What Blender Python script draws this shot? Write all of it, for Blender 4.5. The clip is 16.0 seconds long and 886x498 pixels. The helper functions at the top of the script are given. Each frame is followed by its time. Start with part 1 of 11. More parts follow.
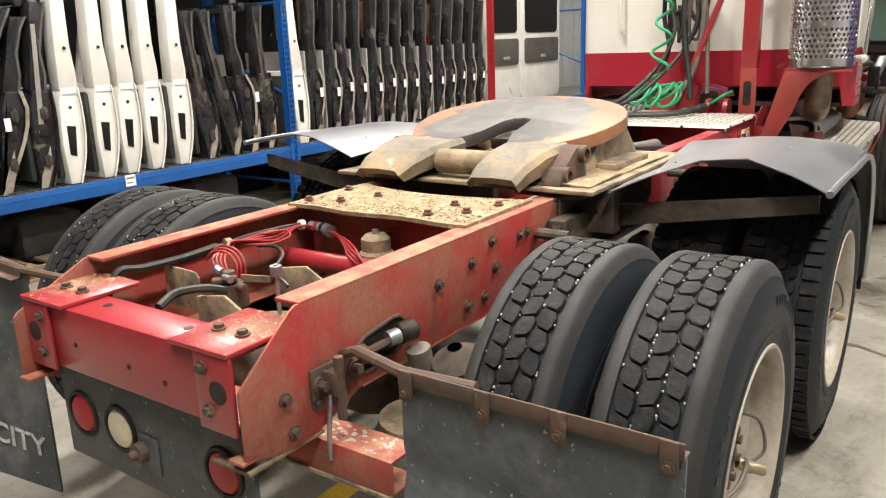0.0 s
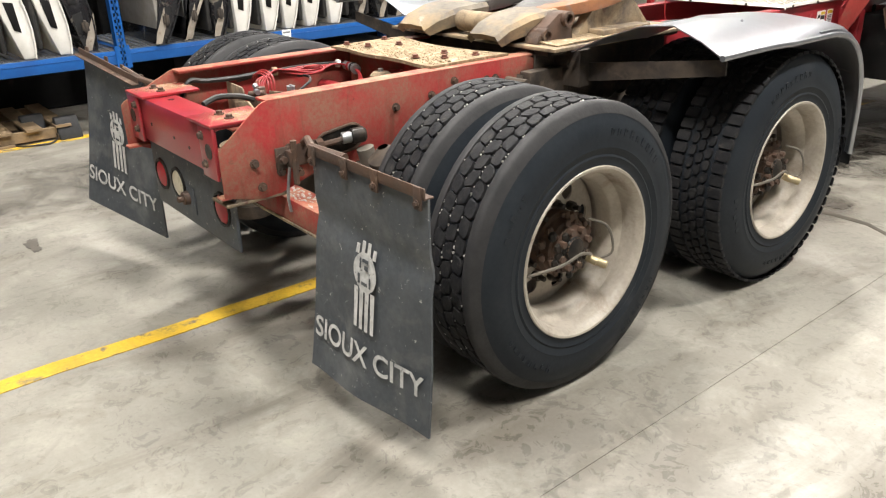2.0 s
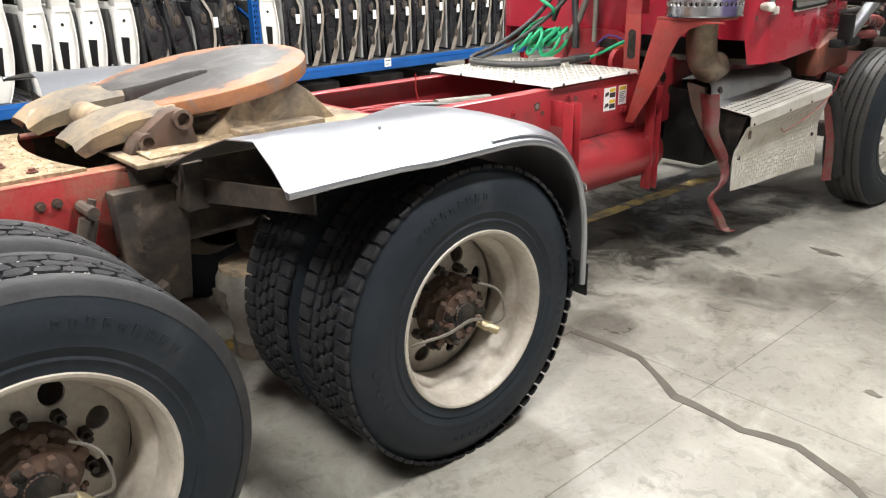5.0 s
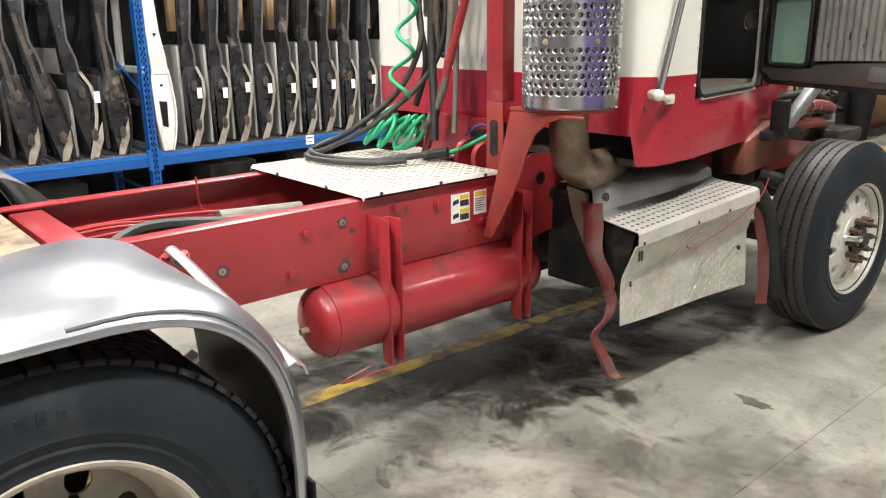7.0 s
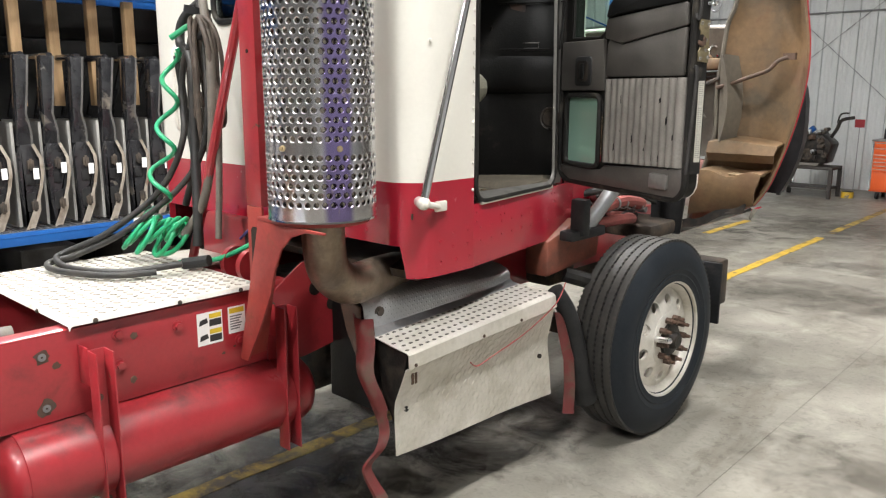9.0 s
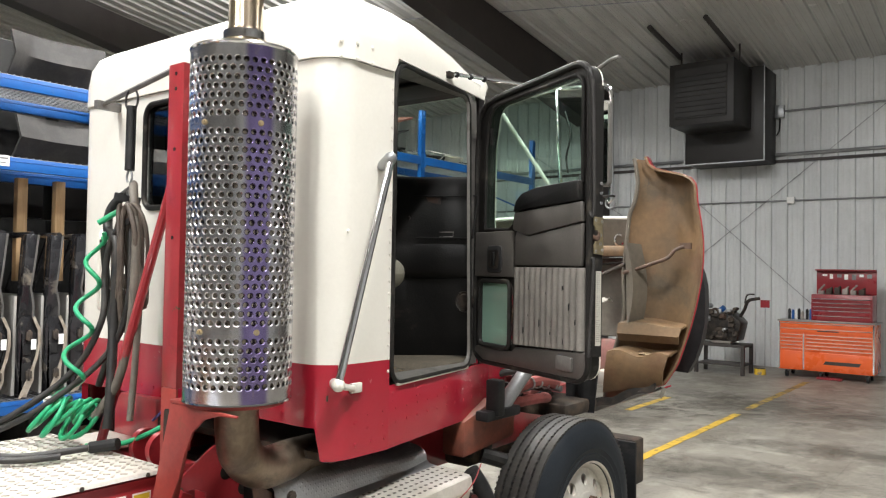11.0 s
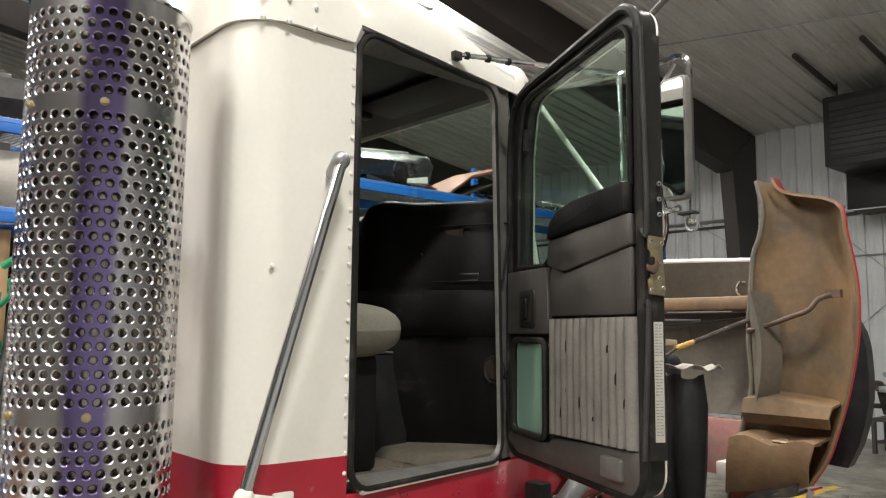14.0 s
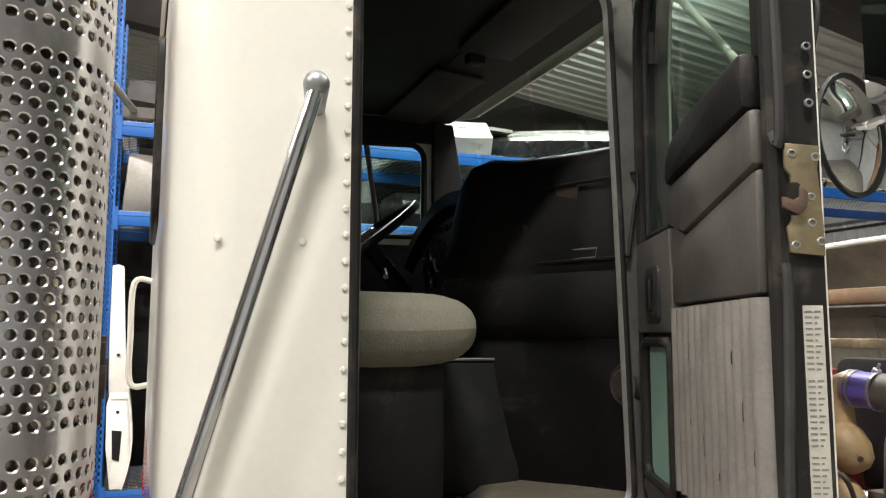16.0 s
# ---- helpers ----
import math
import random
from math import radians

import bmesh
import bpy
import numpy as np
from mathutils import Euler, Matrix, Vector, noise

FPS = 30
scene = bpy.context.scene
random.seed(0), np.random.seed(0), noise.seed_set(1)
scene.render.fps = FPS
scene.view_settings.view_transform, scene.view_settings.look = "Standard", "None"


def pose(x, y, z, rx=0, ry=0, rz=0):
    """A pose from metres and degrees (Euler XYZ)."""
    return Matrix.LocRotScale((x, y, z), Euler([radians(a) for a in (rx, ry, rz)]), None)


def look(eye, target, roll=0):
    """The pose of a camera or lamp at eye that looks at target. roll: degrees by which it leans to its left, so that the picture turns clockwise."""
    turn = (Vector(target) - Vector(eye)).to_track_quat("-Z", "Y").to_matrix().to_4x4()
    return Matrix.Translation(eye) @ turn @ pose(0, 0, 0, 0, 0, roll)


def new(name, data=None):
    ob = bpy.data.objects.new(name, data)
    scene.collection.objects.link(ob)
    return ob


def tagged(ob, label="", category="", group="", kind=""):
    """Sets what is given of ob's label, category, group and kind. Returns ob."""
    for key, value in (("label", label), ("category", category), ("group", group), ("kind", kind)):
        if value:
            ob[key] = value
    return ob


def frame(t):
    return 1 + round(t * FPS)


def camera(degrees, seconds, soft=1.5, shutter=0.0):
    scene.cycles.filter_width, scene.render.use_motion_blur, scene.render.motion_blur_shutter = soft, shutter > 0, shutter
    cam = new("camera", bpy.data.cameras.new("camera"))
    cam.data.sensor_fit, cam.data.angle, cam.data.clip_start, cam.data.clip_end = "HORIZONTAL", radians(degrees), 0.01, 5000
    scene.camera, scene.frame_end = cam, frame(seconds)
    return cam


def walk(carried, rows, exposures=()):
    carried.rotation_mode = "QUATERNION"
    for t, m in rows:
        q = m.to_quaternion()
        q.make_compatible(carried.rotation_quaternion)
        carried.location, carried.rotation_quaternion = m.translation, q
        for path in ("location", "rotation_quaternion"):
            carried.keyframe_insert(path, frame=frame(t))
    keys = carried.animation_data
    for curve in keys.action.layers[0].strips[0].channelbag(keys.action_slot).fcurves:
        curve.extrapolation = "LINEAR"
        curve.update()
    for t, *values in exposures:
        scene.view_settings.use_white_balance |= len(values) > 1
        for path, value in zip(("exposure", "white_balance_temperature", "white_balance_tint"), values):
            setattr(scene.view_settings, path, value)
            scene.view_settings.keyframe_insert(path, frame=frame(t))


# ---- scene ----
cam = camera(59.8, 16.0, 1.2)
PATH = [
    (0, (1.668, -1.923, 1.613), (0.556, -0.346, 1.088), -2.1),
    (0.5, (1.949, -2.027, 1.6), (0.693, -0.593, 0.993), -1.6),
    (1, (2.312, -2.113, 1.605), (0.906, -0.873, 0.906), -1.7),
    (1.5, (2.618, -2.045, 1.611), (1.178, -0.878, 0.859), -1.6),
    (2, (2.88, -1.941, 1.618), (1.447, -0.794, 0.822), -1.5),
    (2.5, (3.065, -1.8, 1.658), (1.642, -0.651, 0.848), -1.5),
    (3, (3.073, -1.58, 1.661), (1.676, -0.4, 0.85), -1.4),
    (3.5, (3.002, -1.329, 1.658), (1.619, -0.113, 0.878), -1.4),
    (4, (3.04, -1.008, 1.673), (1.654, 0.226, 0.928), -1.4),
    (4.2, (3.028, -0.866, 1.663), (1.64, 0.376, 0.934), -1.4),
    (6.3, (2.855, 0.588, 1.685), (1.409, 1.814, 1.047), -1.0),
    (6.5, (2.837, 0.727, 1.693), (1.38, 1.956, 1.088), -0.9),
    (7, (2.828, 1.053, 1.678), (1.36, 2.293, 1.123), -0.8),
    (7.5, (2.843, 1.333, 1.695), (1.373, 2.582, 1.167), -0.7),
    (8, (2.852, 1.569, 1.723), (1.39, 2.825, 1.189), -0.4),
    (8.5, (2.868, 1.707, 1.771), (1.446, 3.021, 1.271), -0.1),
    (9, (2.94, 1.731, 1.801), (1.614, 3.175, 1.402), 0.2),
    (9.5, (3.029, 1.705, 1.815), (1.78, 3.239, 1.52), 0.4),
    (10, (3.062, 1.673, 1.829), (1.835, 3.244, 1.671), 0.4),
    (10.2, (3.072, 1.666, 1.84), (1.847, 3.244, 1.745), 0.5),
    (12.3, (3.004, 1.901, 1.846), (1.783, 3.479, 1.989), 0.9),
    (12.5, (2.959, 1.979, 1.837), (1.737, 3.554, 2.004), 0.8),
    (13, (2.888, 2.22, 1.821), (1.642, 3.771, 2.024), 0.8),
    (13.5, (2.862, 2.514, 1.839), (1.524, 3.985, 2.052), 0.6),
    (14, (2.782, 2.815, 1.812), (1.29, 4.129, 2.028), 0.6),
    (14.5, (2.668, 3.08, 1.81), (1.091, 4.291, 2.023), 0.5),
    (15, (2.63, 3.343, 1.817), (0.97, 4.437, 2.038), 0.4),
    (15.5, (2.559, 3.535, 1.809), (0.784, 4.431, 2.027), 0.1),
    (16, (2.449, 3.691, 1.806), (0.598, 4.415, 2.026), 0.1),
]
EXPOSURES = [(0.0, -0.13, 6800, 10), (1.5, 0.02, 6850, 10), (2.5, -0.03, 6150, 10), (4.0, 0.02, 6150, 10), (7.0, 0.1, 6400, 10), (8.5, 0.1, 6400, 10),
             (9.5, 0.02, 6200, 10), (10.2, 0.0, 6220, 10), (12.5, -0.1, 6500, 10), (14.0, -0.25, 6500, 10), (15.0, -0.14, 6500, 10), (16.0, -0.05, 6550, 10)]
walk(cam, [(t, look(eye, target, roll)) for t, eye, target, roll in PATH], EXPOSURES)

# ---- world and light ----
world = bpy.data.worlds.new("hall_world")
scene.world = world
world.use_nodes = True
world.node_tree.nodes["Background"].inputs[0].default_value = (0.55, 0.6, 0.7, 1)
world.node_tree.nodes["Background"].inputs[1].default_value = 0.008

LAMP_POWER = 465.0
# assumed lamps out of view; last two are fill for ceiling and cab back
LAMPS = [(3.5, -2.4, 1.05), (3.6, 3.0, 1.25), (5.2, 8.6, 0.2), (0.6, -3.2, 0.3), (0.4, 7.6, 0.42), (-1.2, 0.6, 0.95), (-1.7, 6.0, 1.25), (-7.6, 5.2, 0.8), (-5.4, 9.0, 0.1), (-0.8, -1.8, 0.35)]


def ceiling_z(y):
    return 5.95 + 0.135 * (17.9 - y) if y > 2.0 else 5.95 + 0.135 * 15.9 - 0.135 * (2.0 - y)


# ---- materials ----
def nodes_of(m):
    m.use_nodes = True
    return m.node_tree, m.node_tree.nodes["Principled BSDF"]


def add(tree, kind, **values):
    n = tree.nodes.new(kind)
    for k, v in values.items():
        n.inputs[k].default_value = v
    return n


def ramp(tree, source, lo, hi, c0=(0, 0, 0, 1), c1=(1, 1, 1, 1)):
    r = tree.nodes.new("ShaderNodeValToRGB")
    r.color_ramp.elements[0].position, r.color_ramp.elements[1].position = lo, hi
    r.color_ramp.elements[0].color, r.color_ramp.elements[1].color = c0, c1
    tree.links.new(source, r.inputs[0])
    return r.outputs[0]


def mix(tree, fac, a, b, blend="MIX"):
    n = tree.nodes.new("ShaderNodeMix")
    n.data_type, n.blend_type = "RGBA", blend
    for sock, value in ((n.inputs[0], fac), (n.inputs[6], a), (n.inputs[7], b)):
        if hasattr(value, "links"):
            tree.links.new(value, sock)
        elif isinstance(value, (int, float)):
            sock.default_value = value
        else:
            sock.default_value = (*value[:3], 1)
    return n.outputs[2]


def coords(tree, stretch=(1, 1, 1)):
    c = tree.nodes.new("ShaderNodeTexCoord")
    mp = tree.nodes.new("ShaderNodeMapping")
    mp.inputs["Scale"].default_value = stretch
    tree.links.new(c.outputs["Object"], mp.inputs[0])
    return mp.outputs[0]


def noise_tex(tree, vec, scale, detail=4.0, rough=0.55, distort=0.0):
    n = add(tree, "ShaderNodeTexNoise", Scale=scale, Detail=detail, Roughness=rough, Distortion=distort)
    tree.links.new(vec, n.inputs["Vector"])
    return n.outputs[0]


def mat(name, base, rough=0.5, metal=0.0, second=None, scale=3.0, lo=0.42, hi=0.68, fine=60.0, fine_amount=0.25,
        bump=0.15, dirt=None, dirt_scale=5.0, dirt_lo=0.5, dirt_hi=0.65, dirt_up=False, dirt_rough=0.9, stretch=(1, 1, 1),
        coat=0.0, rough_var=0.15, spots=None, spot_scale=25.0, spot_lo=0.66, spot_hi=0.72, aniso=0.0):
    m = bpy.data.materials.new(name)
    tree, bsdf = nodes_of(m)
    vec = coords(tree, stretch)
    big = noise_tex(tree, vec, scale, 5, 0.6, 0.4)
    small = noise_tex(tree, vec, fine, 3, 0.6)
    second = second or tuple(c * 0.72 for c in base)
    col = mix(tree, ramp(tree, big, lo, hi), base, second)
    col = mix(tree, fine_amount, col, ramp(tree, small, 0.3, 0.7, (0.35, 0.35, 0.35, 1), (1, 1, 1, 1)), "MULTIPLY")
    rgh = tree.nodes.new("ShaderNodeMapRange")
    rgh.inputs["To Min"].default_value, rgh.inputs["To Max"].default_value = max(0.02, rough - rough_var), min(1, rough + rough_var)
    tree.links.new(big, rgh.inputs[0])
    rough_out, metal_out = rgh.outputs[0], None
    for colour, sc, d_lo, d_hi, up in ((spots, spot_scale, spot_lo, spot_hi, False), (dirt, dirt_scale, dirt_lo, dirt_hi, dirt_up)):
        if not colour:
            continue
        mask = ramp(tree, noise_tex(tree, vec, sc, 8, 0.65, 0.3), d_lo, d_hi)
        if up:
            geo = tree.nodes.new("ShaderNodeNewGeometry")
            sep = tree.nodes.new("ShaderNodeSeparateXYZ")
            tree.links.new(geo.outputs["Normal"], sep.inputs[0])
            mul = tree.nodes.new("ShaderNodeMath")
            mul.operation = "MULTIPLY"
            tree.links.new(mask, mul.inputs[0])
            tree.links.new(ramp(tree, sep.outputs[2], 0.3, 0.8), mul.inputs[1])
            mask = mul.outputs[0]
        col = mix(tree, mask, col, colour)
        rr = tree.nodes.new("ShaderNodeMix")
        tree.links.new(mask, rr.inputs[0])
        tree.links.new(rough_out, rr.inputs[2])
        rr.inputs[3].default_value = dirt_rough
        rough_out = rr.outputs[0]
        if metal > 0:
            mm = tree.nodes.new("ShaderNodeMix")
            tree.links.new(mask, mm.inputs[0])
            if metal_out is None:
                mm.inputs[2].default_value = metal
            else:
                tree.links.new(metal_out, mm.inputs[2])
            mm.inputs[3].default_value = 0.0
            metal_out = mm.outputs[0]
    tree.links.new(col, bsdf.inputs["Base Color"])
    tree.links.new(rough_out, bsdf.inputs["Roughness"])
    if metal_out is not None:
        tree.links.new(metal_out, bsdf.inputs["Metallic"])
    else:
        bsdf.inputs["Metallic"].default_value = metal
    if coat:
        bsdf.inputs["Coat Weight"].default_value = coat
        bsdf.inputs["Coat Roughness"].default_value = 0.08
    if bump:
        b = add(tree, "ShaderNodeBump", Strength=bump, Distance=0.004)
        tree.links.new(small, b.inputs["Height"])
        tree.links.new(b.outputs[0], bsdf.inputs["Normal"])
    return m


def glass_mat(name, colour, rough=0.02):
    m = bpy.data.materials.new(name)
    tree, bsdf = nodes_of(m)
    out = tree.nodes["Material Output"]
    clear = tree.nodes.new("ShaderNodeBsdfTransparent")
    clear.inputs[0].default_value = (*colour, 1)
    shine = tree.nodes.new("ShaderNodeBsdfGlossy")
    shine.inputs["Roughness"].default_value = rough
    face = tree.nodes.new("ShaderNodeLayerWeight")
    face.inputs[0].default_value = 0.5
    power = tree.nodes.new("ShaderNodeMath")
    power.operation = "POWER"
    tree.links.new(face.outputs["Facing"], power.inputs[0])
    power.inputs[1].default_value = 3.5
    fres = tree.nodes.new("ShaderNodeMath")
    fres.operation = "MULTIPLY_ADD"
    tree.links.new(power.outputs[0], fres.inputs[0])
    fres.inputs[1].default_value, fres.inputs[2].default_value = 0.8, 0.035
    mx = tree.nodes.new("ShaderNodeMixShader")
    tree.links.new(fres.outputs[0], mx.inputs[0])
    tree.links.new(clear.outputs[0], mx.inputs[1])
    tree.links.new(shine.outputs[0], mx.inputs[2])
    tree.links.new(mx.outputs[0], out.inputs[0])
    return m


def concrete_mat():
    m = bpy.data.materials.new("worn_concrete")
    tree, bsdf = nodes_of(m)
    vec = coords(tree)
    cloud = noise_tex(tree, vec, 0.9, 7, 0.6, 0.3)
    patch = noise_tex(tree, vec, 2.6, 8, 0.66, 0.4)
    grain = noise_tex(tree, vec, 55, 5, 0.7)
    col = mix(tree, ramp(tree, cloud, 0.36, 0.66), (0.275, 0.258, 0.222), (0.15, 0.139, 0.119))
    col = mix(tree, ramp(tree, patch, 0.5, 0.68), col, (0.34, 0.322, 0.28))
    streak = noise_tex(tree, coords(tree, (1.6, 0.5, 1)), 1.5, 8, 0.64, 0.5)
    col = mix(tree, ramp(tree, streak, 0.52, 0.66), col, (0.115, 0.1, 0.078))
    stain = noise_tex(tree, vec, 3.2, 6, 0.6, 0.8)
    col = mix(tree, ramp(tree, stain, 0.6, 0.78), col, (0.1, 0.088, 0.07))
    crumb = noise_tex(tree, vec, 14, 8, 0.7, 1.0)
    col = mix(tree, ramp(tree, crumb, 0.56, 0.72), col, mix(tree, 0.28, col, (0.08, 0.07, 0.06)))
    col = mix(tree, ramp(tree, crumb, 0.44, 0.32), col, mix(tree, 0.2, col, (0.44, 0.41, 0.35)))
    col = mix(tree, 0.22, col, ramp(tree, grain, 0.3, 0.7, (0.45, 0.44, 0.42, 1)), "MULTIPLY")
    speck = noise_tex(tree, vec, 130, 2, 0.5)
    col = mix(tree, ramp(tree, speck, 0.72, 0.76), col, (0.1, 0.09, 0.08))
    tree.links.new(col, bsdf.inputs["Base Color"])
    tree.links.new(ramp(tree, patch, 0.3, 0.75, (0.55, 0.55, 0.55, 1), (0.36, 0.36, 0.36, 1)), bsdf.inputs["Roughness"])
    b = add(tree, "ShaderNodeBump", Strength=0.12, Distance=0.004)
    tree.links.new(grain, b.inputs["Height"])
    tree.links.new(b.outputs[0], bsdf.inputs["Normal"])
    return m


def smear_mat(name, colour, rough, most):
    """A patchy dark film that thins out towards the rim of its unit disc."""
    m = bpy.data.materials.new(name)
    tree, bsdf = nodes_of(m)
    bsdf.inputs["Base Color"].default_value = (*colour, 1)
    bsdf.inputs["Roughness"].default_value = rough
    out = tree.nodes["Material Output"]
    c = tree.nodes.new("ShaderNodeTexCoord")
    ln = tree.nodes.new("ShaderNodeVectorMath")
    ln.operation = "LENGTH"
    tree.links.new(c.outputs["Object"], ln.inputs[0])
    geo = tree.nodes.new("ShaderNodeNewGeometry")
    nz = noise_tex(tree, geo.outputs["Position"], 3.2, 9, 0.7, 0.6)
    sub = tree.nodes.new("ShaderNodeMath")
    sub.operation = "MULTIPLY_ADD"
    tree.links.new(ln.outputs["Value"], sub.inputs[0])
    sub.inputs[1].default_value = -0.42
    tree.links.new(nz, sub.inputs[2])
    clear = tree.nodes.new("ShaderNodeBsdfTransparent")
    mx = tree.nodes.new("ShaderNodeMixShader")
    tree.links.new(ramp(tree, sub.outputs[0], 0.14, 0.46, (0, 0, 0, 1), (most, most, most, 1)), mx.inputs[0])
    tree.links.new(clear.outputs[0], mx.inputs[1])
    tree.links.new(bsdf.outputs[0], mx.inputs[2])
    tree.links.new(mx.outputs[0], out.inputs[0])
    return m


def frame_mat():
    """Red chassis paint under a thin coat of pinkish road dust, thicker on what faces up."""
    m = mat("dusty_red_frame_paint", (0.4, 0.04, 0.042), 0.5, second=(0.33, 0.03, 0.032), scale=5, fine=90, fine_amount=0.2, bump=0.25, spots=(0.12, 0.05, 0.035), spot_scale=34, spot_lo=0.66, spot_hi=0.72)
    tree, bsdf = m.node_tree, m.node_tree.nodes["Principled BSDF"]
    old = bsdf.inputs["Base Color"].links[0].from_socket
    vec = coords(tree)
    film = ramp(tree, noise_tex(tree, vec, 4.5, 7, 0.68, 0.5), 0.38, 0.58, (0.06, 0.06, 0.06, 1), (0.9, 0.9, 0.9, 1))
    grain = ramp(tree, noise_tex(tree, vec, 85, 4, 0.6), 0.38, 0.62, (0.6, 0.6, 0.6, 1), (1, 1, 1, 1))
    col = mix(tree, mix(tree, 1.0, film, grain, "MULTIPLY"), old, (0.26, 0.14, 0.095))
    geo = tree.nodes.new("ShaderNodeNewGeometry")
    sep = tree.nodes.new("ShaderNodeSeparateXYZ")
    tree.links.new(geo.outputs["Normal"], sep.inputs[0])
    up = ramp(tree, sep.outputs[2], 0.35, 0.9, (0, 0, 0, 1), (1, 1, 1, 1))
    heap = ramp(tree, noise_tex(tree, vec, 12, 6, 0.65, 0.3), 0.42, 0.66, (0.08, 0.08, 0.08, 1), (0.85, 0.85, 0.85, 1))
    col = mix(tree, mix(tree, 1.0, up, heap, "MULTIPLY"), col, (0.38, 0.25, 0.15))
    streak = ramp(tree, noise_tex(tree, coords(tree, (9, 9, 1.2)), 2.6, 6, 0.65, 0.3), 0.55, 0.72, (0, 0, 0, 1), (0.55, 0.55, 0.55, 1))
    col = mix(tree, streak, col, (0.13, 0.06, 0.04))
    tree.links.new(col, bsdf.inputs["Base Color"])
    return m


def tread_mat():
    """Bare sheet with a fine pressed diamond tread."""
    m = mat("bare_shiny_riser_sheet", (0.6, 0.6, 0.61), 0.32, 0.85, second=(0.46, 0.46, 0.48), scale=5, fine_amount=0.12, bump=0.0)
    tree, bsdf = m.node_tree, m.node_tree.nodes["Principled BSDF"]
    last = None
    for turn in (0.7, -0.7):
        wave = add(tree, "ShaderNodeTexWave", Scale=16.0, Distortion=0.0)
        mp = tree.nodes.new("ShaderNodeMapping")
        mp.inputs["Rotation"].default_value = (turn, 0, 0)
        c = tree.nodes.new("ShaderNodeTexCoord")
        tree.links.new(c.outputs["Object"], mp.inputs[0])
        tree.links.new(mp.outputs[0], wave.inputs["Vector"])
        wave.bands_direction = "Y"
        lines = ramp(tree, wave.outputs[0], 0.6, 0.9)
        last = lines if last is None else mix(tree, 1.0, last, lines, "MULTIPLY")
    b = add(tree, "ShaderNodeBump", Strength=0.5, Distance=0.003)
    tree.links.new(last, b.inputs["Height"])
    tree.links.new(b.outputs[0], bsdf.inputs["Normal"])
    return m


SMEAR_SHADE = smear_mat("oil_and_shade_floor_film", (0.045, 0.039, 0.031), 0.35, 0.85)
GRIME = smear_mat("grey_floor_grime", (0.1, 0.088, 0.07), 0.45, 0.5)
CONCRETE = concrete_mat()
YELLOW_LINE = mat("worn_yellow_floor_paint", (0.72, 0.46, 0.03), 0.5, second=(0.55, 0.36, 0.05), scale=4, dirt=(0.2, 0.17, 0.12), dirt_scale=9, dirt_lo=0.55, dirt_hi=0.64)
YELLOW_DULL = mat("dull_yellow_floor_paint", (0.58, 0.38, 0.04), 0.6, second=(0.34, 0.24, 0.05), scale=4, dirt=(0.12, 0.1, 0.08), dirt_scale=6, dirt_lo=0.42, dirt_hi=0.6)
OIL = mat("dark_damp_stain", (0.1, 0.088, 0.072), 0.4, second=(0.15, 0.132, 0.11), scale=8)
DAMP = mat("thin_damp_mark", (0.1, 0.09, 0.075), 0.3, second=(0.15, 0.135, 0.115), scale=9)
CRACK = mat("filled_crack", (0.075, 0.064, 0.05), 0.5, second=(0.11, 0.095, 0.075), scale=9)
FRAME_RED = frame_mat()
CLEAN_RED = mat("red_frame_paint", (0.34, 0.027, 0.034), 0.32, second=(0.26, 0.02, 0.026), scale=2.2, fine=70, fine_amount=0.15, dirt=(0.16, 0.022, 0.022), dirt_scale=5, dirt_lo=0.58, dirt_hi=0.76, dirt_rough=0.6, spots=(0.11, 0.085, 0.045), spot_scale=6.5, spot_lo=0.68, spot_hi=0.7, bump=0.05, coat=0.35, rough_var=0.08)
CAB_RED = mat("crimson_cab_paint", (0.37, 0.016, 0.034), 0.25, second=(0.36, 0.012, 0.028), scale=2, fine_amount=0.06, bump=0.02, coat=0.5, rough_var=0.05, dirt=(0.3, 0.12, 0.1), dirt_scale=9, dirt_lo=0.68, dirt_hi=0.85)
ARM_RED = mat("faded_red_bracket_paint", (0.32, 0.045, 0.035), 0.5, second=(0.25, 0.035, 0.03), scale=5, dirt=(0.2, 0.09, 0.06), dirt_scale=12, dirt_lo=0.6, dirt_hi=0.75, bump=0.1)
CAB_WHITE = mat("cream_white_cab_paint", (0.78, 0.76, 0.69), 0.3, second=(0.75, 0.72, 0.65), scale=1.6, fine_amount=0.05, bump=0.02, coat=0.4, rough_var=0.06, dirt=(0.5, 0.45, 0.38), dirt_scale=7, dirt_lo=0.68, dirt_hi=0.9)
RUBBER = mat("grey_black_tyre_rubber", (0.014, 0.0145, 0.016), 0.62, second=(0.026, 0.027, 0.03), scale=6, fine_amount=0.3, bump=0.15, dirt=(0.05, 0.047, 0.044), dirt_scale=9, dirt_lo=0.58, dirt_hi=0.8)
SIDEWALL = mat("dusty_tyre_sidewall", (0.017, 0.021, 0.0265), 0.52, second=(0.023, 0.0275, 0.033), scale=5, fine_amount=0.25, bump=0.08, dirt=(0.045, 0.047, 0.05), dirt_scale=4, dirt_lo=0.6, dirt_hi=0.85)
TREAD = mat("worn_tread_rubber", (0.018, 0.018, 0.02), 0.6, second=(0.034, 0.033, 0.033), scale=16, fine=70, fine_amount=0.45, bump=0.6, dirt=(0.07, 0.062, 0.055), dirt_scale=26, dirt_lo=0.6, dirt_hi=0.75)
GRIT = mat("white_grit", (0.5, 0.48, 0.44), 0.8)
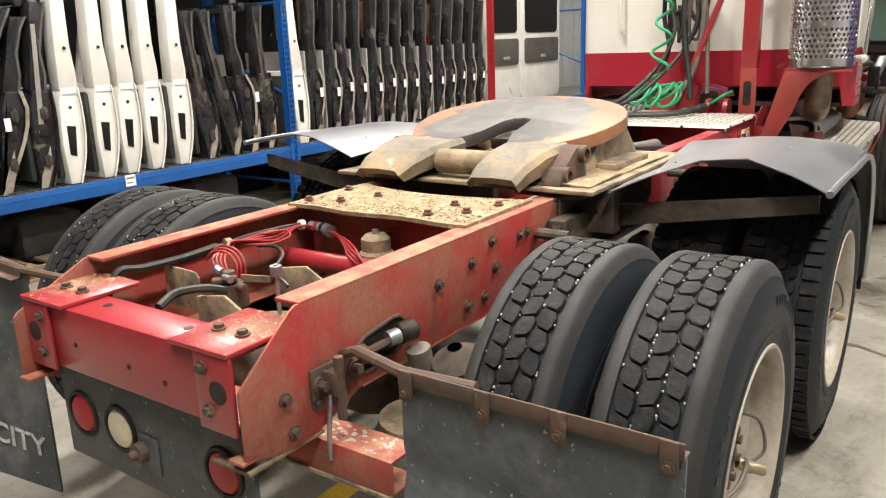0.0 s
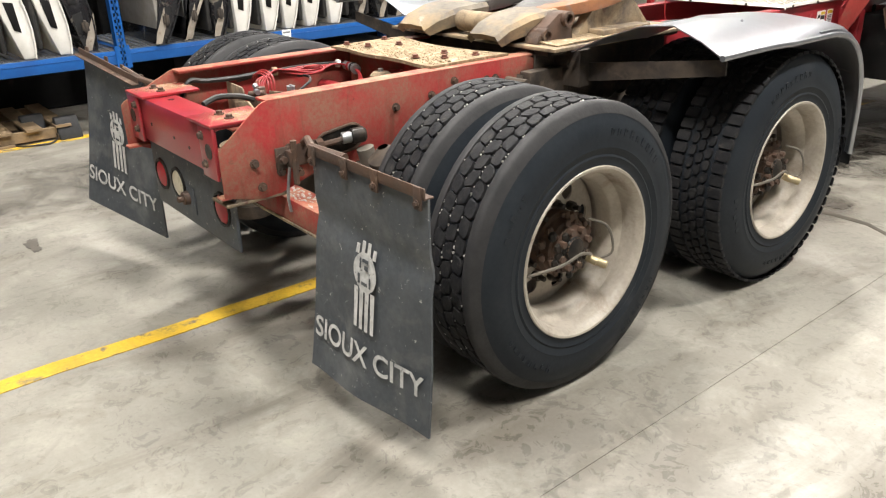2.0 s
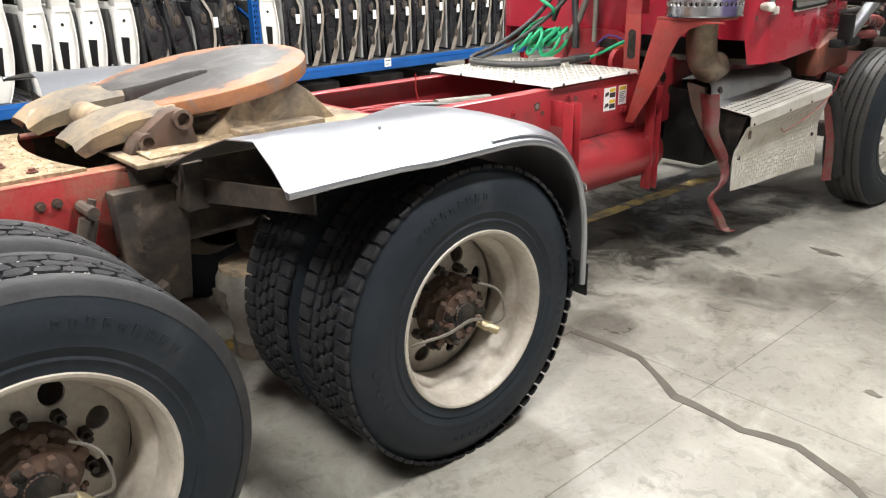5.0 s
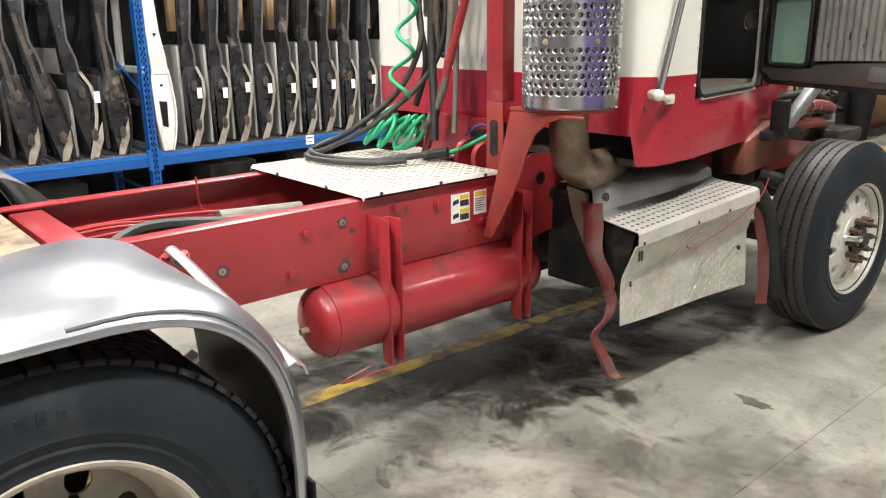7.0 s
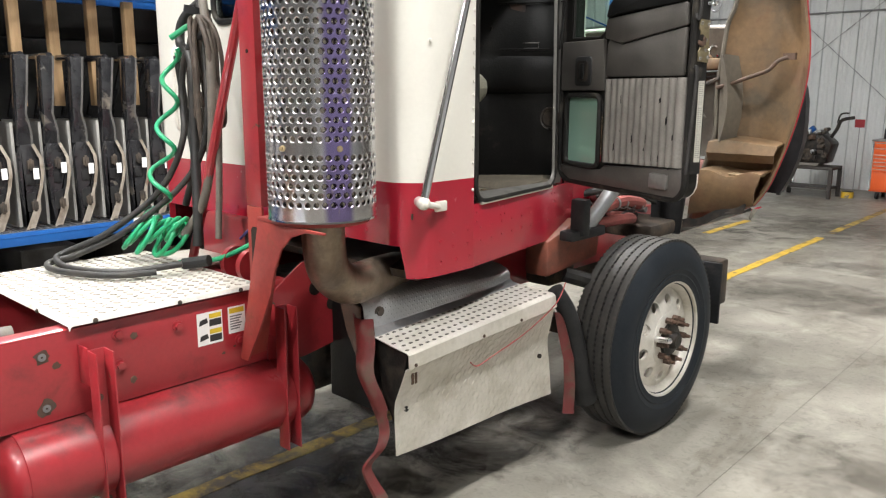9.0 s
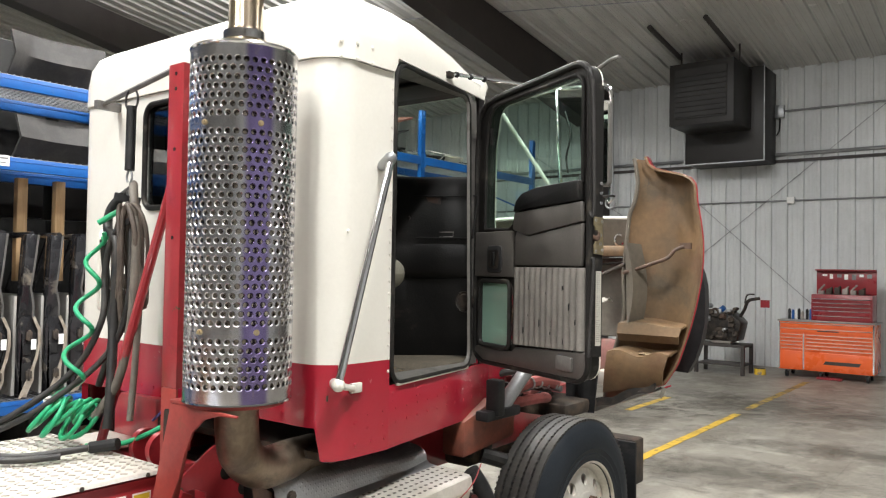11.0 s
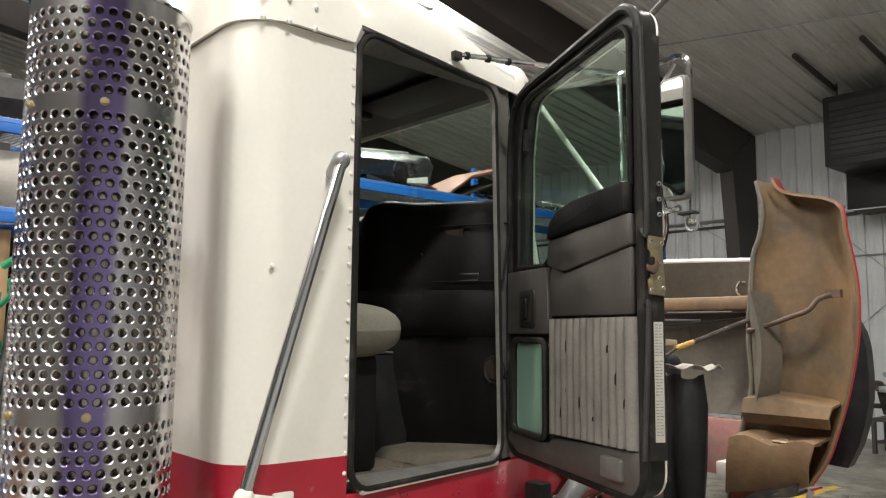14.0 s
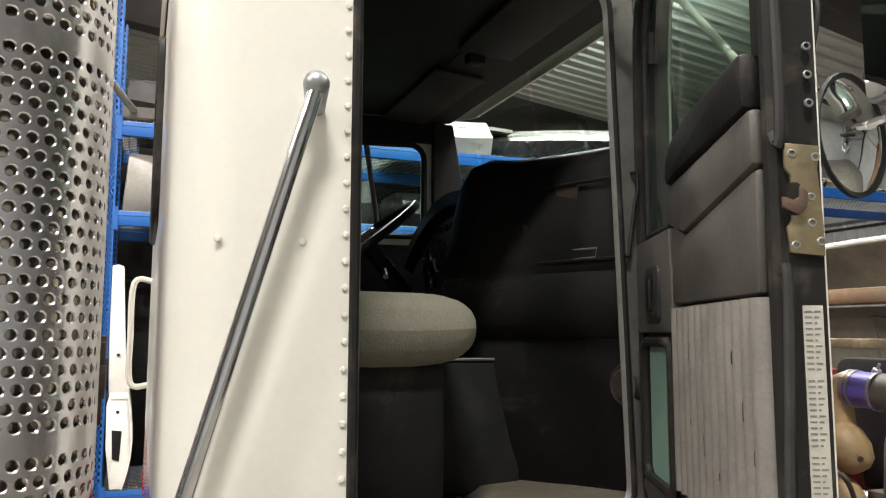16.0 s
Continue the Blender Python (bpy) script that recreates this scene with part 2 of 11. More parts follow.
TORN_RED = mat("torn_dirty_red_steel", (0.12, 0.018, 0.018), 0.42, second=(0.08, 0.022, 0.018), scale=9, dirt=(0.09, 0.055, 0.04), dirt_scale=10, dirt_lo=0.5, dirt_hi=0.65, bump=0.2)
RISER_METAL = tread_mat()
RIM_CREAM = mat("cream_rim_paint", (0.47, 0.42, 0.35), 0.45, second=(0.34, 0.3, 0.25), scale=4, dirt=(0.2, 0.15, 0.11), dirt_scale=7, dirt_lo=0.56, dirt_hi=0.75, bump=0.08)
RUST = mat("rusty_steel", (0.1, 0.056, 0.036), 0.75, second=(0.07, 0.052, 0.042), scale=12, dirt=(0.3, 0.22, 0.15), dirt_scale=8, dirt_lo=0.58, dirt_hi=0.75, bump=0.4)
DULL_WALL = mat("pale_workshop_wall", (0.38, 0.38, 0.37), 0.6, second=(0.32, 0.32, 0.31), scale=1)
RIB_BROWN = mat("grey_brown_worn_shoulder_rubber", (0.026, 0.025, 0.026), 0.7, second=(0.017, 0.017, 0.018), scale=9, fine=80, fine_amount=0.3, bump=0.2)
GREASE = mat("greasy_black_metal", (0.018, 0.017, 0.016), 0.35, second=(0.05, 0.04, 0.032), scale=14, bump=0.4)
DUST = mat("tan_road_dust", (0.36, 0.27, 0.16), 0.95, second=(0.24, 0.17, 0.1), scale=14, fine=60, fine_amount=0.6, bump=1.0, dirt=(0.46, 0.36, 0.23), dirt_scale=30, dirt_lo=0.55, dirt_hi=0.62)
DUSTY_STEEL = mat("dust_caked_steel", (0.24, 0.18, 0.115), 0.85, second=(0.1, 0.08, 0.065), scale=8, fine=50, fine_amount=0.5, dirt=(0.36, 0.27, 0.17), dirt_scale=6, dirt_lo=0.45, dirt_hi=0.6, spots=(0.12, 0.07, 0.05), spot_scale=18, spot_lo=0.6, spot_hi=0.66, bump=0.6)
DARK_STEEL = mat("grimy_dark_steel", (0.05, 0.043, 0.038), 0.6, second=(0.11, 0.085, 0.065), scale=9, dirt=(0.22, 0.17, 0.12), dirt_scale=6, dirt_lo=0.6, dirt_hi=0.78, bump=0.3)
ALU = mat("brushed_aluminium", (0.38, 0.39, 0.415), 0.33, 0.88, second=(0.4, 0.41, 0.44), scale=2.5, fine=25, fine_amount=0.12, bump=0.06, rough_var=0.1, dirt=(0.34, 0.33, 0.32), dirt_scale=4, dirt_lo=0.6, dirt_hi=0.85, dirt_rough=0.5)
PLATE_ALU = mat("dull_tread_plate_aluminium", (0.72, 0.69, 0.63), 0.45, 0.45, second=(0.6, 0.57, 0.5), scale=6, fine=45, fine_amount=0.16, bump=0.12, dirt=(0.42, 0.36, 0.28), dirt_scale=5, dirt_lo=0.56, dirt_hi=0.85)
CHROME = mat("chromed_steel", (0.78, 0.78, 0.8), 0.12, 1.0, second=(0.7, 0.7, 0.72), fine_amount=0.05, bump=0.0, rough_var=0.06)
BLACK_PLASTIC = mat("black_plastic", (0.02, 0.02, 0.021), 0.45, second=(0.03, 0.03, 0.03), scale=8, bump=0.1)
FLAP_RUBBER = mat("grey_mud_flap_rubber", (0.06, 0.069, 0.08), 0.6, second=(0.095, 0.105, 0.116), scale=4, fine=50, fine_amount=0.35, bump=0.25, dirt=(0.2, 0.2, 0.19), dirt_scale=5, dirt_lo=0.5, dirt_hi=0.85, spots=(0.42, 0.42, 0.4), spot_scale=48, spot_lo=0.645, spot_hi=0.68)
FLAP_WHITE = mat("scuffed_white_lettering", (0.62, 0.62, 0.6), 0.7, second=(0.42, 0.42, 0.41), scale=20, dirt=(0.1, 0.1, 0.1), dirt_scale=45, dirt_lo=0.6, dirt_hi=0.68)
BLUE = mat("blue_rack_paint", (0.006, 0.09, 0.33), 0.45, second=(0.005, 0.07, 0.27), scale=3, fine_amount=0.1, bump=0.05, dirt=(0.1, 0.11, 0.13), dirt_scale=8, dirt_lo=0.66, dirt_hi=0.8)
GALV = mat("galvanised_wire", (0.4, 0.41, 0.42), 0.45, 0.8)
WHITE_DOOR = mat("white_car_paint", (0.72, 0.7, 0.66), 0.35, second=(0.62, 0.6, 0.55), scale=4, fine_amount=0.08, bump=0.03, dirt=(0.36, 0.3, 0.24), dirt_scale=5, dirt_lo=0.62, dirt_hi=0.78)
BLACK_DOOR = mat("black_car_paint", (0.014, 0.014, 0.016), 0.22, second=(0.03, 0.03, 0.032), scale=5, fine_amount=0.15, bump=0.05, coat=0.3, dirt=(0.2, 0.17, 0.13), dirt_scale=4, dirt_lo=0.6, dirt_hi=0.75)
DARK_TRIM = mat("charcoal_door_trim", (0.035, 0.034, 0.033), 0.55, second=(0.055, 0.052, 0.05), scale=6, bump=0.15)
GREY_TRIM = mat("light_grey_door_trim", (0.3, 0.28, 0.25), 0.6, second=(0.24, 0.22, 0.19), scale=6, bump=0.1)
PAPER = mat("white_paper_tag", (0.82, 0.82, 0.8), 0.7, second=(0.76, 0.76, 0.73), fine_amount=0.05, bump=0)
PRINT = mat("grey_print", (0.2, 0.2, 0.2), 0.7, fine_amount=0.05, bump=0)
PRINT_BLACK = mat("black_print", (0.03, 0.03, 0.03), 0.6, fine_amount=0.05, bump=0)
PRINT_YELLOW = mat("yellow_print", (0.75, 0.55, 0.03), 0.6, fine_amount=0.05, bump=0)
WOOD = mat("pine_board", (0.5, 0.33, 0.17), 0.65, second=(0.38, 0.24, 0.12), scale=4, stretch=(6, 6, 0.5), bump=0.15)
PALLET = mat("grey_pallet_wood", (0.26, 0.18, 0.1), 0.8, second=(0.17, 0.12, 0.07), scale=5, bump=0.2)
LAMP_RED = mat("red_lamp_lens", (0.36, 0.003, 0.01), 0.45, second=(0.28, 0.003, 0.008), fine_amount=0.1, bump=0.05)
LAMP_WHITE = mat("yellowed_lamp_lens", (0.6, 0.54, 0.4), 0.3, second=(0.5, 0.45, 0.33), fine_amount=0.1, bump=0.05)
BRASS = mat("brass_fitting", (0.42, 0.35, 0.22), 0.45, 0.7, second=(0.4, 0.3, 0.14), scale=20)
GREEN_HOSE = mat("green_coiled_air_hose", (0.02, 0.3, 0.12), 0.35, second=(0.03, 0.36, 0.17), scale=4, fine_amount=0.1, bump=0.02)
BLACK_HOSE = mat("black_rubber_hose", (0.016, 0.016, 0.016), 0.5, second=(0.045, 0.04, 0.034), scale=8, bump=0.15)
GREY_HOSE = mat("dusty_grey_hose", (0.16, 0.14, 0.115), 0.6, second=(0.1, 0.09, 0.075), scale=8, bump=0.15)
RED_CABLE = mat("red_cable", (0.33, 0.018, 0.022), 0.4, second=(0.28, 0.02, 0.022), scale=10, dirt=(0.3, 0.2, 0.13), dirt_scale=12, dirt_lo=0.6, dirt_hi=0.75)
GREY_VINYL = mat("worn_grey_vinyl", (0.085, 0.078, 0.07), 0.5, second=(0.065, 0.06, 0.055), scale=5, fine=120, fine_amount=0.2, bump=0.2)
PLEAT = mat("pleated_grey_cloth", (0.2, 0.185, 0.165), 0.75, second=(0.15, 0.14, 0.125), scale=8, fine=150, bump=0.25, dirt=(0.05, 0.045, 0.04), dirt_scale=14, dirt_lo=0.67, dirt_hi=0.74)
SEAL = mat("black_rubber_seal", (0.018, 0.017, 0.016), 0.5, second=(0.07, 0.062, 0.05), scale=9, lo=0.55, hi=0.75, bump=0.1)
DASH = mat("black_dashboard_vinyl", (0.0095, 0.0095, 0.0095), 0.45, second=(0.015, 0.0145, 0.014), scale=5, fine=100, bump=0.25, dirt=(0.06, 0.05, 0.04), dirt_scale=5, dirt_lo=0.62, dirt_hi=0.8)
SEAT_CLOTH = mat("khaki_seat_cloth", (0.2, 0.19, 0.145), 0.9, second=(0.16, 0.15, 0.115), scale=7, fine=220, fine_amount=0.45, bump=0.5)
CAB_FLOOR = mat("dusty_cab_floor_mat", (0.08, 0.066, 0.048), 0.85, second=(0.13, 0.11, 0.08), scale=5, fine=50, fine_amount=0.4, bump=0.5)
TRIM_METAL = mat("scuffed_door_frame_metal", (0.18, 0.172, 0.16), 0.45, 0.3, second=(0.13, 0.124, 0.115), scale=8, bump=0.15)
FIBRE = mat("tan_fibreglass_underside", (0.19, 0.115, 0.055), 0.6, second=(0.095, 0.072, 0.046), scale=2.2, fine=30, fine_amount=0.35, bump=0.4, dirt=(0.15, 0.08, 0.045), dirt_scale=3.0, dirt_lo=0.52, dirt_hi=0.7, spots=(0.07, 0.06, 0.05), spot_scale=6, spot_lo=0.67, spot_hi=0.74)
FIBRE_GREY = mat("grey_fibreglass_underside", (0.14, 0.12, 0.092), 0.6, second=(0.085, 0.075, 0.06), scale=2.5, fine=30, fine_amount=0.3, bump=0.3, dirt=(0.1, 0.085, 0.07), dirt_scale=4, dirt_lo=0.58, dirt_hi=0.72)
ENGINE_RED = mat("oily_red_engine_paint", (0.28, 0.03, 0.035), 0.45, second=(0.12, 0.03, 0.03), scale=8, dirt=(0.06, 0.05, 0.04), dirt_scale=9, dirt_lo=0.5, dirt_hi=0.65, bump=0.2)
TURBO = mat("tan_cast_turbo_pipe", (0.42, 0.29, 0.15), 0.5, second=(0.3, 0.21, 0.11), scale=7, bump=0.2)
PIPE = mat("heat_stained_exhaust", (0.34, 0.27, 0.2), 0.38, 0.85, second=(0.16, 0.115, 0.08), scale=4, bump=0.15, dirt=(0.1, 0.075, 0.055), dirt_scale=6, dirt_lo=0.55, dirt_hi=0.72)
PIPE_BRIGHT = mat("golden_heat_tinted_pipe", (0.55, 0.46, 0.33), 0.2, 1.0, second=(0.4, 0.33, 0.26), scale=5, stretch=(3, 3, 0.6), fine_amount=0.1, bump=0.02)
WALL_WHITE = mat("white_steel_wall_sheet", (0.6, 0.62, 0.62), 0.4, second=(0.52, 0.54, 0.54), scale=0.8, fine=20, fine_amount=0.08, bump=0.0, dirt=(0.42, 0.42, 0.4), dirt_scale=1.4, dirt_lo=0.6, dirt_hi=0.85)
CEIL_WHITE = mat("white_steel_ceiling_sheet", (0.6, 0.6, 0.57), 0.22, second=(0.53, 0.53, 0.5), scale=0.7, fine=20, fine_amount=0.06, bump=0.0)
STEEL_BROWN = mat("dark_primed_structural_steel", (0.035, 0.028, 0.025), 0.6, second=(0.05, 0.042, 0.038), scale=2, bump=0.05)
HEATER = mat("dark_brown_heater_sheet", (0.014, 0.012, 0.011), 0.5, second=(0.02, 0.018, 0.016), scale=3, bump=0.05)
HEATER_IN = mat("heater_louvre_black", (0.022, 0.02, 0.018), 0.6)
ORANGE = mat("orange_tool_chest_enamel", (0.8, 0.13, 0.025), 0.3, second=(0.74, 0.11, 0.022), scale=3, fine_amount=0.05, bump=0.02, coat=0.3)
CHEST_RED = mat("dark_red_tool_chest_enamel", (0.26, 0.015, 0.022), 0.32, second=(0.2, 0.012, 0.018), scale=3, fine_amount=0.1, bump=0.03, coat=0.3)
WORKTOP = mat("scratched_steel_worktop", (0.3, 0.29, 0.27), 0.4, 0.7)
GLASS = glass_mat("green_tinted_glass", (0.8, 0.93, 0.87))
GLASS_DARK = glass_mat("dark_rear_glass", (0.25, 0.27, 0.27))
MIRROR = mat("mirror_face", (0.85, 0.87, 0.87), 0.04, 1.0, second=(0.82, 0.84, 0.84), fine_amount=0.0, bump=0, rough_var=0.0)


def guard_mat():
    """Brushed stainless with a heat-blued stripe down the side that faces the yard."""
    m = mat("heat_blued_stainless", (0.74, 0.73, 0.74), 0.22, 1.0, second=(0.6, 0.59, 0.61), scale=3, stretch=(1, 1, 0.4), fine=30, fine_amount=0.08, bump=0.02, rough_var=0.06)
    tree, bsdf = m.node_tree, m.node_tree.nodes["Principled BSDF"]
    old = bsdf.inputs["Base Color"].links[0].from_socket
    c = tree.nodes.new("ShaderNodeTexCoord")
    flat = tree.nodes.new("ShaderNodeVectorMath")
    flat.operation = "SUBTRACT"
    tree.links.new(c.outputs["Object"], flat.inputs[0])
    flat.inputs[1].default_value = (SX, SY, 0)
    keep = tree.nodes.new("ShaderNodeVectorMath")
    keep.operation = "MULTIPLY"
    keep.inputs[1].default_value = (1, 1, 0)
    tree.links.new(flat.outputs[0], keep.inputs[0])
    unit = tree.nodes.new("ShaderNodeVectorMath")
    unit.operation = "NORMALIZE"
    tree.links.new(keep.outputs[0], unit.inputs[0])
    dot = tree.nodes.new("ShaderNodeVectorMath")
    dot.operation = "DOT_PRODUCT"
    tree.links.new(unit.outputs[0], dot.inputs[0])
    dot.inputs[1].default_value = (math.cos(radians(-21)), math.sin(radians(-21)), 0)
    wob = tree.nodes.new("ShaderNodeMath")
    wob.operation = "MULTIPLY_ADD"
    tree.links.new(noise_tex(tree, coords(tree, (1, 1, 0.35)), 9, 3, 0.5), wob.inputs[0])
    wob.inputs[1].default_value = 0.03
    tree.links.new(dot.outputs["Value"], wob.inputs[2])
    col = mix(tree, ramp(tree, wob.outputs[0], 0.972, 0.998), old, (0.26, 0.21, 0.42))
    col = mix(tree, ramp(tree, noise_tex(tree, coords(tree, (1, 1, 0.5)), 12, 4, 0.6, 0.4), 0.66, 0.78), col, (0.5, 0.43, 0.33))
    tree.links.new(col, bsdf.inputs["Base Color"])
    ring = tree.nodes.new("ShaderNodeTangent")
    ring.direction_type, ring.axis = "RADIAL", "Z"
    tree.links.new(ring.outputs[0], bsdf.inputs["Tangent"])
    bsdf.inputs["Anisotropic"].default_value = 0.5
    return m


SX, SY = 0.8, 3.432          # axis of the exhaust stack
GUARD = guard_mat()
for dull in (RUBBER, SIDEWALL, TREAD, DASH, SEAL, DARK_TRIM, GREASE, DARK_STEEL, BLACK_PLASTIC, FRAME_RED):
    dull.node_tree.nodes["Principled BSDF"].inputs["Specular IOR Level"].default_value = 0.16


# ---- mesh helpers ----
class G:
    """Collects vertices and faces of one mesh."""

    def __init__(self):
        self.v, self.f = [], []

    def put(self, vs, fs):
        n = len(self.v)
        self.v += [tuple(p) for p in vs]
        self.f += [tuple(i + n for i in f) for f in fs]
        return self

    def box(self, x0, x1, y0, y1, z0, z1, m=None):
        vs = [Vector((x, y, z)) for x in (x0, x1) for y in (y0, y1) for z in (z0, z1)]
        if m:
            vs = [m @ p for p in vs]
        return self.put(vs, [(0, 1, 3, 2), (4, 6, 7, 5), (0, 4, 5, 1), (2, 3, 7, 6), (0, 2, 6, 4), (1, 5, 7, 3)])

    def cyl(self, p0, p1, r0, r1=None, n=14, caps=True):
        p0, p1 = Vector(p0), Vector(p1)
        r1 = r0 if r1 is None else r1
        w = (p1 - p0).normalized()
        a = w.orthogonal().normalized()
        b = w.cross(a)
        vs = [p + (a * math.cos(2 * math.pi * i / n) + b * math.sin(2 * math.pi * i / n)) * r for p, r in ((p0, r0), (p1, r1)) for i in range(n)]
        fs = [(i, (i + 1) % n, n + (i + 1) % n, n + i) for i in range(n)]
        if caps:
            fs += [tuple(range(n))[::-1], tuple(range(n, 2 * n))]
        return self.put(vs, fs)

    def tube(self, pts, r, n=8, closed=False):
        pts = [Vector(p) for p in pts]
        rings, k = [], len(pts)
        up = None
        for i, p in enumerate(pts):
            t = (pts[(i + 1) % k] if closed or i < k - 1 else p) - (pts[i - 1] if closed or i > 0 else p)
            t = t.normalized() if t.length > 1e-9 else Vector((0, 0, 1))
            up = t.orthogonal().normalized() if up is None else (up - t * up.dot(t)).normalized()
            b = t.cross(up)
            rr = r[i] if isinstance(r, (list, tuple)) else r
            rings.append([p + (up * math.cos(2 * math.pi * j / n) + b * math.sin(2 * math.pi * j / n)) * rr for j in range(n)])
        vs = [q for ring in rings for q in ring]
        fs = []
        for i in range(k if closed else k - 1):
            i2 = (i + 1) % k
            fs += [(i * n + j, i * n + (j + 1) % n, i2 * n + (j + 1) % n, i2 * n + j) for j in range(n)]
        if not closed:
            fs += [tuple(range(n))[::-1], tuple(range((k - 1) * n, k * n))]
        return self.put(vs, fs)

    def lathe(self, profile, centre, axis, n=40, closed=False, arc=None):
        """profile: pairs of radius and distance along axis."""
        c, w = Vector(centre), Vector(axis).normalized()
        a = Vector((0, 0, 1)) if abs(w.z) < 0.9 else Vector((1, 0, 0))
        a = (a - w * a.dot(w)).normalized()
        b = w.cross(a)
        k = len(profile)
        vs = [c + w * h + (a * math.cos(2 * math.pi * i / n) + b * math.sin(2 * math.pi * i / n)) * r for i in range(n) for r, h in profile]
        fs = []
        for i in range(n):
            i2 = (i + 1) % n
            for j in range(k if closed else k - 1):
                j2 = (j + 1) % k
                fs.append((i * k + j, i2 * k + j, i2 * k + j2, i * k + j2))
        return self.put(vs, fs)

    def prism(self, poly, axis, a, b, m=None):
        """poly: pairs in the two other axes, in the order x, y, z."""
        def at(p, h):
            q = list(p)
            q.insert("xyz".index(axis), h)
            return m @ Vector(q) if m else Vector(q)
        n = len(poly)
        vs = [at(p, a) for p in poly] + [at(p, b) for p in poly]
        fs = [tuple(range(n))[::-1], tuple(range(n, 2 * n))] + [(i, (i + 1) % n, n + (i + 1) % n, n + i) for i in range(n)]
        return self.put(vs, fs)

    def sheet(self, rows, thick):
        """A grid of points, given a thickness along its own normals."""
        k, n = len(rows), len(rows[0])
        P = [[Vector(p) for p in row] for row in rows]
        top, bot = [], []
        for i in range(k):
            for j in range(n):
                du = P[min(i + 1, k - 1)][j] - P[max(i - 1, 0)][j]
                dv = P[i][min(j + 1, n - 1)] - P[i][max(j - 1, 0)]
                nn = du.cross(dv)
                nn = nn.normalized() if nn.length > 1e-12 else Vector((0, 0, 1))
                top.append(P[i][j])
                bot.append(P[i][j] - nn * thick)
        m, fs = k * n, []
        for i in range(k - 1):
            for j in range(n - 1):
                q = (i * n + j, i * n + j + 1, (i + 1) * n + j + 1, (i + 1) * n + j)
                fs += [q, tuple(x + m for x in q[::-1])]
        rim = [j for j in range(n)] + [i * n + n - 1 for i in range(1, k)] + [(k - 1) * n + j for j in range(n - 2, -1, -1)] + [i * n for i in range(k - 2, 0, -1)]
        fs += [(rim[i], rim[(i + 1) % len(rim)], rim[(i + 1) % len(rim)] + m, rim[i] + m) for i in range(len(rim))]
        return self.put(top + bot, fs)

    def ball(self, c, r, n=10, squash=(1, 1, 1)):
        c = Vector(c)
        k = max(4, n // 2)
        vs = [c + Vector((r * math.sin(math.pi * i / k) * math.cos(2 * math.pi * j / n) * squash[0], r * math.sin(math.pi * i / k) * math.sin(2 * math.pi * j / n) * squash[1], r * math.cos(math.pi * i / k) * squash[2])) for i in range(1, k) for j in range(n)]
        vs += [c + Vector((0, 0, r * squash[2])), c - Vector((0, 0, r * squash[2]))]
        fs = [(i * n + j, (i + 1) * n + j, (i + 1) * n + (j + 1) % n, i * n + (j + 1) % n) for i in range(k - 2) for j in range(n)]
        t, b = (k - 1) * n, (k - 1) * n + 1
        fs += [(t, j, (j + 1) % n) for j in range(n)] + [(b, (k - 2) * n + (j + 1) % n, (k - 2) * n + j) for j in range(n)]
        return self.put(vs, fs)

    def bolt(self, p, d, r=0.014, h=0.012):
        p, d = Vector(p), Vector(d).normalized()
        self.cyl(p, p + d * h * 0.3, r * 1.5, n=10)
        return self.cyl(p + d * h * 0.3, p + d * h, r, n=6)


def build(name, g, material, bevel=0.0, smooth=30.0, segments=2):
    me = bpy.data.meshes.new(name)
    me.from_pydata(g.v, [], g.f)
    bm = bmesh.new()
    bm.from_mesh(me)
    if len(bm.faces) < 60000:
        bmesh.ops.recalc_face_normals(bm, faces=bm.faces)
    if bevel:
        edges = [e for e in bm.edges if len(e.link_faces) == 2 and e.calc_face_angle(0) > 0.6]
        bmesh.ops.bevel(bm, geom=edges, offset=bevel, segments=segments, affect="EDGES", clamp_overlap=True, profile=0.5)
    limit = radians(smooth)
    for f in bm.faces:
        f.smooth = True
    for e in bm.edges:
        e.smooth = len(e.link_faces) == 2 and e.calc_face_angle(0) < limit
    bm.to_mesh(me)
    bm.free()
    me.materials.append(material)
    return new(name, me)


def part(name, g, material, parent, label="", bevel=0.0, smooth=30.0):
    ob = build(name, g, material, bevel, smooth)
    ob.parent = parent
    root = parent
    while root.parent:
        root = root.parent
    ob.matrix_parent_inverse = (root.matrix_basis if parent is root else Matrix()).inverted()
    if label:
        ob["label"] = label
    return ob


def empty(name, at, label, category, group="", kind=""):
    e = new(name)
    e.empty_display_size = 0.2
    e.location = at
    return tagged(e, label, category, group, kind)


def solid(name, g, material, label, category, group="", kind="", bevel=0.0, smooth=30.0):
    return tagged(build(name, g, material, bevel, smooth), label, category, group, kind)


def text_mesh(words, size, m, depth=0.002):
    """Words in the built-in font as a mesh collector, laid out by m."""
    cu = bpy.data.curves.new("words", "FONT")
    cu.body, cu.size, cu.align_x, cu.extrude, cu.offset = words, size, "CENTER", depth, 0.018 * size
    ob = bpy.data.objects.new("words", cu)
    scene.collection.objects.link(ob)
    dg = bpy.context.evaluated_depsgraph_get()
    me = bpy.data.meshes.new_from_object(ob.evaluated_get(dg))
    g = G()
    g.put([m @ v.co for v in me.vertices], [tuple(p.vertices) for p in me.polygons])
    bpy.data.objects.remove(ob)
    bpy.data.curves.remove(cu)
    bpy.data.meshes.remove(me)
    return g


def arc(c, r, a0, a1, n):
    return [(c[0] + r * math.cos(radians(a0 + (a1 - a0) * i / n)), c[1] + r * math.sin(radians(a0 + (a1 - a0) * i / n))) for i in range(n + 1)]


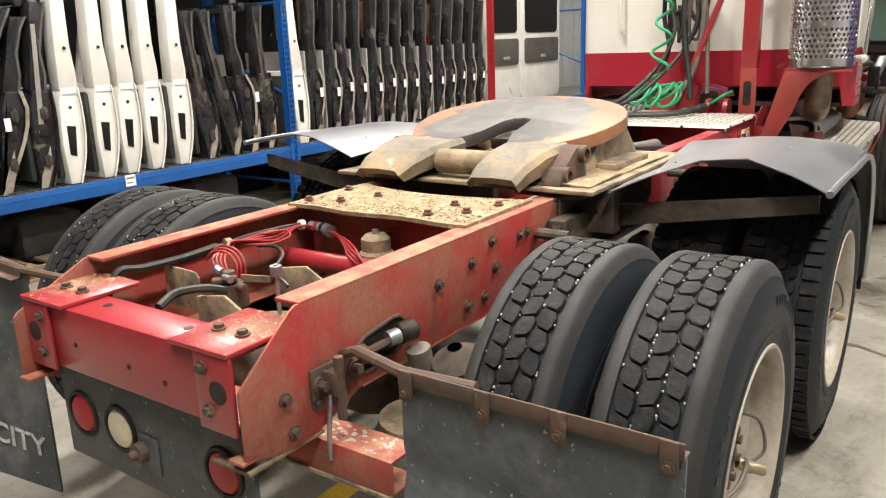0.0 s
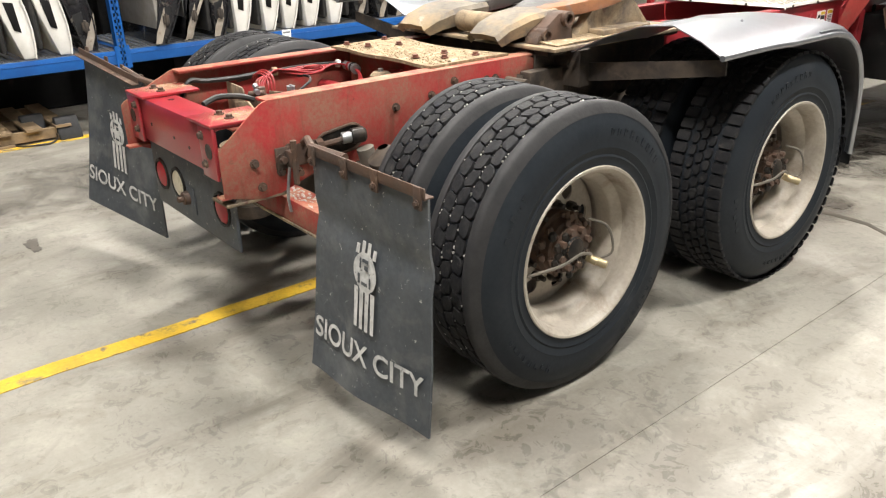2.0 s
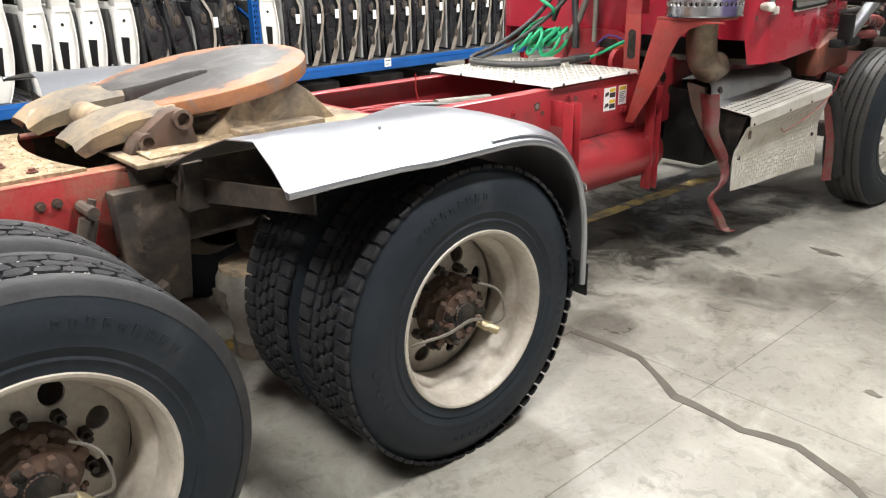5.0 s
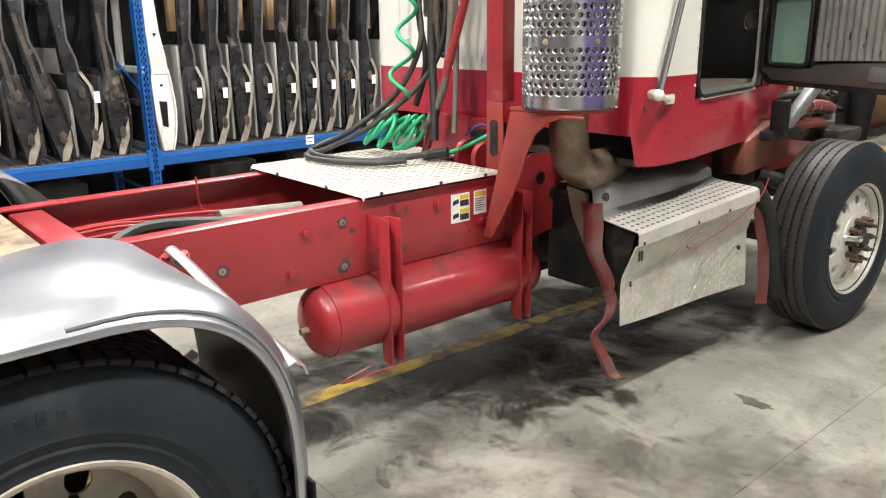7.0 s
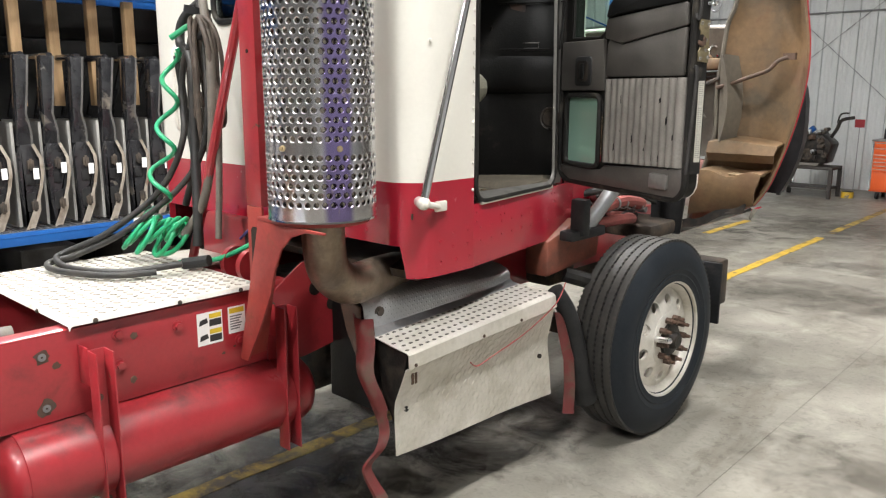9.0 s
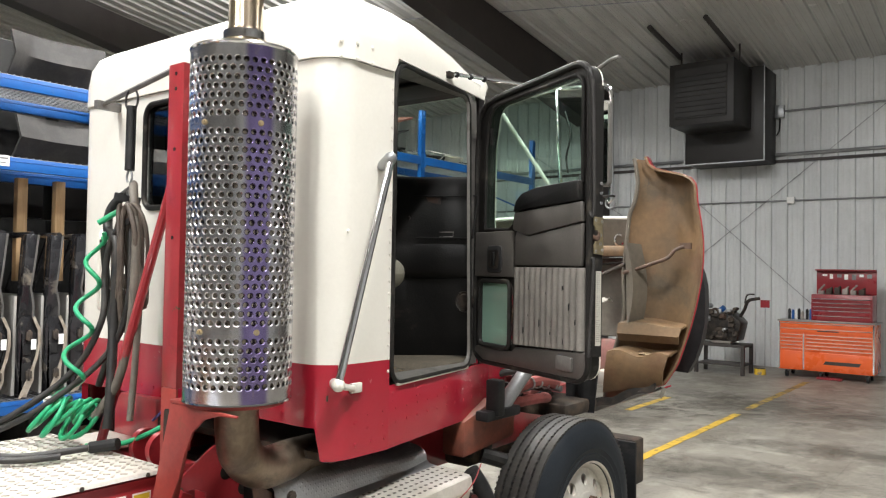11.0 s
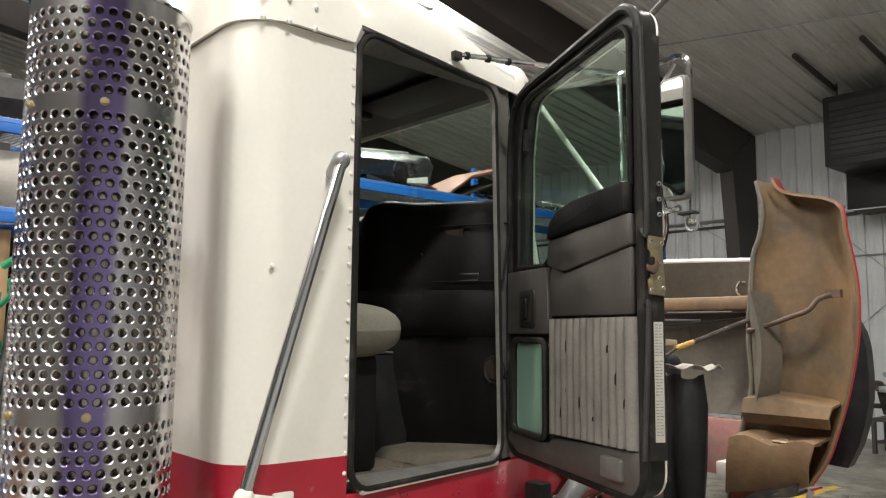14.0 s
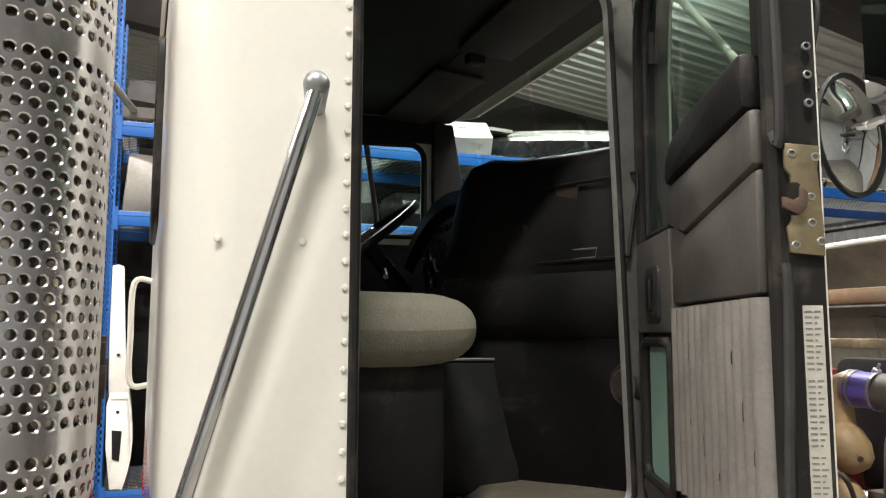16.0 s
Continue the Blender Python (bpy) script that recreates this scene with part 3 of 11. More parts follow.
def smooth_path(pts, steps=6):
    pts = [Vector(p) for p in pts]
    out = []
    for i in range(len(pts) - 1):
        p0, p1, p2, p3 = pts[max(i - 1, 0)], pts[i], pts[i + 1], pts[min(i + 2, len(pts) - 1)]
        for s in range(steps):
            t = s / steps
            out.append(0.5 * ((2 * p1) + (p2 - p0) * t + (2 * p0 - 5 * p1 + 4 * p2 - p3) * t * t + (3 * p1 - p0 - 3 * p2 + p3) * t ** 3))
    return out + [pts[-1]]


def rounded(x0, x1, y0, y1, r, n=5):
    out = []
    for cx, cy, a in ((x1 - r, y1 - r, 0), (x0 + r, y1 - r, 90), (x0 + r, y0 + r, 180), (x1 - r, y0 + r, 270)):
        out += arc((cx, cy), r, a, a + 90, n)
    return out

# ---- the hall ----
X0, X1, Y0, Y1 = -19.0, 12.5, -14.0, 17.9


def hall():
    g = G()
    joints_x, joints_y = [X0, -4.9, 1.62, X1], [Y0, -3.6, 2.35, 8.4, 14.2, Y1]
    floor = solid("floor", G().box(X0, X1, Y0, Y1, -0.25, -0.004), CONCRETE, "grey stained concrete workshop floor", "floor", kind="structure")
    for i in range(len(joints_x) - 1):
        for j in range(len(joints_y) - 1):
            s = G().box(joints_x[i] + 0.0012, joints_x[i + 1] - 0.0012, joints_y[j] + 0.0012, joints_y[j + 1] - 0.0012, -0.1, 0.0)
            part("slab", s, CONCRETE, floor)
    # painted lines, worn
    def stripe(pts, w, material, label):
        rows = []
        for i, (x, y) in enumerate(pts):
            jit = 0.006 * math.sin(i * 2.3)
            rows.append([(x - w / 2 + jit, y, 0.0035), (x + w / 2 + jit, y, 0.0035)])
        solid("painted_line", G().sheet(rows[::-1], 0.003), material, label, "floor line", kind="structure")
    line = lambda y: -0.135 + 0.0145 * (y + 0.7)
    stripe([(line(y), y) for y in np.arange(-4.0, 0.4, 0.25)], 0.1, YELLOW_LINE, "worn yellow painted line on the concrete floor")
    stripe([(line(y), y) for y in np.arange(0.35, 5.6, 0.25)], 0.1, YELLOW_DULL, "darker yellow painted line under the lorry")
    stripe([(-0.04, y) for y in np.arange(8.85, 12.3, 0.25)], 0.1, YELLOW_LINE, "bright yellow painted line on the floor")
    stripe([(-0.05, y) for y in np.arange(12.5, 16.2, 0.25)], 0.1, YELLOW_DULL, "faded yellow painted line near the tool chest")
    stripe([(-1.25, y) for y in np.arange(11.4, 12.9, 0.2)], 0.1, YELLOW_LINE, "short yellow painted dash on the floor")
    stripe([(-3.86, y) for y in np.arange(-3.4, 0.1, 0.25)], 0.1, YELLOW_LINE, "yellow painted line along the blue rack")
    # a wandering crack filled dark
    rnd = random.Random(4)
    pts = [(0.92, 2.33)]
    while pts[-1][0] < 4.2:
        x, y = pts[-1]
        pts.append((x + 0.07 + 0.05 * rnd.random(), 2.33 - 0.2 * (x - 0.92) + 0.05 * math.sin(x * 7) + 0.03 * (rnd.random() - 0.5)))
    rows = [[(x, y - 0.012 - 0.014 * abs(math.sin(x * 9)), 0.0025), (x, y + 0.012 + 0.012 * abs(math.cos(x * 6)), 0.0025)] for x, y in pts]
    solid("floor_crack", G().sheet(rows, 0.002), CRACK, "dark crack running across the concrete floor", "crack", kind="structure")
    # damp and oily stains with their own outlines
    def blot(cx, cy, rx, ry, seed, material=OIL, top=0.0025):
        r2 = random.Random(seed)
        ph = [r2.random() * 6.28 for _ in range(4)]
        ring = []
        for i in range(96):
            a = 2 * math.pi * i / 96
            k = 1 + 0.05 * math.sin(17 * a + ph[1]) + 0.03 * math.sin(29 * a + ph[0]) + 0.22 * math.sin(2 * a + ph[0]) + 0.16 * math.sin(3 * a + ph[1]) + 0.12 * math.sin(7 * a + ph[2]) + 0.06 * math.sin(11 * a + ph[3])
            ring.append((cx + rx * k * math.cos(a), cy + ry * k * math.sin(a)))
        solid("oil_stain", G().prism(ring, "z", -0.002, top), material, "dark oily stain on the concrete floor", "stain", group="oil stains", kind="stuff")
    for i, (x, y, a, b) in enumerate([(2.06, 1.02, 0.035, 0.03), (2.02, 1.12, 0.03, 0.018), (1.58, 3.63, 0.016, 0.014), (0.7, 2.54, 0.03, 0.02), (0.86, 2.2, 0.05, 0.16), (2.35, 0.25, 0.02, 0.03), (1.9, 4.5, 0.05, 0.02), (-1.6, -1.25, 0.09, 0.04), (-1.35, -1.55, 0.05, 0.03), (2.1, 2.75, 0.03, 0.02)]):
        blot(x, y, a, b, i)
    # patchy films under the gearbox and tank paint oil stain plus the lorry's shade, grime where people and jacks pass
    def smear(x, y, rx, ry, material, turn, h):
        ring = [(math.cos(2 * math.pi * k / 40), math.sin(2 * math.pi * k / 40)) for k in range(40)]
        ob = solid("oil_smear", G().put([(a, b, 0.0) for a, b in ring], [tuple(range(40))]), material, "patchy dark film on the concrete floor, with shade painted in under the lorry", "stain", group="oil stains", kind="stuff")
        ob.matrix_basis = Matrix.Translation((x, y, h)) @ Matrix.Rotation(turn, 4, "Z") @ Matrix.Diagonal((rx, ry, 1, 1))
    for k, (x, y, rx, ry, m, a) in enumerate(((0.1, 3.6, 0.9, 1.3, SMEAR_SHADE, 0.1), (0.2, 4.8, 0.9, 0.8, SMEAR_SHADE, 0.5), (-0.3, 2.4, 0.8, 1.0, SMEAR_SHADE, 0.0), (0.95, 3.3, 0.7, 0.4, GRIME, -0.3), (1.5, 3.6, 0.7, 0.4, GRIME, 0.6), (0.95, 2.5, 0.35, 0.5, GRIME, 0.4), (2.2, 5.6, 0.9, 0.5, GRIME, 0.3), (0.9, 9.0, 1.6, 0.8, GRIME, 0.1), (1.6, 10.6, 1.8, 0.5, GRIME, 0.2), (0.2, 13.0, 2.2, 1.6, GRIME, 0.0), (-1.6, 11.0, 1.5, 2.0, GRIME, 0.0), (2.0, -0.6, 0.6, 0.35, GRIME, 0.5), (-2.6, 0.2, 0.9, 2.4, GRIME, 0.0), (0.42, 3.45, 0.42, 0.3, SMEAR_SHADE, 0.4), (0.36, 3.9, 0.5, 0.35, SMEAR_SHADE, 0.2), (0.66, 3.3, 0.22, 0.14, SMEAR_SHADE, 0.8), (0.88, 3.78, 0.07, 0.13, SMEAR_SHADE, 0.5), (0.72, 3.71, 0.09, 0.05, SMEAR_SHADE, 0.3), (0.66, 4.06, 0.2, 0.1, SMEAR_SHADE, 0.6), (0.2, 3.35, 0.3, 0.3, GRIME, 0.0), (1.25, 3.64, 0.06, 0.04, GRIME, 0.5))):
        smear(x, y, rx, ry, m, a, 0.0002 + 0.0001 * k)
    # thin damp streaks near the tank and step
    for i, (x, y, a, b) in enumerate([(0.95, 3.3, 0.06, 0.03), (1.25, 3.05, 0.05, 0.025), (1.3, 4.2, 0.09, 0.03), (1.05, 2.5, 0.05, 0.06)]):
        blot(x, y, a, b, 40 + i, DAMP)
    # walls of ribbed steel sheet
    def ribbed(name, a, b, fixed, along, ztop, label, inward):
        """Wall sheets between a and b along x or y, with pressed ribs."""
        wall = G()
        t0, t1 = (fixed, fixed + 0.2 * inward) if inward > 0 else (fixed - 0.2, fixed)
        if along == "x":
            wall.box(a, b, t0, t1, 0, ztop)
        else:
            wall.box(t0, t1, a, b, 0, ztop)
        ob = solid(name, wall, WALL_WHITE, label, "wall", kind="structure")
        ribs, n = G(), int((b - a) / 0.3)
        face = fixed
        for i in range(n):
            c = a + 0.15 + i * 0.3
            s = -1 if inward > 0 else 1
            for w, d, off in ((0.024, 0.04, 0.0), (0.014, 0.006, 0.1), (0.014, 0.006, 0.2)):
                prof = [(c + off - w - 0.012, face), (c + off - w, face + s * d), (c + off + w, face + s * d), (c + off + w + 0.012, face)]
                if along == "x":
                    ribs.prism(prof, "z", 0.02, ztop)
                else:
                    ribs.prism([(q, p) for p, q in prof], "z", 0.02, ztop)
        o2 = part("sheet_rib", ribs, WALL_WHITE, ob)
        o2["kind"] = "stuff"
        return ob
    back = ribbed("wall_back", X0, X1, Y1, "x", 5.97, "white ribbed steel wall behind the tool chest", 1)
    ribbed("wall_left", Y0, Y1, X0, "y", 9.0, "white ribbed steel wall behind the racks", -1)
    # unseen walls; their tones were set for fill light and reflections
    solid("wall_right", G().box(X1, X1 + 0.2, Y0, Y1, 0, 9.0), WALL_WHITE, "unseen plain white wall closing the hall", "wall", kind="structure")
    solid("wall_rear", G().box(X0, X1, Y0 - 0.2, Y0, 0, 9.0), DULL_WALL, "unseen plain grey wall closing the hall behind the lorry", "wall", kind="structure")
    # sloping ceilings with ribs that run down to the wall
    def ceiling(name, ya, yb):
        c = G()
        za, zb = ceiling_z(ya), ceiling_z(yb)
        c.prism([(ya, za), (yb, zb), (yb, zb + 0.15), (ya, za + 0.15)], "x", X0, X1)
        for i in range(int((X1 - X0) / 0.3)):
            x = X0 + 0.15 + i * 0.3
            for off, w, d in ((0, 0.026, 0.05), (0.1, 0.016, 0.009), (0.2, 0.016, 0.009)):
                xx = x + off
                vs = []
                for y, z in ((ya, za), (yb, zb)):
                    vs += [(xx - w - 0.012, y, z), (xx - w, y, z - d), (xx + w, y, z - d), (xx + w + 0.012, y, z)]
                c.put(vs, [(0, 4, 5, 1), (1, 5, 6, 2), (2, 6, 7, 3)])
        solid(name, c, CEIL_WHITE, "white ribbed steel ceiling sloping down to the wall", "ceiling", kind="structure")
    ceiling("ceiling_front", 2.0, Y1)
    ceiling("ceiling_back", Y0, 2.0)
    # tapered steel frames: a column at the wall, and a rafter that thins towards the ridge
    for x in (-4.75, -12.0, 7.2):
        fr = empty("steel_frame", (x, Y1 - 0.4, 0), "dark brown tapered steel building frame with column and rafter", "steel frame", "steel frames", "structure")
        part("column", G().prism([(Y1 - 0.45, 0), (Y1 - 0.06, 0), (Y1 - 0.06, 5.9), (Y1 - 1.05, 5.3)], "x", x - 0.14, x + 0.14), STEEL_BROWN, fr)
        zr = ceiling_z(2.0)
        part("rafter", G().prism([(Y1 - 0.06, 5.92), (2.0, zr - 0.03), (2.0, zr - 0.55), (8.0, ceiling_z(8.0) - 0.62), (Y1 - 1.05, 5.05)], "x", x - 0.1, x + 0.1), STEEL_BROWN, fr)
        part("flange", G().prism([(Y1 - 1.05, 5.05), (8.0, ceiling_z(8.0) - 0.62), (2.0, zr - 0.55), (2.0, zr - 0.58), (8.0, ceiling_z(8.0) - 0.65), (Y1 - 1.05, 5.02)], "x", x - 0.19, x + 0.19), STEEL_BROWN, fr)
    # conduits and braces on the wall
    for z, r in ((4.22, 0.035), (3.3, 0.016)):
        solid("wall_conduit", G().cyl((X0, Y1 - 0.05, z), (X1, Y1 - 0.05, z), r, n=8), GALV, "grey conduit pipe along the ribbed wall", "conduit", group="wall conduits", kind="structure")
    solid("wall_girt", G().box(X0, X1, Y1 - 0.045, Y1 - 0.022, 4.06, 4.12), STEEL_BROWN, "dark steel rail along the ribbed wall", "wall rail", kind="structure")
    for p, q in (((-3.45, 4.1), (0.8, 0.2)), ((-3.9, 1.08), (1.2, 5.3)), ((1.6, 4.1), (5.0, 0.6)), ((-7.5, 5.2), (-4.0, 2.9))):
        solid("brace_rod", G().cyl((p[0], Y1 - 0.035, p[1]), (q[0], Y1 - 0.035, q[1]), 0.008, n=6), GALV, "thin diagonal steel brace rod on the wall", "brace rod", group="brace rods", kind="structure")
    jb = empty("junction_box", (-0.75, Y1 - 0.08, 3.3), "small white junction box on the wall conduit", "junction box", kind="structure")
    part("box", G().box(-0.82, -0.68, Y1 - 0.1, Y1 - 0.022, 3.24, 3.37), PAPER, jb, bevel=0.006)
    jb2 = empty("junction_box", (-0.97, Y1 - 0.08, 5.0), "small grey switch box beside the heater", "junction box", kind="structure")
    part("box", G().box(-1.05, -0.87, Y1 - 0.14, Y1 - 0.022, 4.95, 5.2), GALV, jb2, bevel=0.006)
    part("conduit", G().cyl((-0.87, Y1 - 0.06, 5.08), (X1, Y1 - 0.06, 5.08), 0.02, n=8), GALV, jb2)
    part("cable", G().tube(smooth_path([(-0.96, Y1 - 0.06, 4.95), (-0.97, Y1 - 0.08, 4.7), (-1.02, Y1 - 0.1, 4.6)], 5), 0.015, 6), BLACK_PLASTIC, jb2)
    # thin lines and tubes hung under the ceiling
    for (x, y0, y1) in ((-2.43, 14.8, 16.35), (-1.42, 14.8, 16.35)):
        solid("ceiling_tube", G().cyl((x, y0, ceiling_z(y0) - 0.12), (x, y1, ceiling_z(y1) - 0.12), 0.045, n=8), STEEL_BROWN, "dark tube heater element hung under the ceiling", "ceiling tube", group="ceiling tubes", kind="structure")
    solid("ceiling_wire", G().cyl((-7, 12.6, ceiling_z(12.6) - 0.05), (6, 16.3, ceiling_z(16.3) - 0.05), 0.01, n=6), GALV, "thin wire stretched under the ceiling", "wire", kind="structure")


def glow_mat(name, colour, strength):
    m = bpy.data.materials.new(name)
    tree, bsdf = nodes_of(m)
    bsdf.inputs["Emission Color"].default_value = (*colour, 1)
    bsdf.inputs["Emission Strength"].default_value = strength
    return m


TUBE_GLOW = glow_mat("lit_fluorescent_tube", (1.0, 0.97, 0.92), 50.0)


def high_bay(x, y, share, up=0.0, drop=0.75):
    z = ceiling_z(y) - drop
    f = empty("high_bay_lamp", (x, y, z), "white fluorescent high-bay lamp, assumed out of view under the ceiling", "ceiling lamp", "high-bay lamps", "structure")
    part("housing", G().prism([(x - 0.2, z + 0.03), (x - 0.1, z + 0.1), (x + 0.1, z + 0.1), (x + 0.2, z + 0.03)], "y", y - 0.65, y + 0.65), PAPER, f)
    for dx in (-0.235, 0.235):
        part("lamp_tube", G().cyl((x + dx, y - 0.6, z + 0.06), (x + dx, y + 0.6, z + 0.06), 0.019, n=10), TUBE_GLOW, f, "glowing white tube")
    for dy in (-0.5, 0.5):
        part("chain", G().cyl((x, y + dy, z + 0.1), (x, y + dy, ceiling_z(y + dy) + 0.02), 0.006, n=5), GALV, f)
    lamp = bpy.data.lights.new("high_bay", "AREA")
    lamp.shape, lamp.size, lamp.size_y, lamp.energy, lamp.color = "RECTANGLE", 0.36, 1.25, LAMP_POWER * share, (1.0, 0.97, 0.925)
    lo = new("high_bay_light", lamp)
    lo.location = (x, y, z + 0.015)
    if up:
        # added fill lamp facing up, only there to brighten the ceiling
        lamp = bpy.data.lights.new("ceiling_fill", "AREA")
        lamp.shape, lamp.size, lamp.size_y, lamp.energy, lamp.color = "RECTANGLE", 0.36, 1.25, LAMP_POWER * up, (1.0, 0.97, 0.925)
        lo = new("high_bay_uplight", lamp)
        lo.matrix_basis = Matrix.Translation((x, y, z + 0.12)) @ Matrix.Rotation(math.pi, 4, "X")


hall()
for lx, ly, share in LAMPS:
    high_bay(lx, ly, share, *((5.0 if ly > 8 else 1.0, 0.8) if lx < -5 else ()))


def heater():
    y1 = Y1 - 0.03
    h = empty("unit_heater", (-1.8, 17.0, 4.4), "dark brown unit heater with louvres and duct on the wall", "heater")
    x0, x1, z0, z1 = -2.48, -1.27, 4.62, 5.8
    part("cabinet", G().box(x0, x1, 15.9, 17.0, z0, z1), HEATER, h, bevel=0.02)
    part("grille", G().box(x0 + 0.12, x1 - 0.12, 15.87, 15.9, z0 + 0.12, z1 - 0.12), HEATER_IN, h)
    for i in range(9):
        z = z0 + 0.15 + i * 0.095
        part("louvre", G().box(x0 + 0.13, x1 - 0.13, 15.845, 15.872, z, z + 0.02), HEATER_IN, h)
    for x in (x0 + 0.05, x1 - 0.05):
        part("hanger", G().cyl((x, 16.4, z1), (x, 16.4, ceiling_z(16.4)), 0.02, n=6), STEEL_BROWN, h)
    part("duct", G().box(-2.57, -1.04, 17.0, y1, 4.03, 5.85), HEATER, h, "grey-brown sheet metal duct", bevel=0.02)
    for xx in (-2.59, -1.04):
        part("duct_edge", G().box(xx, xx + 0.02, 16.98, 17.0, 4.01, 5.85), GALV, h, "bright metal edge strip")
    part("duct_edge", G().box(-2.57, -1.04, 16.98, 17.0, 4.01, 4.03), GALV, h)


heater()


# ---- the pallet rack and what stands on it ----
RX = -3.84          # front plane of the rack
RD = 1.1            # depth
POSTS = (-3.25, 0.1, 3.44, 7.22, 10.16, 13.2)
LEVELS = (0.60, 2.68, 3.38)


RACK_RED = mat("red_rack_paint", (0.4, 0.02, 0.025), 0.4, second=(0.32, 0.018, 0.02), scale=3, fine_amount=0.1, bump=0.05)


def rack():
    r = empty("pallet_rack", (RX - 0.5, 3.5, 0), "blue steel pallet rack with wire mesh decks full of doors", "rack")
    for i, y in enumerate(POSTS):
        colour, tall = RACK_RED if i == 3 else BLUE, (4.6, 4.6, 4.6, 2.35, 4.1, 4.1)[i]
        for xx in (RX - 0.07, RX - RD):
            g = G()
            w, t = 0.04, 0.004
            g.box(xx, xx + 0.07, y - w, y - w + t, 0, tall)
            g.box(xx, xx + 0.07, y + w - t, y + w, 0, tall)
            # perforated face made of two strips and rungs
            f0 = xx + 0.07 - t
            g.box(f0, xx + 0.07, y - w, y - 0.022, 0, tall)
            g.box(f0, xx + 0.07, y + 0.022, y + w, 0, tall)
            g.box(f0, xx + 0.07, y - 0.006, y + 0.006, 0, tall)
            for k in range(int(tall / 0.05)):
                g.box(f0, xx + 0.07, y - 0.022, y + 0.022, k * 0.05, k * 0.05 + 0.024)
            part("post", g, colour, r, "red perforated steel upright" if i == 3 else "blue perforated steel upright")
            part("foot", G().box(xx - 0.02, xx + 0.09, y - 0.06, y + 0.06, 0, 0.008), colour, r)
        for k in range((5, 5, 5, 2, 4, 4)[i]):
            z0 = 0.3 + k * 0.85
            part("brace", G().cyl((RX - 0.06, y, z0), (RX - RD + 0.05, y, z0 + (0.4 if k % 2 else 0.0)), 0.015, n=6), colour, r)
    for i in range(len(POSTS) - 1):
        a, b = POSTS[i] + 0.04, POSTS[i + 1] - 0.04 if i != 2 else POSTS[i + 1] + 0.04
        for z in LEVELS if i < 3 else (LEVELS[0], LEVELS[2]):
            for xx in (RX, RX - RD + 0.05):
                g = G().box(xx - 0.05, xx, a, b, z - 0.055, z + 0.055)
                g.box(xx - 0.03, xx + 0.004, a, b, z + 0.02, z + 0.024)
                part("beam", g, BLUE, r, bevel=0.006)
            for yy in (a, b):
                part("connector", G().box(RX - 0.03, RX + 0.006, yy - 0.02, yy + 0.02, z - 0.09, z + 0.09), BLUE, r)
            mesh = G()
            zz = z + 0.062
            n = int((b - a) / 0.06)
            for k in range(n + 1):
                y = a + (b - a) * k / n
                mesh.box(RX - RD, RX - 0.005, y - 0.003, y + 0.003, zz, zz + 0.006)
            for k in range(18):
                x = RX - RD + 0.02 + k * (RD - 0.04) / 17
                mesh.box(x - 0.003, x + 0.003, a, b, zz - 0.006, zz)
            part("wire_deck", mesh, GALV, r, "galvanised wire mesh deck")
    # beam tags
    for y, z in ((1.62, 0.62), (4.98, 0.62), (4.55, 2.7), (0.95, 2.7)):
        tag = empty("beam_tag", (RX, y, z), "white paper location tag on the blue beam", "tag", "beam tags")
        part("paper", G().box(RX + 0.001, RX + 0.004, y - 0.045, y + 0.045, z - 0.045, z + 0.045), PAPER, tag)
        part("print", G().box(RX + 0.004, RX + 0.0055, y - 0.035, y + 0.035, z + 0.012, z + 0.028).box(RX + 0.004, RX + 0.0055, y - 0.035, y + 0.02, z - 0.022, z - 0.012), PRINT, tag)


rack()
DECK = LEVELS[0] + 0.068


EDGE_DARK = mat("dull_dark_edge", (0.09, 0.085, 0.08), 0.5, second=(0.05, 0.046, 0.042), scale=9)
DUSTY_HEM = mat("dusty_grey_door_hem", (0.34, 0.3, 0.25), 0.6, second=(0.2, 0.16, 0.12), scale=8, dirt=(0.16, 0.09, 0.06), dirt_scale=12, dirt_lo=0.6, dirt_hi=0.72)
PANEL_GREY = mat("grey_primer_panel", (0.36, 0.35, 0.33), 0.5, second=(0.29, 0.28, 0.26), scale=4, dirt=(0.2, 0.18, 0.15), dirt_scale=6, dirt_lo=0.6, dirt_hi=0.75)


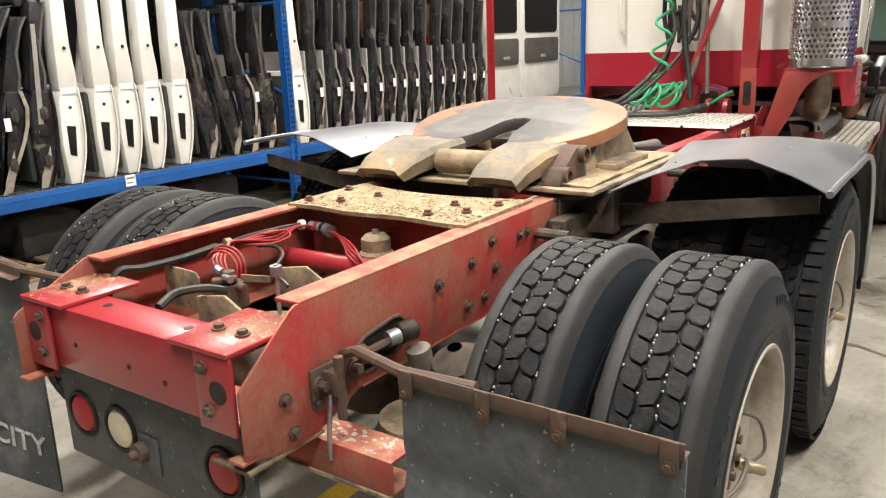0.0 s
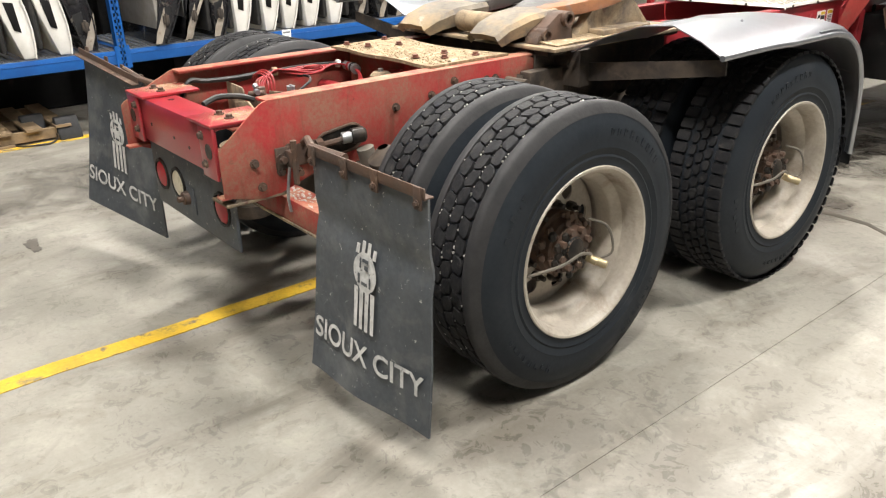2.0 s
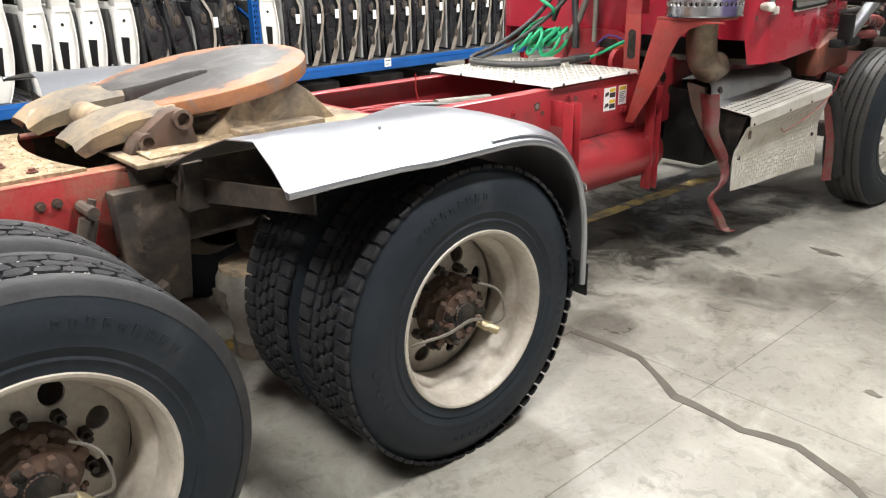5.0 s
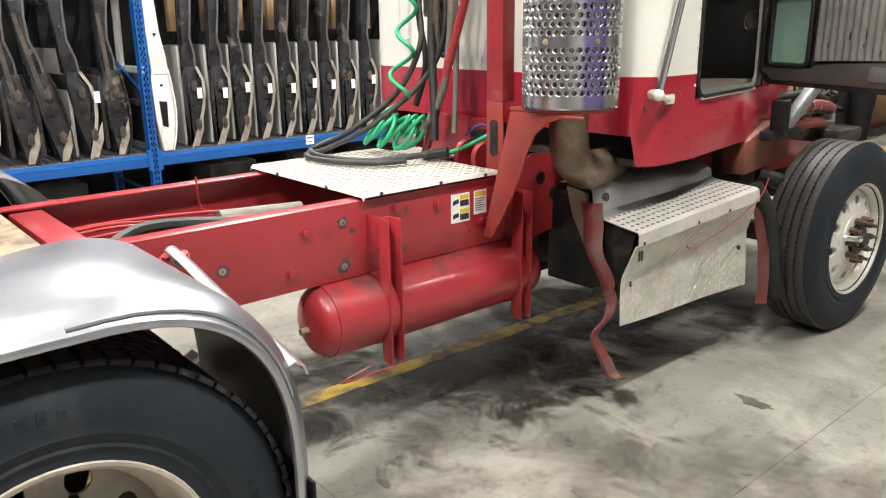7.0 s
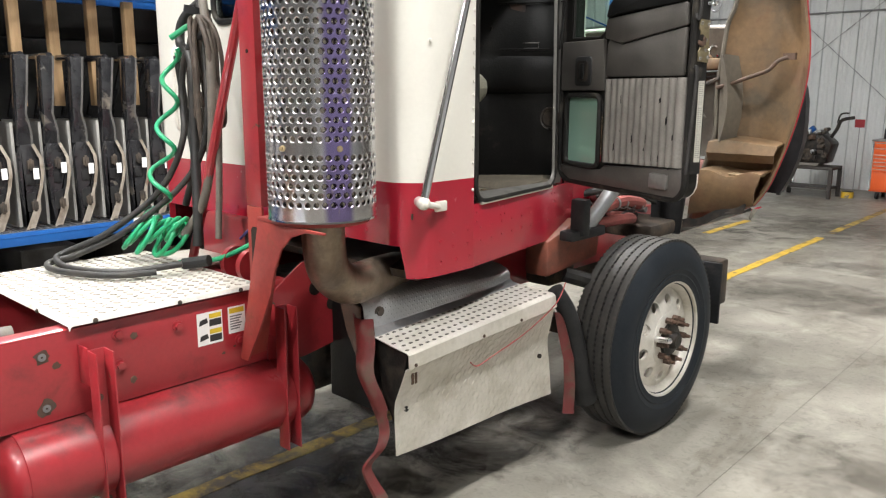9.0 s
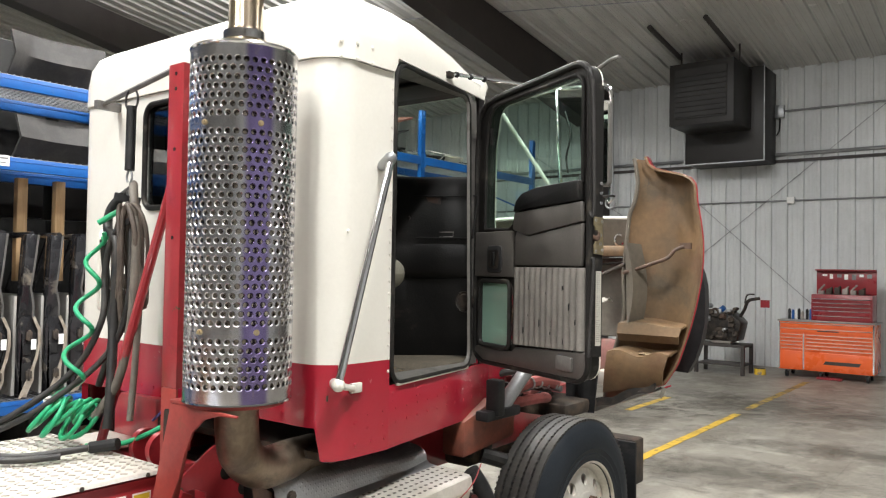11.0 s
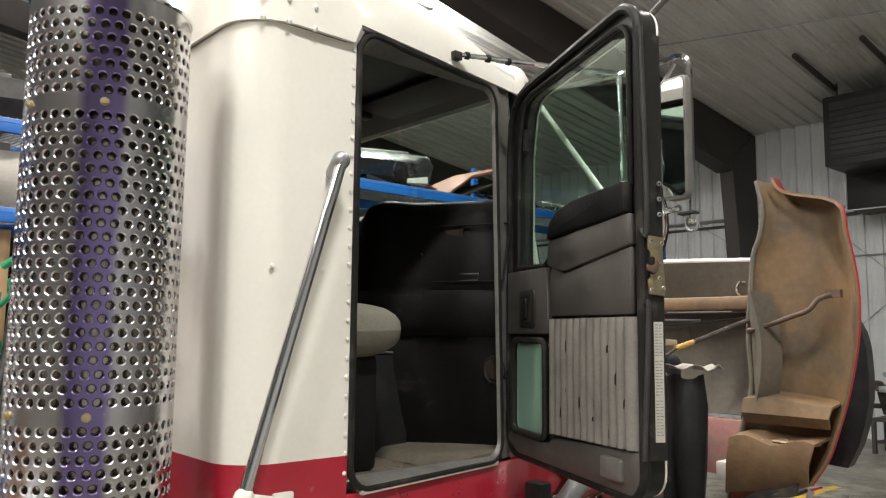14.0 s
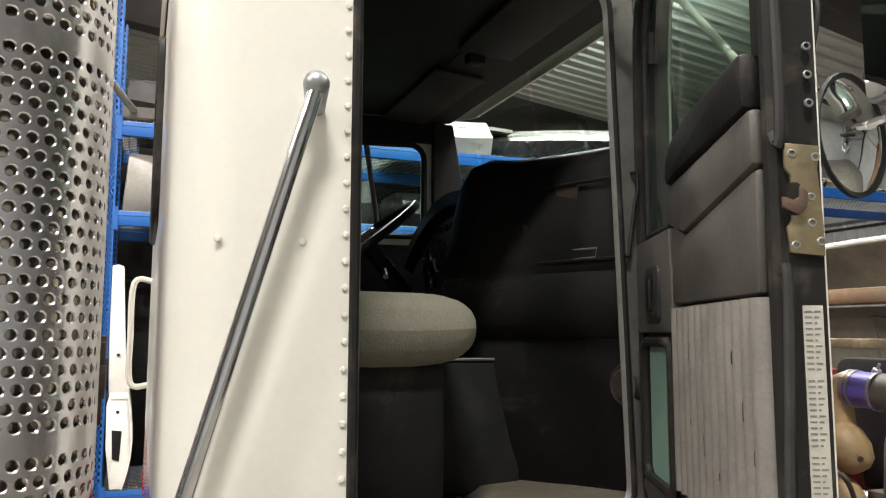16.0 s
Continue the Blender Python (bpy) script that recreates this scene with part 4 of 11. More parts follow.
def car_door(y, style, lean=0.0, tall=1.18, deep=1.0, out=0.0):
    """A vehicle door stood on its bottom edge, its end towards the aisle."""
    dark = style != "white"
    skin = BLACK_DOOR if dark else WHITE_DOOR
    names = {"white": "white painted car door stood on edge on the rack", "black": "black car door with rusty hem and paper tag on the rack",
             "trim": "charcoal car door with dark inner trim on the rack", "grey": "black car door with pale grey inner trim on the rack"}
    x1 = RX - 0.06 + out
    x0 = x1 - deep
    d = empty("car_door", (x1 - deep / 2, y, DECK), names[style], "car door", style + " doors on the rack")
    # end profile: bowed outer skin on the +y side, flat inside
    def skin_y(h):
        u = h / 0.72
        if style == "black":
            return -0.045 + 0.17 * math.sin(min(1.0, h / 0.56) * math.pi / 2) - (0.06 * (h - 0.56) / 0.14 if h > 0.56 else 0)
        return 0.115 * (1 - (1.5 * (u - 0.52)) ** 2 * (1.0 if u < 0.52 else 0.55)) if u <= 1.05 else 0.05
    hs = [0.0, 0.05, 0.12, 0.22, 0.34, 0.46, 0.58, 0.66, 0.7]
    lean_y = lambda h: lean * h
    outer = [(skin_y(h) + lean_y(h), h) for h in hs]
    inner = [(-0.035 + lean_y(0.7), 0.7), (-0.06 + lean_y(0.6), 0.6), (-0.06 + lean_y(0.3), 0.3), (-0.03 + lean_y(0.03), 0.0)]
    poly = [(y + a, DECK + h) for a, h in outer + inner]
    body = part("door_shell", G().prism(poly, "x", x0, x1), skin, d, bevel=0.008)
    # recessed end with a jamb lip, latch and hinges
    lip = [(y + a * 0.98 + 0.003, DECK + h) for a, h in outer]
    rows = [[(x1 + 0.012, p - (0.022 if style == "black" else 0.0), q), (x1 + 0.013, p, q), (x1 - 0.03, p + 0.004, q)] for p, q in lip]
    part("skin_hem", G().sheet(rows, 0.006), DUSTY_HEM if style == "black" else skin, d, "dusty rust-stained folded hem" if style == "black" else "")
    if dark:
        for h in (0.16, 0.5):
            g = G().box(x1, x1 + 0.022, y + 0.0 + lean_y(h), y + 0.05 + lean_y(h), DECK + h, DECK + h + 0.07)
            g.cyl((x1 + 0.018, y + 0.025 + lean_y(h), DECK + h - 0.012), (x1 + 0.018, y + 0.025 + lean_y(h), DECK + h + 0.085), 0.012, n=8)
            part("hinge", g, DARK_STEEL if dark else skin, d, bevel=0.003)
        part("latch", G().box(x1, x1 + 0.008, y - 0.02 + lean_y(0.42), y + 0.045 + lean_y(0.42), DECK + 0.37, DECK + 0.46), BLACK_PLASTIC, d, bevel=0.004)
    # dark pocket in the lower end
    if dark:
        part("speaker_pocket", G().prism([(y - 0.03 + lean_y(0.2), DECK + 0.15), (y + 0.035 + lean_y(0.2), DECK + 0.13), (y + 0.045 + lean_y(0.3), DECK + 0.31), (y - 0.03 + lean_y(0.3), DECK + 0.29)], "x", x1, x1 + 0.004), BLACK_PLASTIC, d, "black plastic panel")
    # window frame: a rounded hoop above the shell
    yw = y + 0.03
    hoop = [(x1 - 0.02, yw + lean_y(0.7), DECK + 0.68), (x1 - 0.05, yw - 0.01 + lean_y(0.9), DECK + 0.92), (x1 - 0.16, yw - 0.04 + lean_y(tall), DECK + tall - 0.06), (x1 - 0.3, yw - 0.05 + lean_y(tall), DECK + tall), (x0 + 0.3, yw - 0.05 + lean_y(tall), DECK + tall), (x0 + 0.1, yw - 0.03 + lean_y(1), DECK + 0.95), (x0 + 0.03, yw + lean_y(0.7), DECK + 0.68)]
    if style == "white":
        sash = [(y - 0.045, 0.68), (y + 0.1, 0.68), (y + 0.1, 0.78), (y + 0.07, 1.0), (y + 0.05, tall + 0.3), (y - 0.045, tall + 0.3), (y - 0.05, 1.0)]
        sash = [(p + lean_y(h), h) for p, h in sash]
        part("window_frame", G().prism([(p, DECK + h) for p, h in sash], "x", x1 - 0.14, x1 - 0.006), skin, d, "white upper door pillar", bevel=0.012)
        part("top_bar", G().tube([(x1 - 0.06, y + lean_y(tall), DECK + tall + 0.28), (x0 + 0.25, y + lean_y(tall), DECK + tall + 0.25), (x0 + 0.05, y, DECK + 0.7)], 0.035, 8), skin, d)
        part("lock_pocket", G().prism([(y - 0.015 + lean_y(0.24), DECK + 0.22), (y + 0.035 + lean_y(0.24), DECK + 0.2), (y + 0.05 + lean_y(0.4), DECK + 0.42), (y - 0.02 + lean_y(0.4), DECK + 0.43)], "x", x1 + 0.001, x1 + 0.006), DASH, d, "dark lock pocket", bevel=0.002)
        for hh in (0.56, 0.98):
            part("bolt_hole", G().cyl((x1 + 0.0, y + 0.02 + lean_y(hh), DECK + hh), (x1 + 0.004, y + 0.02 + lean_y(hh), DECK + hh), 0.013, n=10), GREASE, d)
        part("crease", G().box(x1, x1 + 0.006, y - 0.03 + lean_y(0.66), y + 0.09 + lean_y(0.66), DECK + 0.655, DECK + 0.668), skin, d)
    else:
        sash = [(y - 0.05, 0.69), (y + 0.07, 0.69), (y + 0.075, 0.8), (y + 0.05, 0.95), (y + 0.075, 1.12), (y + 0.11, tall), (y + 0.0, tall), (y - 0.02, 1.1), (y - 0.03, 0.9)]
        sash = [(p + lean_y(h), h) for p, h in sash]
        part("window_frame", G().prism([(p, DECK + h) for p, h in sash], "x", x1 - 0.12, x1 - 0.012), skin, d, bevel=0.008)
        part("frame_edge", G().sheet([[(x1 - 0.008, p, DECK + h), (x1 - 0.012, p - 0.016, DECK + h)] for p, h in sash[1:6]], 0.006), EDGE_DARK, d, "dull dark frame edge")
        part("top_bar", G().tube([(x1 - 0.06, y + 0.05, DECK + tall), (x0 + 0.3, y + 0.04, DECK + tall), (x0 + 0.05, y + 0.0, DECK + 0.9)], 0.03, 8), skin, d)
        part("edge_dust", G().prism([(y - 0.04, DECK + 0.005), (y + 0.01, DECK + 0.005), (y + 0.07, DECK + 0.15), (y + 0.075, DECK + 0.3), (y + 0.03, DECK + 0.2), (y - 0.02, DECK + 0.09)], "x", x1 + 0.001, x1 + 0.005), DUSTY_HEM, d, "pale dust on the lower corner")
    if style == "trim":
        part("edge_strip", G().prism([(y - 0.02 + lean_y(0.4), DECK + 0.4), (y + 0.02 + lean_y(0.4), DECK + 0.4), (y + 0.015 + lean_y(1.15), DECK + 1.15), (y - 0.015 + lean_y(1.15), DECK + 1.15)], "x", x1 + 0.001, x1 + 0.005), GREY_TRIM if int(y * 100) % 2 else DARK_STEEL, d, "scuffed metal edge strip")
    if style != "black":
        trim = G().prism([(x0 + 0.06, DECK + 0.06), (x1 - 0.03, DECK + 0.05), (x1 - 0.03, DECK + 0.66), (x0 + 0.06, DECK + 0.66)], "y", y - 0.105 + lean_y(0.35), y - 0.062 + lean_y(0.35))
        part("inner_trim", trim, GREY_TRIM if style == "grey" else DARK_TRIM, d, bevel=0.02)
        part("armrest", G().box(x0 + 0.2, x1 - 0.2, y - 0.15 + lean_y(0.4), y - 0.1 + lean_y(0.4), DECK + 0.38, DECK + 0.44), DARK_TRIM, d, bevel=0.015)
    else:
        part("inner_panel", G().box(x0 + 0.1, x1 - 0.05, y - 0.085 + lean_y(0.4), y - 0.062 + lean_y(0.4), DECK + 0.02, DECK + 0.88), PANEL_GREY, d, "dusty grey steel panel")
        tz = DECK + 0.43 + 0.02 * math.sin(y * 9)
        part("paper_tag", G().box(x1 + 0.024, x1 + 0.026, y + 0.03, y + 0.075, tz, tz + 0.09), PAPER, d, "white paper tag")
    return d


def rack_doors():
    # first bay, from the far end of the view to the post
    for y, st, lean, tall, deep, out in ((-2.6, "grey", 0.08, 1.2, 1.0, 0.05), (-2.1, "white", 0.1, 1.25, 1.0, 0.0), (-1.62, "white", 0.16, 1.3, 1.0, 0.04), (-1.2, "white", 0.18, 1.3, 1.0, 0.02), (-0.9, "trim", -0.1, 1.3, 1.0, 0.0), (-0.6, "white", -0.2, 1.25, 1.0, 0.04), (-0.33, "white", -0.22, 1.25, 1.0, 0.02), (-0.13, "trim", -0.2, 1.25, 1.0, 0.0),
                                  (0.42, "grey", 0.3, 1.25, 1.0, 0.08), (0.72, "black", 0.18, 1.2, 1.0, 0.0), (0.97, "trim", 0.08, 1.3, 1.0, 0.02),
                                  (1.17, "white", 0.06, 1.3, 1.0, 0.05), (1.46, "white", 0.05, 1.25, 1.0, 0.03), (1.67, "white", 0.05, 1.25, 1.0, 0.02), (1.9, "white", 0.045, 1.25, 1.0, 0.02), (2.17, "white", 0.045, 1.25, 1.0, 0.02),
                                  (2.5, "trim", -0.12, 1.25, 1.0, 0.0), (2.74, "trim", -0.2, 1.25, 1.0, 0.04), (2.98, "black", -0.16, 1.3, 1.0, 0.02), (3.2, "trim", -0.06, 1.3, 1.0, 0.0)):
        car_door(y, st, lean, tall, deep, out)
    car_door(3.56, "white", -0.03, 1.35, 1.0, 0.06)
    for i in range(9):
        car_door(3.86 + i * 0.235, "black", -0.02 + 0.01 * math.sin(i * 2.1), 1.42, 1.0, 0.02 * math.sin(i * 1.7))
    for i in range(5):
        car_door(6.02 + i * 0.24, "black", 0.02, 1.42, 1.0, 0.0)


rack_doors()


def van_doors():
    # pale van doors in the third bay, with dark trim panel
    for k, (y, wd) in enumerate(((7.95, 0.95), (9.3, 1.3))):
        d = empty("van_door", (RX - 0.3, y, DECK), "white van rear door with dark trim leaning on the rack", "van door", "van doors on the rack")
        x = RX - 0.25 - 0.12 * k
        outline = rounded(y - wd / 2, y + wd / 2, DECK, DECK + 1.75, 0.12)
        part("door_shell", G().prism(outline, "x", x - 0.08, x), WHITE_DOOR, d, bevel=0.01)
        part("window", G().prism(rounded(y - wd / 2 + 0.12, y + wd / 2 - 0.12, DECK + 1.0, DECK + 1.62, 0.08), "x", x, x + 0.012), DASH, d, "dark window panel")
        part("trim_panel", G().prism(rounded(y - wd / 2 + 0.1, y + wd / 2 - 0.1, DECK + 0.55, DECK + 0.92, 0.05), "x", x, x + 0.03), GREY_VINYL, d, "dark grey trim panel", bevel=0.01)
        part("handle", G().box(x + 0.03, x + 0.05, y - 0.08, y + 0.08, DECK + 0.62, DECK + 0.67), GREY_TRIM, d, bevel=0.008)


van_doors()


def rack_upper():
    rnd = random.Random(11)
    z = LEVELS[1] + 0.068
    # pine boards between the decks
    for i, y in enumerate((3.95, 4.28, 4.6, 4.95, 5.3, 5.7, 6.1, 6.6)):
        solid("wooden_board", G().box(RX - 0.62, RX - 0.54, y - 0.045, y + 0.045, DECK + 1.0, LEVELS[1] - 0.056), WOOD, "upright pine board between the rack decks", "board", group="boards in the rack", bevel=0.003)
    # bumpers and panels heaped on the upper decks
    for lvl in (1, 2):
        z = LEVELS[lvl] + 0.07
        for i in range(9):
            y = -2.8 + i * 1.12 + 0.1 * rnd.random()
            if any(abs(y - p) < 0.3 for p in POSTS):
                y += 0.45
            colour = rnd.choice([BLACK_DOOR, DARK_TRIM, WHITE_DOOR, GREY_TRIM, DARK_TRIM, BLACK_DOOR])
            h = 0.22 + 0.25 * rnd.random()
            pts = []
            for k in range(9):
                u = k / 8
                pts.append([(RX - 0.05 - 0.16 * math.sin(math.pi * u) - 0.02, y - 0.45 + 0.9 * u, z + 0.0), (RX + 0.03 - 0.2 * math.sin(math.pi * u) * 0.5, y - 0.43 + 0.86 * u, z + h * 0.45), (RX - 0.1 - 0.2 * math.sin(math.pi * u) * 0.4, y - 0.42 + 0.84 * u, z + h)])
            word = {BLACK_DOOR: "black", DARK_TRIM: "charcoal", WHITE_DOOR: "white", GREY_TRIM: "pale grey", CAB_RED: "dark red"}[colour]
            b = solid("body_panel", G().sheet(pts, 0.02), colour, word + " curved vehicle body panel on the upper rack deck", "body panel", group="body panels on the rack", smooth=60)
            if i % 2 == 0:
                x = RX - 0.75
                solid("parts_box", G().box(x - 0.25, x + 0.22, y - 0.35, y + 0.3, z, z + h + 0.15), DARK_TRIM, "dark storage box on the upper rack deck", "box", group="boxes on the rack", bevel=0.02)


rack_upper()


def under_rack():
    # pallets and dark parts on the floor below the first deck
    for y in (-2.2, -0.9, 1.2, 4.6, 6.3):
        p = empty("wooden_pallet", (RX - 0.55, y, 0), "weathered wooden pallet on the floor under the rack", "pallet", "pallets under the rack")
        for k in range(5):
            part("deck_board", G().box(RX - 1.1, RX - 0.05, y - 0.5 + k * 0.22, y - 0.5 + k * 0.22 + 0.12, 0.1, 0.12), PALLET, p)
        for xx in (RX - 1.08, RX - 0.62, RX - 0.14):
            part("stringer", G().box(xx, xx + 0.05, y - 0.5, y + 0.5, 0.02, 0.1), PALLET, p)
        for k in (0, 2, 4):
            part("bottom_board", G().box(RX - 1.1, RX - 0.05, y - 0.5 + k * 0.22, y - 0.5 + k * 0.22 + 0.12, 0.0, 0.02), PALLET, p)
    rnd = random.Random(3)
    for i, y in enumerate((1.1, 1.9, 2.7, 4.3, 5.2, 6.1)):
        g = G().box(RX - 0.95, RX - 0.3, y - 0.25, y + 0.25, 0.12 if y in (1.1, 4.3, 6.1) else 0.0, 0.4 + 0.08 * rnd.random())
        solid("parts_crate", g, DARK_TRIM, "dark crate of parts below the rack deck", "crate", group="crates under the rack", bevel=0.03)
    # a pair of black wheel chocks with a rope
    for k, (x, y) in enumerate(((-4.25, -0.62), (-3.98, -0.42))):
        c = empty("wheel_chock", (x, y, 0), "black rubber wheel chock on the floor", "wheel chock", "wheel chocks")
        part("wedge", G().prism([(x - 0.13, 0.0), (x + 0.13, 0.0), (x + 0.03, 0.17), (x - 0.03, 0.17)], "y", y - 0.09, y + 0.09), BLACK_PLASTIC, c, bevel=0.012)
        part("cleat", G().box(x - 0.1, x + 0.1, y - 0.1, y - 0.09, 0.02, 0.05), DARK_STEEL, c)
    solid("chock_rope", G().tube(smooth_path([(-4.2, -0.72, 0.02), (-4.05, -0.85, 0.012), (-3.85, -0.8, 0.012), (-3.8, -0.6, 0.012), (-3.9, -0.52, 0.02)], 6), 0.008, 6), BLACK_HOSE, "short black rope between the wheel chocks", "rope")


under_rack()

# ---- the lorry ----
BOLT_RUST = mat("rust_red_bolt", (0.2, 0.075, 0.05), 0.7, second=(0.13, 0.055, 0.04), scale=20, bump=0.3)
T = empty("tractor_lorry", (0, 2.5, 0), "red and cream tractor lorry, open door, tipped hood, bare chassis", "lorry")
AX_A, AX_B, AX_F, WZ = -0.025, 1.325, 5.41, 0.527
TYRE_R = 0.527


def rail(s):
    x = 0.43 * s
    xin = 0.35 * s
    lo, hi = min(x, x - 0.009 * s), max(x, x - 0.009 * s)
    f0, f1 = min(x, xin), max(x, xin)
    e, up = (0.0, 0.0) if s > 0 else (0.04, 0.03)
    g = G().prism([(-0.945 - e, 0.728 + up), (-0.945 - e, 0.895 + up), (-0.93 - e, 0.91 + up), (-0.78, 1.03), (-0.76, 1.04), (0.52, 1.04), (0.585, 1.02), (0.6, 0.97), (0.6, 0.755), (-0.55, 0.755), (-0.72, 0.7), (-0.8, 0.69)], "x", lo, hi)
    g.box(f0, f1, -0.75, 0.6, 1.032, 1.044)
    g.box(f0, f1, -0.55, 0.6, 0.748, 0.757)
    g.box(min(x, x - 0.05 * s), max(x, x - 0.05 * s), -0.955 - e, -0.88, 0.72 + up, 0.73 + up)
    part("frame_rail", g, FRAME_RED, T, "dusty scratched red steel frame rail", bevel=0.004)
    dk = G().box(min(x - 0.012 * s, x - 0.02 * s), max(x - 0.012 * s, x - 0.02 * s), 0.5, 1.55, 0.74, 1.02).box(f0, f1 - 0.0, 0.6, 1.5, 1.012, 1.024)
    part("frame_rail", dk, DARK_STEEL, T, "grimy frame rail below the coupling")
    fr = G().box(lo, hi, 1.5, 6.6, 0.752, 1.04).box(f0, f1, 1.5, 6.6, 1.034, 1.044).box(f0, f1, 1.5, 6.6, 0.748, 0.757)
    part("frame_rail", fr, CLEAN_RED, T, "red painted steel frame rail", bevel=0.004)
    b = G()
    for y, z in ((-0.82, 0.83), (-0.8, 0.74), (-0.72, 0.78), (-0.68, 0.86), (-0.2, 0.93), (-0.02, 0.95), (0.1, 0.99), (0.12, 0.9), (0.28, 0.97), (0.33, 0.97), (-0.05, 0.82), (0.05, 0.82)):
        b.bolt((x, y, z), (s, 0, 0), 0.0115, 0.018)
    part("bolt", b, RUST, T, "rusty chassis bolts")["kind"] = "stuff"
    b = G()
    for y, z in ((1.9, 0.83), (1.97, 0.83), (2.35, 0.82), (2.42, 0.96), (2.83, 0.99), (2.83, 0.88), (3.05, 0.97), (3.3, 0.86), (3.33, 0.86), (2.02, 0.9)):
        b.bolt((x, y, z), (s, 0, 0), 0.014, 0.016)
    part("bolt", b, CLEAN_RED, T, "painted chassis bolts")["kind"] = "stuff"


rail(1)
rail(-1)


def rust_chips():
    rnd = random.Random(17)
    for y, z, q in ((2.59, 0.979, 0.012), (2.59, 0.809, 0.009), (2.088, 0.886, 0.008), (2.87, 0.814, 0.01), (3.23, 0.823, 0.008), (3.277, 0.839, 0.006), (2.884, 0.969, 0.007), (1.887, 0.879, 0.009)):
        out = [(y + q * rnd.uniform(0.5, 1.2) * math.cos(a), z + q * rnd.uniform(0.5, 1.2) * math.sin(a)) for a in np.linspace(0, 5.6, 9)]
        part("rust_chip", G().prism(out, "x", 0.4302, 0.4312), RUST, T, "chip of bare rust in the paint")


def rail_washers():
    rnd = random.Random(23)
    for y, z, q in ((2.093, 0.885, 0.022), (2.583, 0.972, 0.024), (2.582, 0.8, 0.026), (2.625, 0.934, 0.012), (2.887, 0.974, 0.013), (2.873, 0.816, 0.012)):
        out = [(y + q * rnd.uniform(0.7, 1.35) * math.cos(a), z + q * rnd.uniform(0.7, 1.35) * math.sin(a)) for a in np.linspace(0, 5.9, 14)]
        w = part("rust_patch", G().prism(out, "x", 0.4303, 0.4314), RUST, T, "rusty worn patch round a hole")
        if q > 0.02:
            part("washer", G().lathe([(0.004, 0.0), (0.013, 0.0), (0.013, 0.003), (0.004, 0.003)], (0.4314, y, z), (1, 0, 0), 16, closed=True), GALV, w)


rust_chips()
rail_washers()


def chassis():
    # rear crossmember with gusset plates
    g = G().prism([(-0.945, 0.8), (-0.945, 0.975), (-0.82, 0.975), (-0.82, 0.965), (-0.935, 0.965), (-0.935, 0.808), (-0.83, 0.808), (-0.83, 0.8)], "x", -0.41, 0.41)
    xm = part("rear_crossmember", g, CLEAN_RED, T, "red pressed steel rear crossmember", bevel=0.004)
    for s in (-1, 1):
        part("gusset", G().box(min(0.22 * s, 0.42 * s), max(0.22 * s, 0.42 * s), -0.96, -0.72, 0.976, 0.988), CLEAN_RED, xm, "dust-covered gusset plate", bevel=0.004)
        crumbs, rn = G(), random.Random(30 + s)
        for _ in range(900):
            crumbs.ball((s * min(0.412, max(0.23, rn.gauss(0.345, 0.045))), min(-0.725, max(-0.955, rn.gauss(-0.82, 0.055))), 0.9882), rn.uniform(0.0008, 0.0032), 5, (1.3, 1.1, 0.35))
        part("dust_patch", crumbs, DUST, xm, "loose tan dust", smooth=60)["kind"] = "stuff"
        part("gusset", G().box(min(0.3 * s, 0.42 * s), max(0.3 * s, 0.42 * s), -0.956, -0.946, 0.79, 0.976), CLEAN_RED, xm, bevel=0.003)
        b = G()
        for x, y in ((0.28, -0.86), (0.36, -0.86)):
            b.bolt((x * s, y, 0.988), (0, 0, 1), 0.012, 0.014)
        for x, z in ((0.33, 0.94), (0.34, 0.84)):
            b.bolt((x * s, -0.956, z), (0, -1, 0), 0.011, 0.014)
        part("bolt", b, RUST, xm)["kind"] = "stuff"
        part("tow_hole", G().cyl((0.375 * s, -0.9575, 0.89), (0.375 * s, -0.952, 0.89), 0.028, n=14), GREASE, xm, "dark hole")
    h = G()
    for x, z in ((-0.2, 0.88), (0.03, 0.87), (0.17, 0.86)):
        h.cyl((x, -0.947, z), (x, -0.944, z), 0.007, n=8)
    h.cyl((-0.15, -0.87, 0.974), (-0.15, -0.87, 0.9765), 0.012, n=10).cyl((0.18, -0.87, 0.974), (0.18, -0.87, 0.9765), 0.012, n=10)
    part("bolt_hole", h, GREASE, xm)["kind"] = "stuff"
    # tail lamp panel
    panel = part("tail_lamp_panel", G().prism([(-0.905, 0.5), (-0.905, 0.77), (-0.84, 0.77), (-0.84, 0.757), (-0.89, 0.757), (-0.89, 0.5)], "x", -0.39, 0.4), FLAP_RUBBER, T, "scuffed black rubber tail lamp panel", bevel=0.006)
    part("dusty_ledge", G().box(-0.38, 0.39, -0.9, -0.842, 0.7702, 0.774), DUSTY_STEEL, panel, "dusty top ledge")
    for x, m, lb in ((-0.29, LAMP_RED, "round red tail lamp"), (-0.117, LAMP_WHITE, "round yellowed reversing lamp"), (0.298, LAMP_RED, "round red tail lamp")):
        lamp = part("tail_lamp", G().lathe([(0.0, -0.012), (0.03, -0.011), (0.05, -0.007), (0.056, 0.0), (0.056, 0.012)], (x, -0.905, 0.645), (0, 1, 0), 28), m, panel, lb)
        part("grommet", G().lathe([(0.056, 0.0), (0.058, -0.008), (0.066, -0.008), (0.07, 0.002)], (x, -0.905, 0.645), (0, 1, 0), 28), SEAL, panel)
    pl = G().lathe([(0.0, -0.05), (0.012, -0.05), (0.014, -0.03), (0.026, -0.028), (0.03, 0.0)], (-0.02, -0.905, 0.61), (0, 1, 0), 16)
